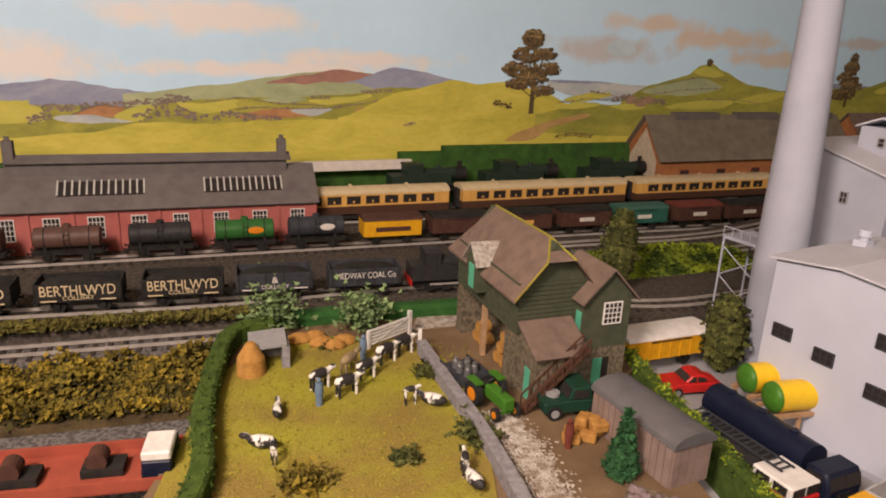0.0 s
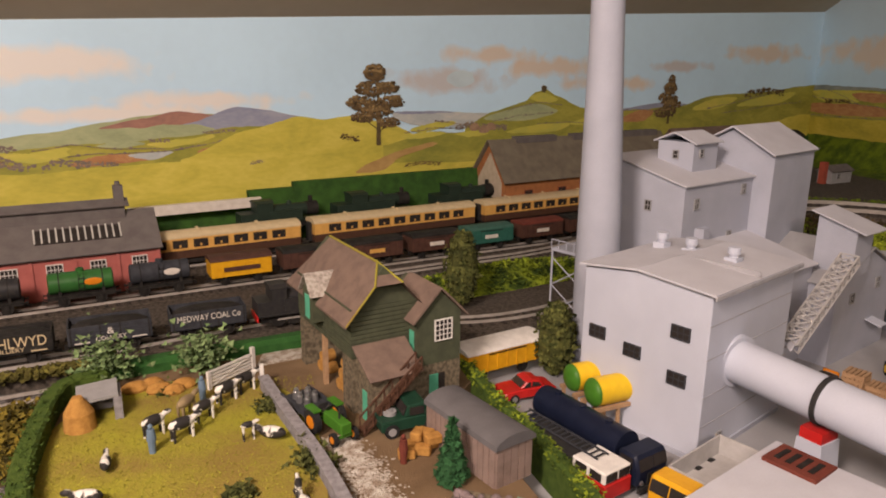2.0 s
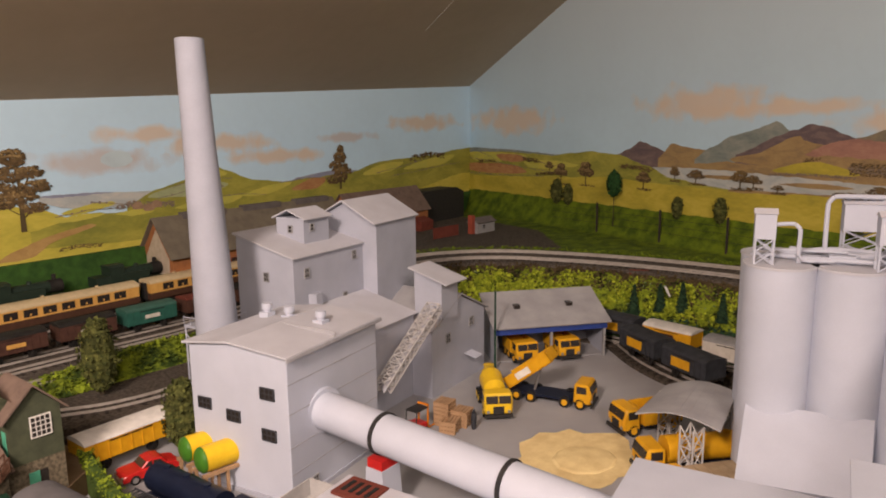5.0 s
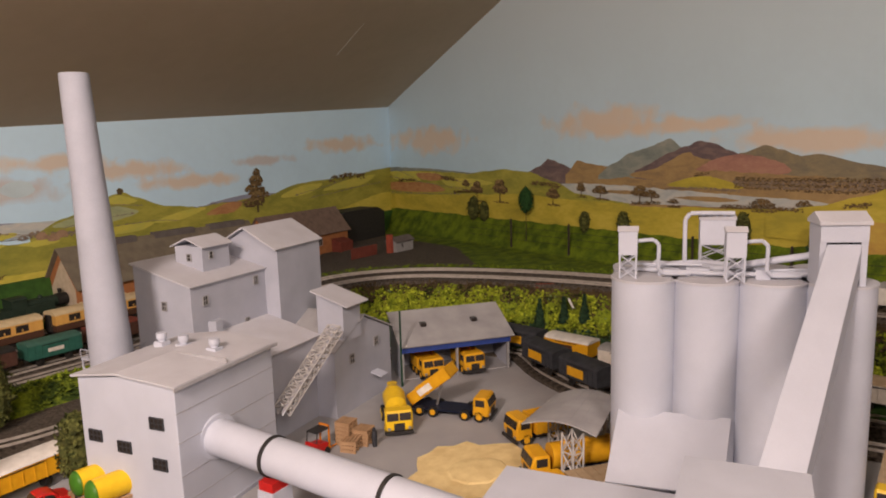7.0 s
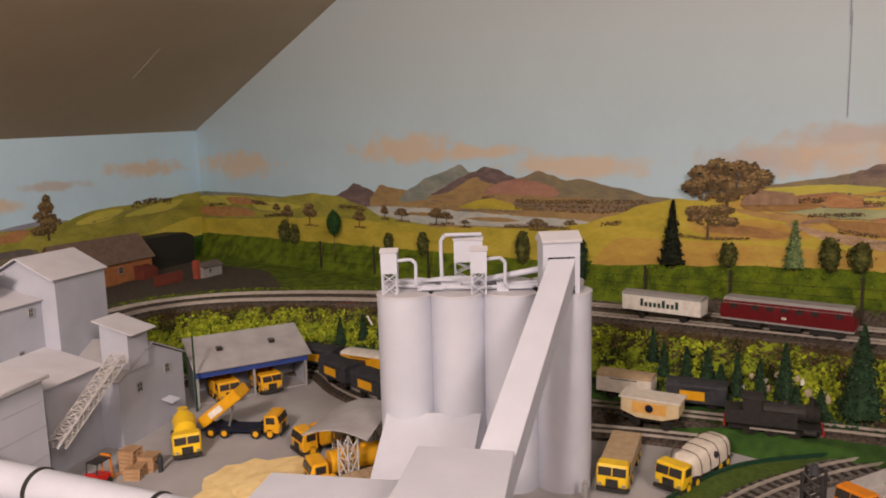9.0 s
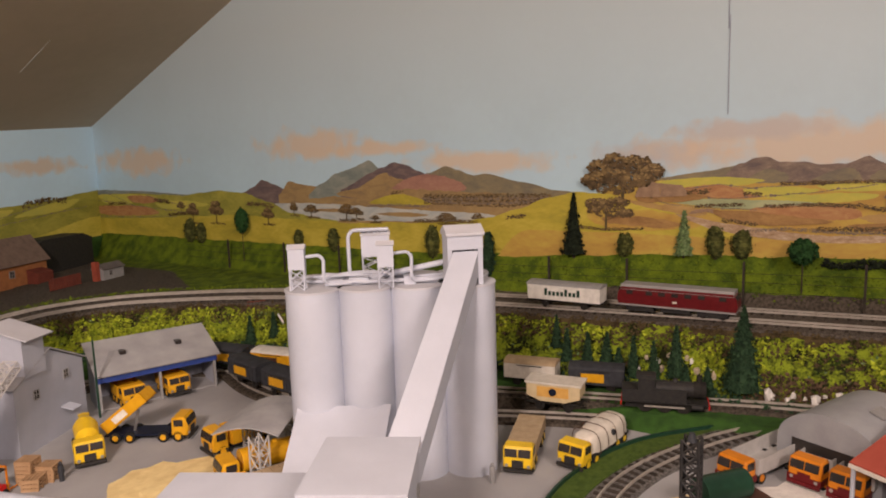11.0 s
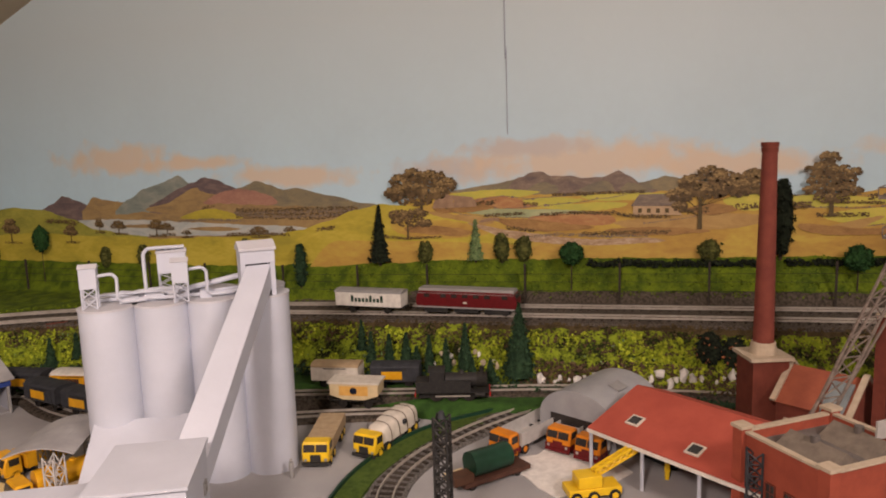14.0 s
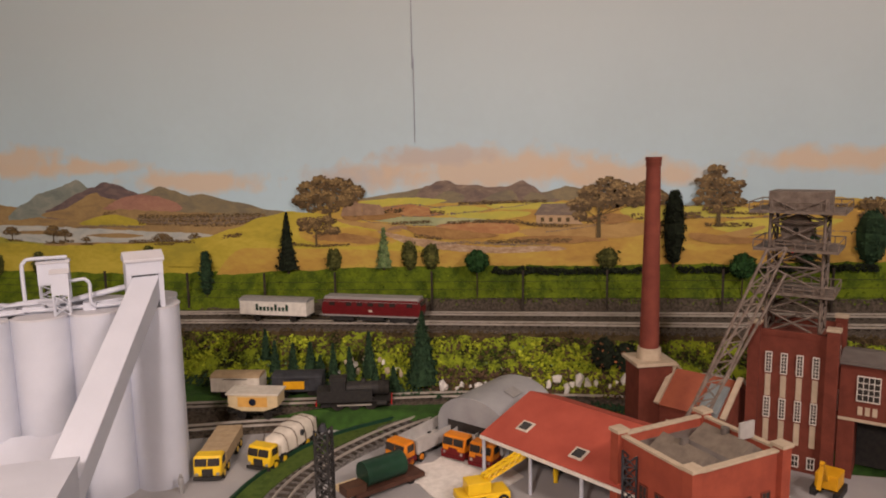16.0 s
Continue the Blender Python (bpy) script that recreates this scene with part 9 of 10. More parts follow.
stack = thing("brick_chimney", pose(1.515, -0.449, 0), "tall round red brick chimney on a stepped base", "chimney")
part("base", Shape().cbox(0, 0, 0, 0.042, 0.042, 0.1, pose(0, 0, 0, 0, 0, 20)), BRICKD, stack)
part("base_cap", Shape().cbox(0, 0, 0.1, 0.05, 0.05, 0.004, pose(0, 0, 0, 0, 0, 20)), CREAMST, stack)
part("plinth", Shape().tube((0, 0, 0.104), (0, 0, 0.118), 0.0155, 0.0135, 24), CREAMST, stack)
part("shaft", Shape().tube((0, 0, 0.118), (0, 0, 0.345), 0.0118, 0.0082, 28, cap=False), mat("chimney_brick", (0.2, 0.055, 0.038), (0.15, 0.04, 0.03), 0.85, scale=60, bump=0.3), stack, smooth=True)
for z, r in ((0.338, 0.0092), (0.344, 0.0096)):
    part("rim", Shape().tube((0, 0, z), (0, 0, z + 0.005), r, seg=28), BRICKD, stack)

eng = thing("engine_house", pose(1.524, -0.463, 0, 0, 0, -121.3), "red tiled engine house with stone gable copings", "house")
EX0, EX1, EW_ = 0.022, 0.098, 0.042
part("wall", gable_walls(EX0, EX1, -EW_, EW_, 0.06, 0.09, "x"), BRICKD, eng)
gable_roof(eng, EX0, EX1, -EW_, EW_, 0.061, 0.0915, REDTILE, 0.003)
for x in (EX0 - 0.002, EX1 + 0.001):
    for sg in (-1, 1):
        part("gable_coping", Shape().sheet([(x - 0.003, sg * (EW_ + 0.004), 0.0605), (x + 0.003, sg * (EW_ + 0.004), 0.0605), (x + 0.003, 0, 0.0955), (x - 0.003, 0, 0.0955)], 0.003 * -sg), CREAMST, eng)
part("cable_slot", Shape().prism([(-0.046, 0.052), (-0.012, 0.08), (-0.012, 0.088), (-0.046, 0.066)], "x", 0.07, 0.092), mat("lead_grey", (0.26, 0.31, 0.33), rough=0.7), eng, "blue-grey lead cable housing")
for k in range(3):
    window(eng, at(0.036 + 0.022 * k, -EW_ - 0.0004, 0.022), 0.008, 0.02, (2, 3), CREAMST)

# brick tower with the headframe
TW = thing("pit_tower", pose(1.47, -0.56, 0, 0, 0, -112), "tall red brick pit tower with white framed windows", "tower")
# local x runs to the south-west face's right, local y to the rear
TX, TY, TH = 0.078, 0.075, 0.158
part("wall", Shape().box(0, 0, 0, TX, TY, TH - 0.006), BRICKD, TW)
part("parapet", Shape().box(-0.001, -0.001, TH - 0.006, TX + 0.001, 0.004, TH).box(-0.001, TY - 0.004, TH - 0.006, TX + 0.001, TY + 0.001, TH).box(-0.001, 0.004, TH - 0.006, 0.004, TY - 0.004, TH).box(TX - 0.004, 0.004, TH - 0.006, TX + 0.001, TY - 0.004, TH), BRICKD, TW)
for x in (0, TX):
    for y in (0, TY):
        pr = part("pier", Shape().cbox(x, y, 0, 0.012, 0.012, TH + 0.006), BRICKD, TW)
        part("pier_cap", Shape().cbox(x, y, TH + 0.006, 0.014, 0.014, 0.003), CREAMST, pr)
for i in range(4):
    x = 0.0155 + 0.0157 * i
    for z in (0.088, 0.036):
        window(TW, at(x, -0.0005, z + 0.022), 0.005, 0.022, (2, 6), WHITEP)
        part("apron", Shape().box(x - 0.0028, -0.001, z - 0.006, x + 0.0028, 0, z + 0.019), CREAMST, TW)
        window(TW, at(-0.0005, 0.012 + 0.017 * i, z + 0.022, LEFT), 0.005, 0.022, (2, 6), WHITEP)
        part("apron", Shape().box(-0.001, 0.012 + 0.017 * i - 0.0028, z - 0.006, 0, 0.012 + 0.017 * i + 0.0028, z + 0.019), CREAMST, TW)
        window(TW, at(TX + 0.0005, 0.012 + 0.017 * i, z + 0.022, RIGHT), 0.005, 0.022, (2, 6), WHITEP)
for i in range(4):
    window(TW, at(0.0155 + 0.0157 * i, -0.0005, 0.006), 0.006, 0.012, (2, 2), WHITEP)
br = thing("bridge_house", TW.matrix_world @ pose(TX + 0.007, 0.01, 0), "red brick bridge house over a dark archway", "house")
part("upper_wall", Shape().box(0, 0, 0.068, 0.16, 0.06, 0.128), BRICKD, br)
part("roof", Shape().prism([(-0.004, 0.128), (0.064, 0.128), (0.064, 0.131), (0.03, 0.137), (-0.004, 0.131)], "x", -0.001, 0.162), SLATE, br)
part("pier", Shape().box(0, 0, 0, 0.016, 0.06, 0.068), BRICKD, br)
part("pier", Shape().box(0.1, 0, 0, 0.16, 0.06, 0.068), BRICKD, br)
part("stone_band", Shape().box(0.0, -0.0012, 0.066, 0.16, 0, 0.069), CREAMST, br)
part("dark_interior", Shape().box(0.016, 0.045, 0, 0.1, 0.05, 0.068), BLACK, br)
for i in range(3):
    window(br, at(0.027 + 0.044 * i, -0.0005, 0.09), 0.02, 0.026, (4, 4), WHITEP)
    for k in range(3):
        part("stone_panel", Shape().box(0.018 + 0.044 * i + 0.0068 * k, -0.001, 0.074, 0.0225 + 0.044 * i + 0.0068 * k, 0, 0.083), CREAMST, br)

head = thing("pit_headframe", TW.matrix_world @ pose(TX / 2 - 0.004, TY / 2, TH - 0.006), "weathered grey-brown steel winding headframe", "headframe")
RUST = mat("weathered_steel", (0.21, 0.175, 0.15), (0.12, 0.095, 0.08), 0.7, scale=150)
s = Shape()
lattice(s, (0, 0, 0), (0, 0, 0.15), 0.027, 0.024, 6, 0.0017)
part("tower_frame", s, RUST, head)
for z, w in ((0.044, 0.04), (0.093, 0.042), (0.135, 0.047)):
    deck = part("deck", Shape().box(-w, -w * 0.8, z, w, w * 0.8, z + 0.003), RUST, head)
    s = Shape()
    for i in range(9):
        x = -w + 2 * w * i / 8
        for q in (-1, 1):
            s.tube((x, q * w * 0.8, z + 0.003), (x, q * w * 0.8, z + 0.012), 0.0006, seg=4)
    for q in (-1, 1):
        s.tube((-w, q * w * 0.8, z + 0.012), (w, q * w * 0.8, z + 0.012), 0.0007, seg=4)
        s.tube((q * w, -w * 0.8, z + 0.012), (q * w, w * 0.8, z + 0.012), 0.0007, seg=4)
    part("railing", s, RUST, deck)
part("top_house", Shape().box(-0.03, -0.022, 0.138, 0.03, 0.022, 0.158), RUST, head)
for y in (-0.008, 0.008):
    wheel = part("winding_wheel", Shape().tube((-0.003, y - 0.001, 0.115), (-0.003, y + 0.001, 0.115), 0.016, seg=28), RUST, head)
    part("hub", Shape().tube((-0.003, y - 0.002, 0.115), (-0.003, y + 0.002, 0.115), 0.003, seg=12), SOOT, wheel)
s = Shape()
inv = head.matrix_world.inverted()
for w in (-0.014, 0.014):
    d = Vector((0.55, -0.83, 0)) * w
    for k in range(2):
        a, b = Vector((1.455, -0.575, 0.25 - 0.03 * k)) + d, Vector((1.392, -0.49, 0.075 + 0.004 * k)) + d
        s.tube(inv @ a, inv @ b, 0.0016, seg=6)
for k in range(9):
    t = k / 9
    a, b = Vector((1.455, -0.575, 0.25)), Vector((1.392, -0.49, 0.075))
    p, q = a.lerp(b, t), a.lerp(b, t + 0.11)
    d = Vector((0.55, -0.83, 0)) * 0.014
    s.tube(inv @ (p + d), inv @ (q - d), 0.0009, seg=5)
    s.tube(inv @ (p - d), inv @ (q + d), 0.0009, seg=5)
    s.tube(inv @ (p - d), inv @ (p + d), 0.0009, seg=5)
part("backstay", s, RUST, head)
solid("warning_lamp", Shape().ball((0, 0, 0), 0.002, 0.002, 0.0025), REDP, "small red lamp on the headframe", "lamp", m=TW.matrix_world @ pose(TX / 2 - 0.006, 0.006, TH + 0.088))

# lineside things by the yard
sig = thing("lattice_crane_jib", pose(1.15, -0.173, 0), "black lattice mast with a dark cap", "mast")
s = Shape()
lattice(s, (0, 0, 0), (0, 0, 0.14), 0.0055, 0.0055, 14, 0.0011)
part("mast", s, BLACK, sig)
part("cap", Shape().tube((0, 0, 0.138), (0, 0, 0.144), 0.0034, 0.002, seg=10), DKWAG, sig)
part("base", Shape().cbox(0, 0, 0, 0.02, 0.02, 0.006), BLACK, sig)
gt = thing("green_boiler", pose(1.325, -0.165, 0.0, 0, 0, 140), "dark green boiler tank on a brown flat wagon", "tank")
part("flat_wagon", Shape().box(-0.045, -0.013, 0.006, 0.04, 0.013, 0.011), VANBROWN, gt)
part("boiler", Shape().tube((-0.022, 0, 0.0245), (0.026, 0, 0.0245), 0.0135, seg=26), DKGP, gt, smooth=True)
part("dished_end", Shape().ball((-0.022, 0, 0.0245), 0.005, 0.0135, 0.0135, 20, 10), DKGP, gt, smooth=True)
part("timber", Shape().box(0.028, -0.012, 0.011, 0.052, -0.006, 0.017), CREAM, gt)
part("timber", Shape().box(0.028, -0.004, 0.011, 0.052, 0.012, 0.02), UMBER, gt)
wheels(gt, (-0.03, 0.028), 0.0085, 0.0045, BLACK, 0.002)
crane = thing("mobile_crane", pose(1.32, -0.28, 0, 0, 0, -62), "bright yellow mobile crane with a lattice jib", "crane")
part("carrier", Shape().box(-0.035, -0.012, 0.006, 0.02, 0.012, 0.014), YELLOWB, crane, bevel=0.0008)
part("house", Shape().box(-0.025, -0.01, 0.014, 0.0, 0.01, 0.026), YELLOWB, crane, bevel=0.0008)
s = Shape()
lattice(s, (-0.005, 0, 0.026), (0.068, 0.018, 0.05), 0.0035, 0.0035, 9, 0.001)
part("jib", s, YELLOWB, crane)
part("jib_panel", Shape().sheet([(-0.005, -0.003, 0.0275), (-0.005, 0.003, 0.0275), (0.068, 0.021, 0.0515), (0.068, 0.015, 0.0515)], 0.0012), YELLOWB, crane)
wheels(crane, (-0.028, -0.01, 0.012), 0.0115, 0.006, YELLOWB)
ex = thing("yellow_excavator", pose(1.405, -0.625, 0.0, 0, 0, 150), "orange-yellow excavator by the archway", "excavator")
part("track", Shape().box(-0.016, -0.014, 0, 0.016, -0.008, 0.008), BLACK, ex)
part("track", Shape().box(-0.016, 0.008, 0, 0.016, 0.014, 0.008), BLACK, ex)
part("body", Shape().box(-0.014, -0.011, 0.008, 0.012, 0.011, 0.024), YELLOW, ex, bevel=0.001)
part("boom", Shape().sheet([(0.01, -0.002, 0.02), (0.01, 0.002, 0.02), (0.03, 0.002, 0.045), (0.03, -0.002, 0.045)], 0.004), YELLOW, ex)
part("arm", Shape().sheet([(0.03, -0.002, 0.045), (0.03, 0.002, 0.045), (0.04, 0.002, 0.018), (0.04, -0.002, 0.018)], 0.003), YELLOW, ex)
bun = thing("coal_pipe_stack", pose(1.405, -0.345, 0, 0, 0, -40), "dark round tank under the red-roofed shed", "tank")
part("shell", Shape().tube((0, -0.012, 0.014), (0, 0.03, 0.014), 0.013, seg=22), SOOT, bun, smooth=True)
s = Shape()
lattice(s, (1.272, -0.418, 0), (1.272, -0.418, 0.085), 0.006, 0.006, 8, 0.001)
solid("scaffold_tower", s, DKWAG, "grey scaffold tower between shed and brick building", "scaffold")

# ---------- fence, trees and scrub ----------
for i in range(20):
    y = 1.0 - 0.1555 * i - (0.02 if i % 3 else 0)
    if y < -1.2:
        break
    solid("lineside_post", Shape().box(-0.0016, -0.0016, -0.01, 0.0016, 0.0016, 0.062).box(-0.004, -0.001, 0.05, 0.004, 0.001, 0.052), SLEEPER, "dark timber lineside post on the bank", "post", "lineside posts", m=pose(1.786, y, zline(1.75, y) + 0.004))
s = Shape()
for y in np.arange(-1.1, 1.0, 0.15):
    for dz in (0.02, 0.035, 0.048):
        s.tube((1.786, y, zline(1.75, y) + dz), (1.786, y + 0.15, zline(1.75, y + 0.15) + dz), 0.00035, seg=4)
tagged(solid("fence_wire", s, SOOT, "thin dark wire along the lineside posts", "wire"), "", "", "", "stuff")


def cone_tree(m, h, r, label, seed, material=CONIF, count=900, name="conifer", round_top=False, leaf=0.0035):
    root = thing(name, m, label, "tree", "model trees")
    part("trunk", Shape().tube((0, 0, 0), (0, 0, h * 0.8), r * 0.1 + 0.0008, 0.0005, 7), BARK, root)

    def where(g):
        t = g.random() ** 1.35
        a = g.uniform(0, 6.283)
        w = r * ((1 - t) ** 0.85 if not round_top else math.sqrt(max(0.0, 1 - (1.9 * t - 0.95) ** 2)))
        w *= g.uniform(0.55, 1.05) * (0.85 + 0.15 * math.sin(t * 40 + a * 3))
        return (w * math.cos(a), w * math.sin(a), h * (0.08 + 0.92 * t)), (math.cos(a), math.sin(a), 0.25)
    part("crown", leaves(count, leaf, where, seed), material, root)
    core = Shape()
    n = 7
    for i in range(n):
        t0, t1 = i / n, (i + 1) / n
        f = (lambda t: r * 0.72 * (1 - t)) if not round_top else (lambda t: r * 0.75 * math.sqrt(max(0.02, 1 - (1.9 * t - 0.95) ** 2)))
        core.tube((0, 0, h * (0.08 + 0.88 * t0)), (0, 0, h * (0.08 + 0.88 * t1)), max(f(t0), 0.0004), max(f(t1), 0.0004), 9, cap=False)
    part("inner_crown", core, material, root)
    return root


def bank_tree(y, x, h, r, label, seed, **kw):
    z = bank_height(x, y)[0] - 0.003
    return cone_tree(pose(x, y, z), h, r, label, seed, **kw)


CYP = mat("cypress_dark", (0.018, 0.026, 0.014), (0.009, 0.013, 0.008), 0.95, island=0.5)
bank_tree(0.17, 1.82, 0.112, 0.025, "dark pointed cypress on the bank", 1, name="cypress", material=CYP, count=1600, leaf=0.003)
bank_tree(-0.503, 1.82, 0.125, 0.021, "tall dark cypress on the bank", 2, name="cypress", material=CYP, round_top=True, count=1600, leaf=0.003)
bank_tree(0.327, 1.8, 0.085, 0.013, "dark green round-topped bush on the bank", 4, name="bush", round_top=True)
for y, h, r, sd, mt in ((0.08, 0.04, 0.018, 5, LEAF), (-0.062, 0.052, 0.018, 6, LEAF), (-0.1, 0.046, 0.019, 7, LEAF), (1.17, 0.06, 0.02, 17, LEAF), (0.46, 0.065, 0.019, 18, LEAF), (-0.4, 0.035, 0.022, 19, LEAF), (0.71, 0.05, 0.016, 8, LEAF), (0.81, 0.045, 0.014, 9, LEAF), (1.13, 0.05, 0.017, 10, LEAF), (-0.7, 0.06, 0.022, 12, CONIF), (-0.79, 0.09, 0.03, 13, CONIF)):
    bank_tree(y, 1.82, h, r, "small rounded tree on the bank", sd, material=mt, name="small_tree", round_top=True, count=420)
bank_tree(-0.014, 1.82, 0.075, 0.018, "pale green fir on the bank", 11, material=LEAFP, name="fir", count=500)
for y, sd, tall in ((-0.185, 14, 1.0), (-0.605, 15, 1.0), (0.962, 16, 2.1)):
    bt = thing("round_tree", pose(1.797, y, 0.108 if tall < 2 else 0.085) @ Matrix.Diagonal((1 if tall < 2 else 0.8, 1 if tall < 2 else 0.8, 1 if tall < 2 else 1.5, 1)), "round dark green tree on a thin trunk" if tall < 2 else "tall oval dark green tree on a bare trunk", "tree", "model trees")
    part("trunk", Shape().tube((0, 0, 0), (0, 0, 0.055), 0.0013, 0.001, 6), BARK, bt)
    part("crown", leaves(500, 0.004, lambda g: ((lambda a, b, k: ((0.02 * k * math.cos(a) * math.cos(b), 0.02 * k * math.sin(a) * math.cos(b), 0.067 + 0.017 * k * math.sin(b)), (math.cos(a), math.sin(a), 0.3)))(g.uniform(0, 6.28), g.uniform(-1.5, 1.5), g.uniform(0.75, 1.05))), sd), mat("deep_leaf", (0.025, 0.075, 0.02), (0.015, 0.05, 0.014), 0.9, island=0.4), bt)
    part("inner_crown", Shape().ball((0, 0, 0.067), 0.0165, 0.0165, 0.0135, 12, 8), MATS["deep_leaf"], bt)
# conifers at the foot of the bank
rg = random.Random(21)
for x, y, h, r in ((1.6, -0.138, 0.115, 0.03), (1.62, 0.12, 0.05, 0.009), (1.61, 0.1, 0.05, 0.01), (1.6, 0.065, 0.058, 0.011), (1.608, 0.04, 0.05, 0.012), (1.6, 0.0, 0.06, 0.01), (1.59, -0.03, 0.066, 0.012), (1.605, -0.055, 0.075, 0.014), (1.572, -0.075, 0.045, 0.012), (1.58, -0.1, 0.04, 0.012), (1.598, 0.02, 0.045, 0.013), (1.53, 0.56, 0.05, 0.011), (1.545, 0.5, 0.045, 0.01), (1.49, 0.62, 0.05, 0.011), (1.56, 0.45, 0.05, 0.011), (1.57, 0.4, 0.045, 0.01), (1.515, 0.59, 0.045, 0.01)):
    bank_tree(y, x, h, r, "dark green model fir at the bank's foot", int(1000 * h + 7000 * abs(y)), name="fir", count=int(500 + 32000 * r), leaf=0.0026)
wf = thing("waterfall", pose(1.548, 0.585, 0.0, 0, 0, 50), "white model waterfall on the bank", "waterfall")
part("water", Shape().sheet([(-0.006, 0, 0.02), (0.006, 0, 0.02), (0.004, 0.02, 0.062), (-0.003, 0.02, 0.062)], 0.003), SNOWST, wf)
hb = thing("lineside_hut", pose(1.549, 0.664, 0.05, 0, 0, -40), "small stone hut with a red roof on the bank", "hut")
part("wall", gable_walls(-0.014, 0.014, -0.01, 0.01, 0.016, 0.024, "x", -0.03), BARNSTONE, hb)
gable_roof(hb, -0.014, 0.014, -0.01, 0.01, 0.0165, 0.025, BRICKD, 0.003)
for i in range(26):
    y = -0.165 - 0.0112 * i + rg.uniform(-0.004, 0.004)
    k = rg.choice((0.004, 0.0055, 0.0075, 0.0095))
    s = Shape().ball((0, 0, k * 0.5), k, k * 0.7, k * rg.uniform(0.7, 1.2), 5, 3)
    s.v = [v + Vector((rg.uniform(-1, 1), rg.uniform(-1, 1), rg.uniform(-1, 1))) * k * 0.3 for v in s.v]
    x = 1.594 + rg.uniform(-0.004, 0.006) + 0.012 * min(1, i / 20)
    solid("white_rock", s, SNOWST, "jagged white plaster rock at the bank's foot", "rock", "white rocks", m=pose(x, y, bank_height(x, y)[0] + 0.001))
for i in range(14):
    y, k = -0.005 - 0.0075 * i, rg.uniform(0.003, 0.006)
    s = Shape().ball((0, 0, k * 0.5), k, k * 0.7, k, 5, 3)
    s.v = [v + Vector((rg.uniform(-1, 1), rg.uniform(-1, 1), rg.uniform(-1, 1))) * k * 0.3 for v in s.v]
    x = 1.615 + rg.uniform(-0.008, 0.008)
    solid("pale_rock", s, CREAMST if i % 3 else SNOWST, "pale tan rock among the firs", "rock", "bank rocks", m=pose(x, y, bank_height(x, y)[0] + 0.001))
for x, y, h, sd in ((1.624, -0.395, 0.045, 81), (1.622, -0.425, 0.04, 82)):
    bb = bank_tree(y, x, h, 0.02, "dark bush dotted with orange berries", sd, material=CYP, name="berry_bush", round_top=True, count=600)
    part("fruit", leaves(45, 0.0019, lambda g: ((lambda a, b: ((0.021 * math.cos(a) * math.cos(b), 0.021 * math.sin(a) * math.cos(b), h * 0.52 + h * 0.42 * math.sin(b)), (math.cos(a), math.sin(a), 0.2)))(g.uniform(0, 6.28), g.uniform(-1.2, 1.2))), sd + 9), mat("orange_berry", (0.32, 0.12, 0.05), rough=0.7, island=0.4), bb)


def scrub(name, label, n, size, material, where, seed, category="scrub"):
    ob = new(name, leaves(n, size, where, seed).mesh(name, material))
    return tagged(ob, label, category, "", "stuff")


def on_bank(x0, x1, y0, y1, lift=0.004):
    def f(g):
        x, y = g.uniform(x0, x1), g.uniform(y0, y1)
        h, c, d, sd = bank_height(x, y)
        while not (sd < 0 and 0.062 < d < 0.16):
            x, y = g.uniform(x0, x1), g.uniform(y0, y1)
            h, c, d, sd = bank_height(x, y)
        return (x, y, h + g.uniform(0, lift)), (-0.6, 0, 0.6)
    return f


def band(lo, hi, lift):
    def f(g):
        while True:
            i = g.randrange(4, len(mid_line) - 14)
            d = g.uniform(lo, hi)
            t = mid_line[i + 1] - mid_line[i - 1]
            n = Vector((-t.y, t.x, 0)).normalized()
            p = mid_line[i] + n * d + t * g.uniform(-0.5, 0.5)
            if p.x > 1.2:
                h = bank_height(p.x, p.y)[0]
                return (p.x, p.y, h + g.uniform(0, lift)), (n.x * 0.7, n.y * 0.7, 0.7)
    return f


scrub("bank_scrub", "dark brown scrub along the edge of the main line", 6000, 0.003, BROWNSCR, band(0.066, 0.096, 0.006), 31)
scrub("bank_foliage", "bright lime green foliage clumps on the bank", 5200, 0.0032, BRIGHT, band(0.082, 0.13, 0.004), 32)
scrub("bank_tufts", "grass tufts on the upper bank", 5200, 0.0026, mat("bank_tuft", (0.14, 0.19, 0.012), (0.05, 0.085, 0.007), 0.95, island=0.45), band(-0.1, -0.062, 0.003), 36)
def stretch(lo, hi, lift, y0, y1):
    inner_ = band(lo, hi, lift)

    def f(g):
        while True:
            p, n = inner_(g)
            if y0 < p[1] < y1:
                return p, n
    return f


scrub("bank_scrub", "brown and maroon heather low on the bank", 2600, 0.0032, mat("heather_brown", (0.12, 0.075, 0.045), (0.05, 0.035, 0.022), 0.95, island=0.5), stretch(0.105, 0.14, 0.007, -0.46, -0.14), 37)
scrub("bank_scrub", "dark brown patches hanging over the lime foliage", 1000, 0.0034, BROWNSCR, lambda g, f=band(0.078, 0.125, 0.006): next(q for q in iter(lambda: f(g), None) if noise.noise(Vector((q[0][0] * 16, q[0][1] * 16, 4))) > 0.18), 38)
scrub("lime_clumps", "thick lime yellow foliage clumps", 7000, 0.0036, mat("lime_flock", (0.36, 0.41, 0.03), (0.18, 0.24, 0.015), 0.95, island=0.45), lambda g, f=band(0.08, 0.128, 0.009): next(q for q in iter(lambda: f(g), None) if noise.noise(Vector((q[0][0] * 22, q[0][1] * 22, 7))) > 0.08), 39)
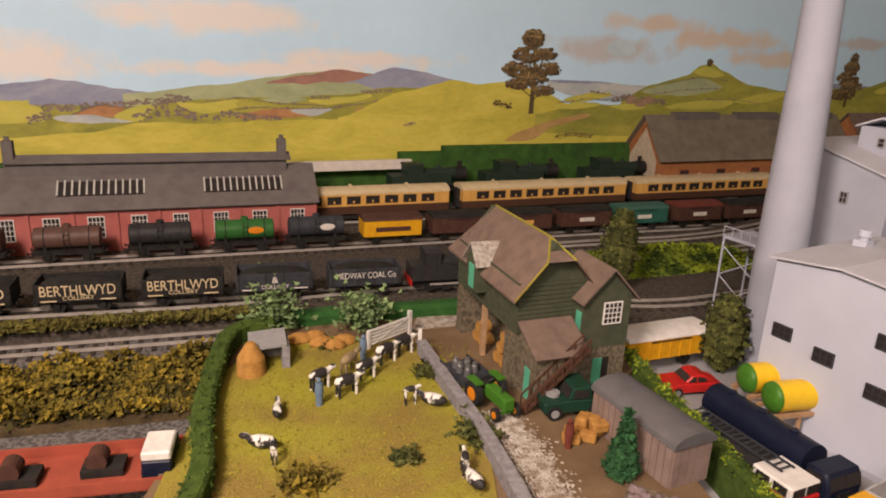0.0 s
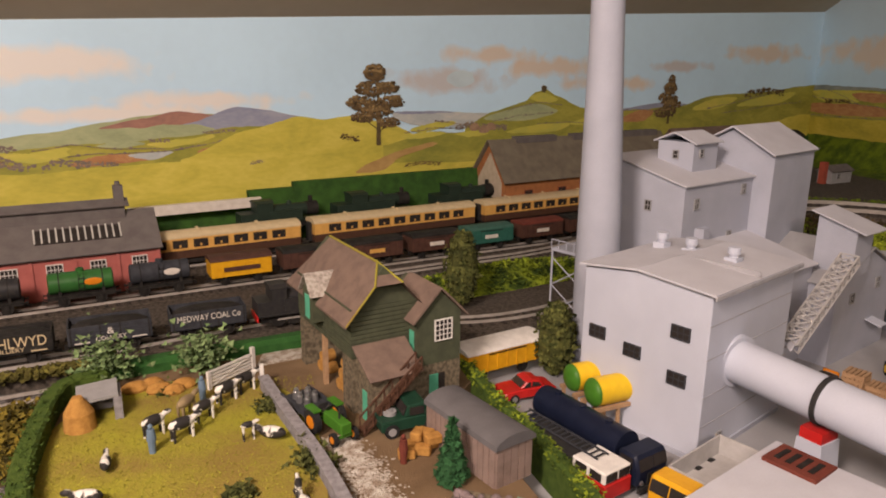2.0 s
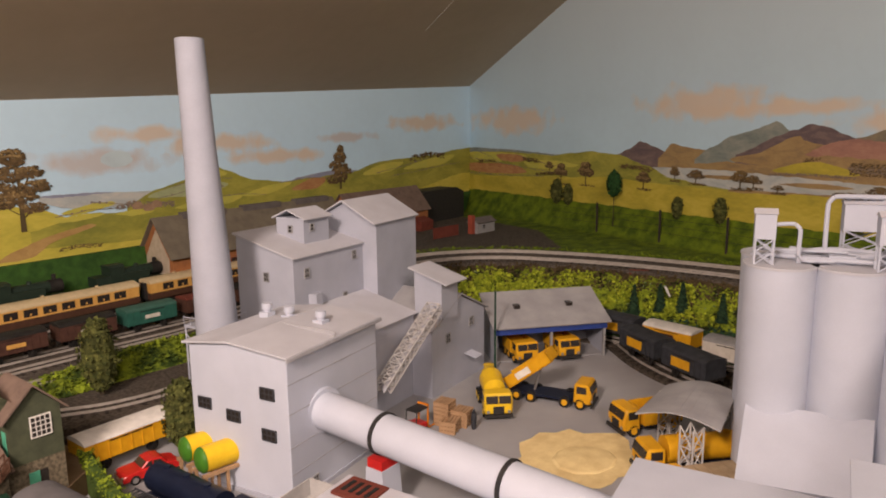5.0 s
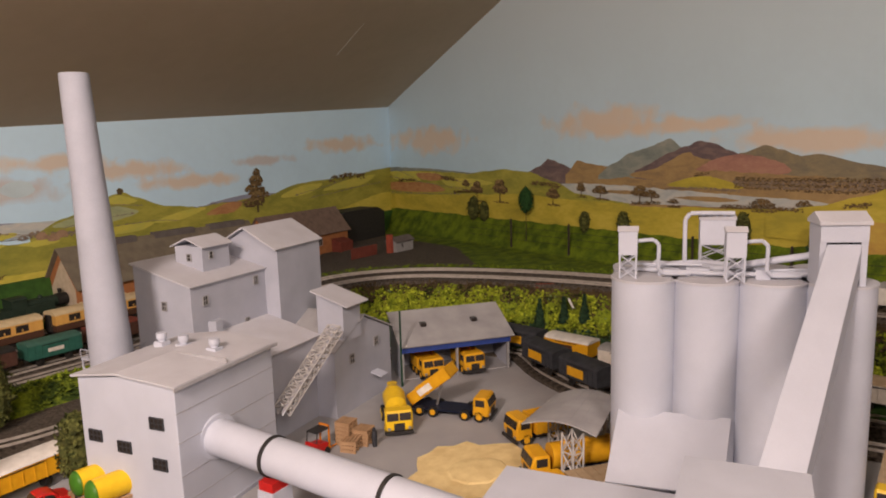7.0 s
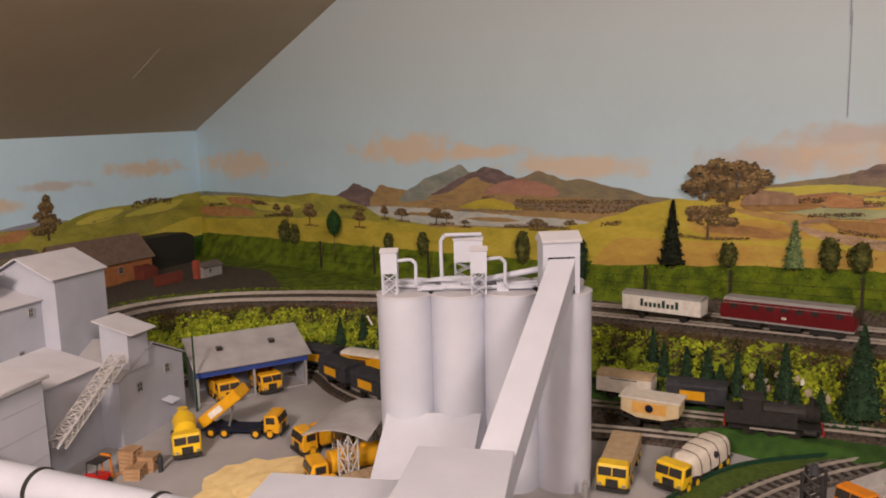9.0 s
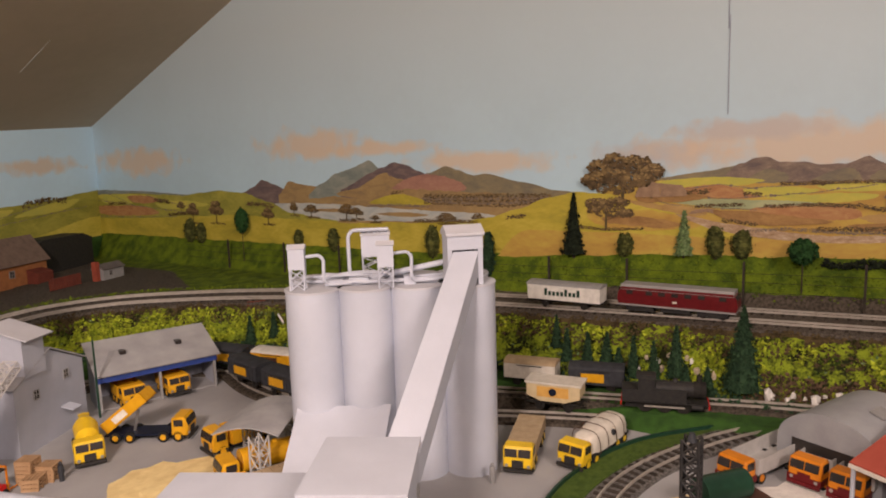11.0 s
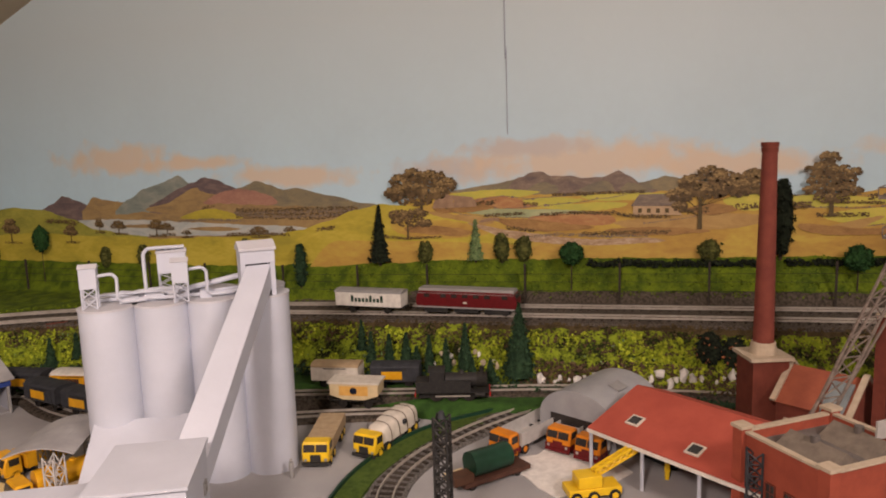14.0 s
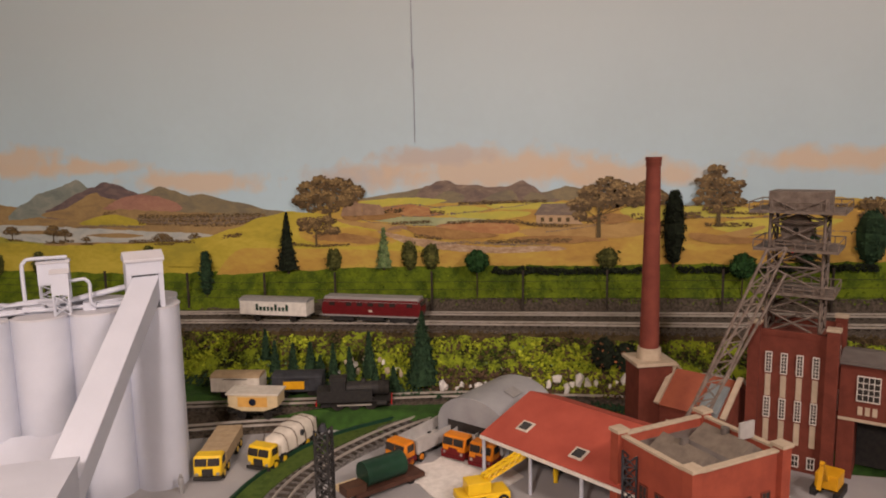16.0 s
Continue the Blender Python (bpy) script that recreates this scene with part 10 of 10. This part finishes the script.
scrub("bank_top_hedge", "dark hedge growing along the top of the bank", 2600, 0.0034, CYP, lambda g: ((lambda y: (1.815 + g.uniform(-0.008, 0.008), y, bank_height(1.815, y)[0] + g.uniform(0, 0.009) * (0.6 + 0.6 * noise.noise(Vector((0, y * 40, 2))) + 0.4)))(g.choice((g.uniform(-0.48, -0.21), g.uniform(-0.8, -0.51)))), (-0.7, 0, 0.6)), 40, "hedge")
scrub("bank_foliage", "dark green undergrowth at the bank's foot", 4600, 0.0036, CONIF, band(0.13, 0.165, 0.008), 33)
scrub("bank_foliage", "pale whitish blossom dabs on the bank", 420, 0.0024, LEAFP, band(0.08, 0.15, 0.006), 34)

# left foreground scrub
scrub("yellow_scrub", "dense yellow and olive scrub beside the branch line", 15000, 0.0031, LEAFY, lambda g: ((lambda x, y: (x, y, 0.006 + 0.024 * max(0.15, noise.noise(Vector((x * 28, y * 28, 2))) + 0.5) * g.uniform(0.3, 1)))(*(lambda x, k: (x, 0.445 + 0.26 * (x - 0.25) + 0.095 * k))(g.uniform(-0.35, 0.362), g.random())), (0, -0.3, 1)), 41)
scrub("olive_scrub", "olive brown grass strip between the sidings", 4500, 0.0034, mat("olive_tuft", (0.13, 0.12, 0.025), (0.06, 0.05, 0.015), 0.95, island=0.5), lambda g: ((lambda x: (x, 0.588 + 0.262 * (x - 0.15) + g.uniform(-0.014, 0.004), 0.0145 + g.uniform(0, 0.006)))(g.uniform(-0.35, 0.39)), (0, -0.3, 1)), 42)
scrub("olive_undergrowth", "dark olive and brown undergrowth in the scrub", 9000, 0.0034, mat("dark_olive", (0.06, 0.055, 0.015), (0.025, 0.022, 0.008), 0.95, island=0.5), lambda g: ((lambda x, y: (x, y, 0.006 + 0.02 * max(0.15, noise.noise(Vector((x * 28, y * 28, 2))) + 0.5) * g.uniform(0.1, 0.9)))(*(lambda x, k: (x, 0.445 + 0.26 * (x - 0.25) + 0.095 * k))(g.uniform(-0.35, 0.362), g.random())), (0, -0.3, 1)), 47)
solid("scrub_mound", Shape().prism([(-0.4, 0.275), (0.365, 0.475), (0.368, 0.56), (-0.4, 0.36)], "z", -0.005, 0.007), BROWNSCR, "brown earth below the scrub", "ground", kind="structure")
hl = smooth_line([(0.40, 0.25, 0.0), (0.402, 0.36, 0.0), (0.383, 0.43, 0.0), (0.372, 0.5, 0.0), (0.368, 0.55, 0.0), (0.378, 0.572, 0.0), (0.4, 0.582, 0.0)], 0.01)
solid("hedge", ribbon(hl, -0.0065, 0.0065, -0.005, 0.037), HEDGE, "clipped green hedge along the field", "hedge", bevel=0.002)
scrub("hedge_leaves", "fine green leaves of the hedge", 2600, 0.0016, HEDGE, lambda g: ((lambda p: (p.x + g.uniform(-0.0075, 0.0075), p.y + g.uniform(-0.0075, 0.0075), g.uniform(0.02, 0.039)))(g.choice(hl)), (0, 0, 1)), 43, "hedge")
hl2 = smooth_line([(0.705, 0.575, 0.0), (0.712, 0.5, 0.0), (0.725, 0.43, 0.0), (0.735, 0.36, 0.0), (0.745, 0.28, 0.0)], 0.01)
solid("hedge", ribbon(hl2, -0.005, 0.005, -0.005, 0.03), HEDGE, "bright green hedge between farm and yard", "hedge", bevel=0.002)
scrub("hedge_leaves", "fine bright leaves of the hedge", 2200, 0.0018, BRIGHT, lambda g: ((lambda p: (p.x + g.uniform(-0.006, 0.006), p.y + g.uniform(-0.006, 0.006), g.uniform(0.022, 0.032)))(g.choice(hl2)), (0, 0, 1)), 44, "hedge")
gb = smooth_line([(0.395, 0.6, 0.015), (0.46, 0.622, 0.015), (0.53, 0.64, 0.015), (0.572, 0.652, 0.015)], 0.01)
solid("green_bank", ribbon(gb, -0.008, 0.01, 0, 0.018), mat("emerald_flock", (0.035, 0.12, 0.025), (0.022, 0.08, 0.018), 0.95, scale=60, bump=1.0), "smooth emerald green bank behind the field", "bank", kind="structure", bevel=0.004)
for x, y, sd in ((0.398, 0.59, 51), (0.475, 0.592, 52)):
    bu = thing("flowering_bush", pose(x, y, 0.02), "pale leafy bush with white blossom", "bush", "leafy bushes")
    part("stem", Shape().tube((0, 0, 0), (0.002, 0, 0.03), 0.0012, 0.0006, 6).tube((0, 0, 0.008), (-0.01, 0.002, 0.028), 0.0008, 0.0004, 5), BARK, bu)
    part("crown", leaves(420, 0.0036, lambda g: ((g.gauss(0, 0.011), g.gauss(0, 0.009), 0.006 + abs(g.gauss(0.016, 0.01))), (0, 0, 1)), sd), LEAFP, bu)
cone_tree(pose(0.742, 0.735, 0.018), 0.09, 0.024, "tall rounded dark yellow-green tree", 61, material=LEAF, name="tall_bush", round_top=True, count=1500, leaf=0.003)
cone_tree(pose(0.797, 0.578, 0.0), 0.072, 0.023, "rounded green bush by the kiln house", 62, material=LEAF, name="round_bush", round_top=True, count=1500, leaf=0.003)
cone_tree(pose(0.655, 0.39, 0.0212), 0.045, 0.0125, "small dark green model fir by the hut", 63, material=mat("fir_green", (0.03, 0.1, 0.035), (0.018, 0.06, 0.022), 0.9, island=0.4), count=600)
for x, y, r in ((0.565, 0.425, 0.015), (0.535, 0.515, 0.011), (0.52, 0.4, 0.007), (0.46, 0.37, 0.012), (0.45, 0.56, 0.008)):
    tf = thing("scrub_tuft", pose(x, y, 0.0215), "dark green tuft of scrub on the field", "bush", "scrub tufts")
    part("tuft", leaves(260, 0.003, lambda g: ((g.gauss(0, r * 0.5), g.gauss(0, r * 0.5), abs(g.gauss(r * 0.35, r * 0.25))), (0, 0, 1)), int(x * 1000)), LEAFY if r == 0.012 else LEAF, tf)
# green knoll behind the barn
kn = Shape()
n = 22
vs = []
for j in range(n + 1):
    for i in range(n + 1):
        x, y = 0.66 + 0.3 * i / n, 0.735 + 0.09 * j / n + 0.1 * i / n
        e = max(0.0, math.sin(math.pi * i / n)) * math.sin(math.pi * j / n)
        vs.append((x, y, 0.012 + 0.022 * e ** 0.7 + 0.004 * noise.noise(Vector((x * 50, y * 50, 0)))))
kn.add(vs, [(j * (n + 1) + i, j * (n + 1) + i + 1, (j + 1) * (n + 1) + i + 1, (j + 1) * (n + 1) + i) for j in range(n) for i in range(n)])
solid("green_knoll", kn, BRIGHT, "bright green grassy knoll between the tracks", "knoll", kind="structure", smooth=True)
scrub("knoll_foliage", "bright green foliage on the knoll", 1600, 0.004, BRIGHT, lambda g: ((lambda i, j: (0.66 + 0.3 * i, 0.735 + 0.09 * j + 0.1 * i, 0.014 + 0.022 * (math.sin(math.pi * i) * math.sin(math.pi * j)) ** 0.7 + g.uniform(0, 0.004)))(g.random(), g.random()), (0, 0, 1)), 45)
scrub("field_tufts", "short grass tufts over the grazing field", 6500, 0.0009, mat("tuft_green", (0.31, 0.3, 0.032), (0.24, 0.2, 0.035), 0.95, island=0.2), lambda g: ((g.uniform(0.385, 0.57), g.uniform(0.25, 0.57), 0.0222 + g.uniform(0, 0.0012)), (0, 0, 1)), 46)
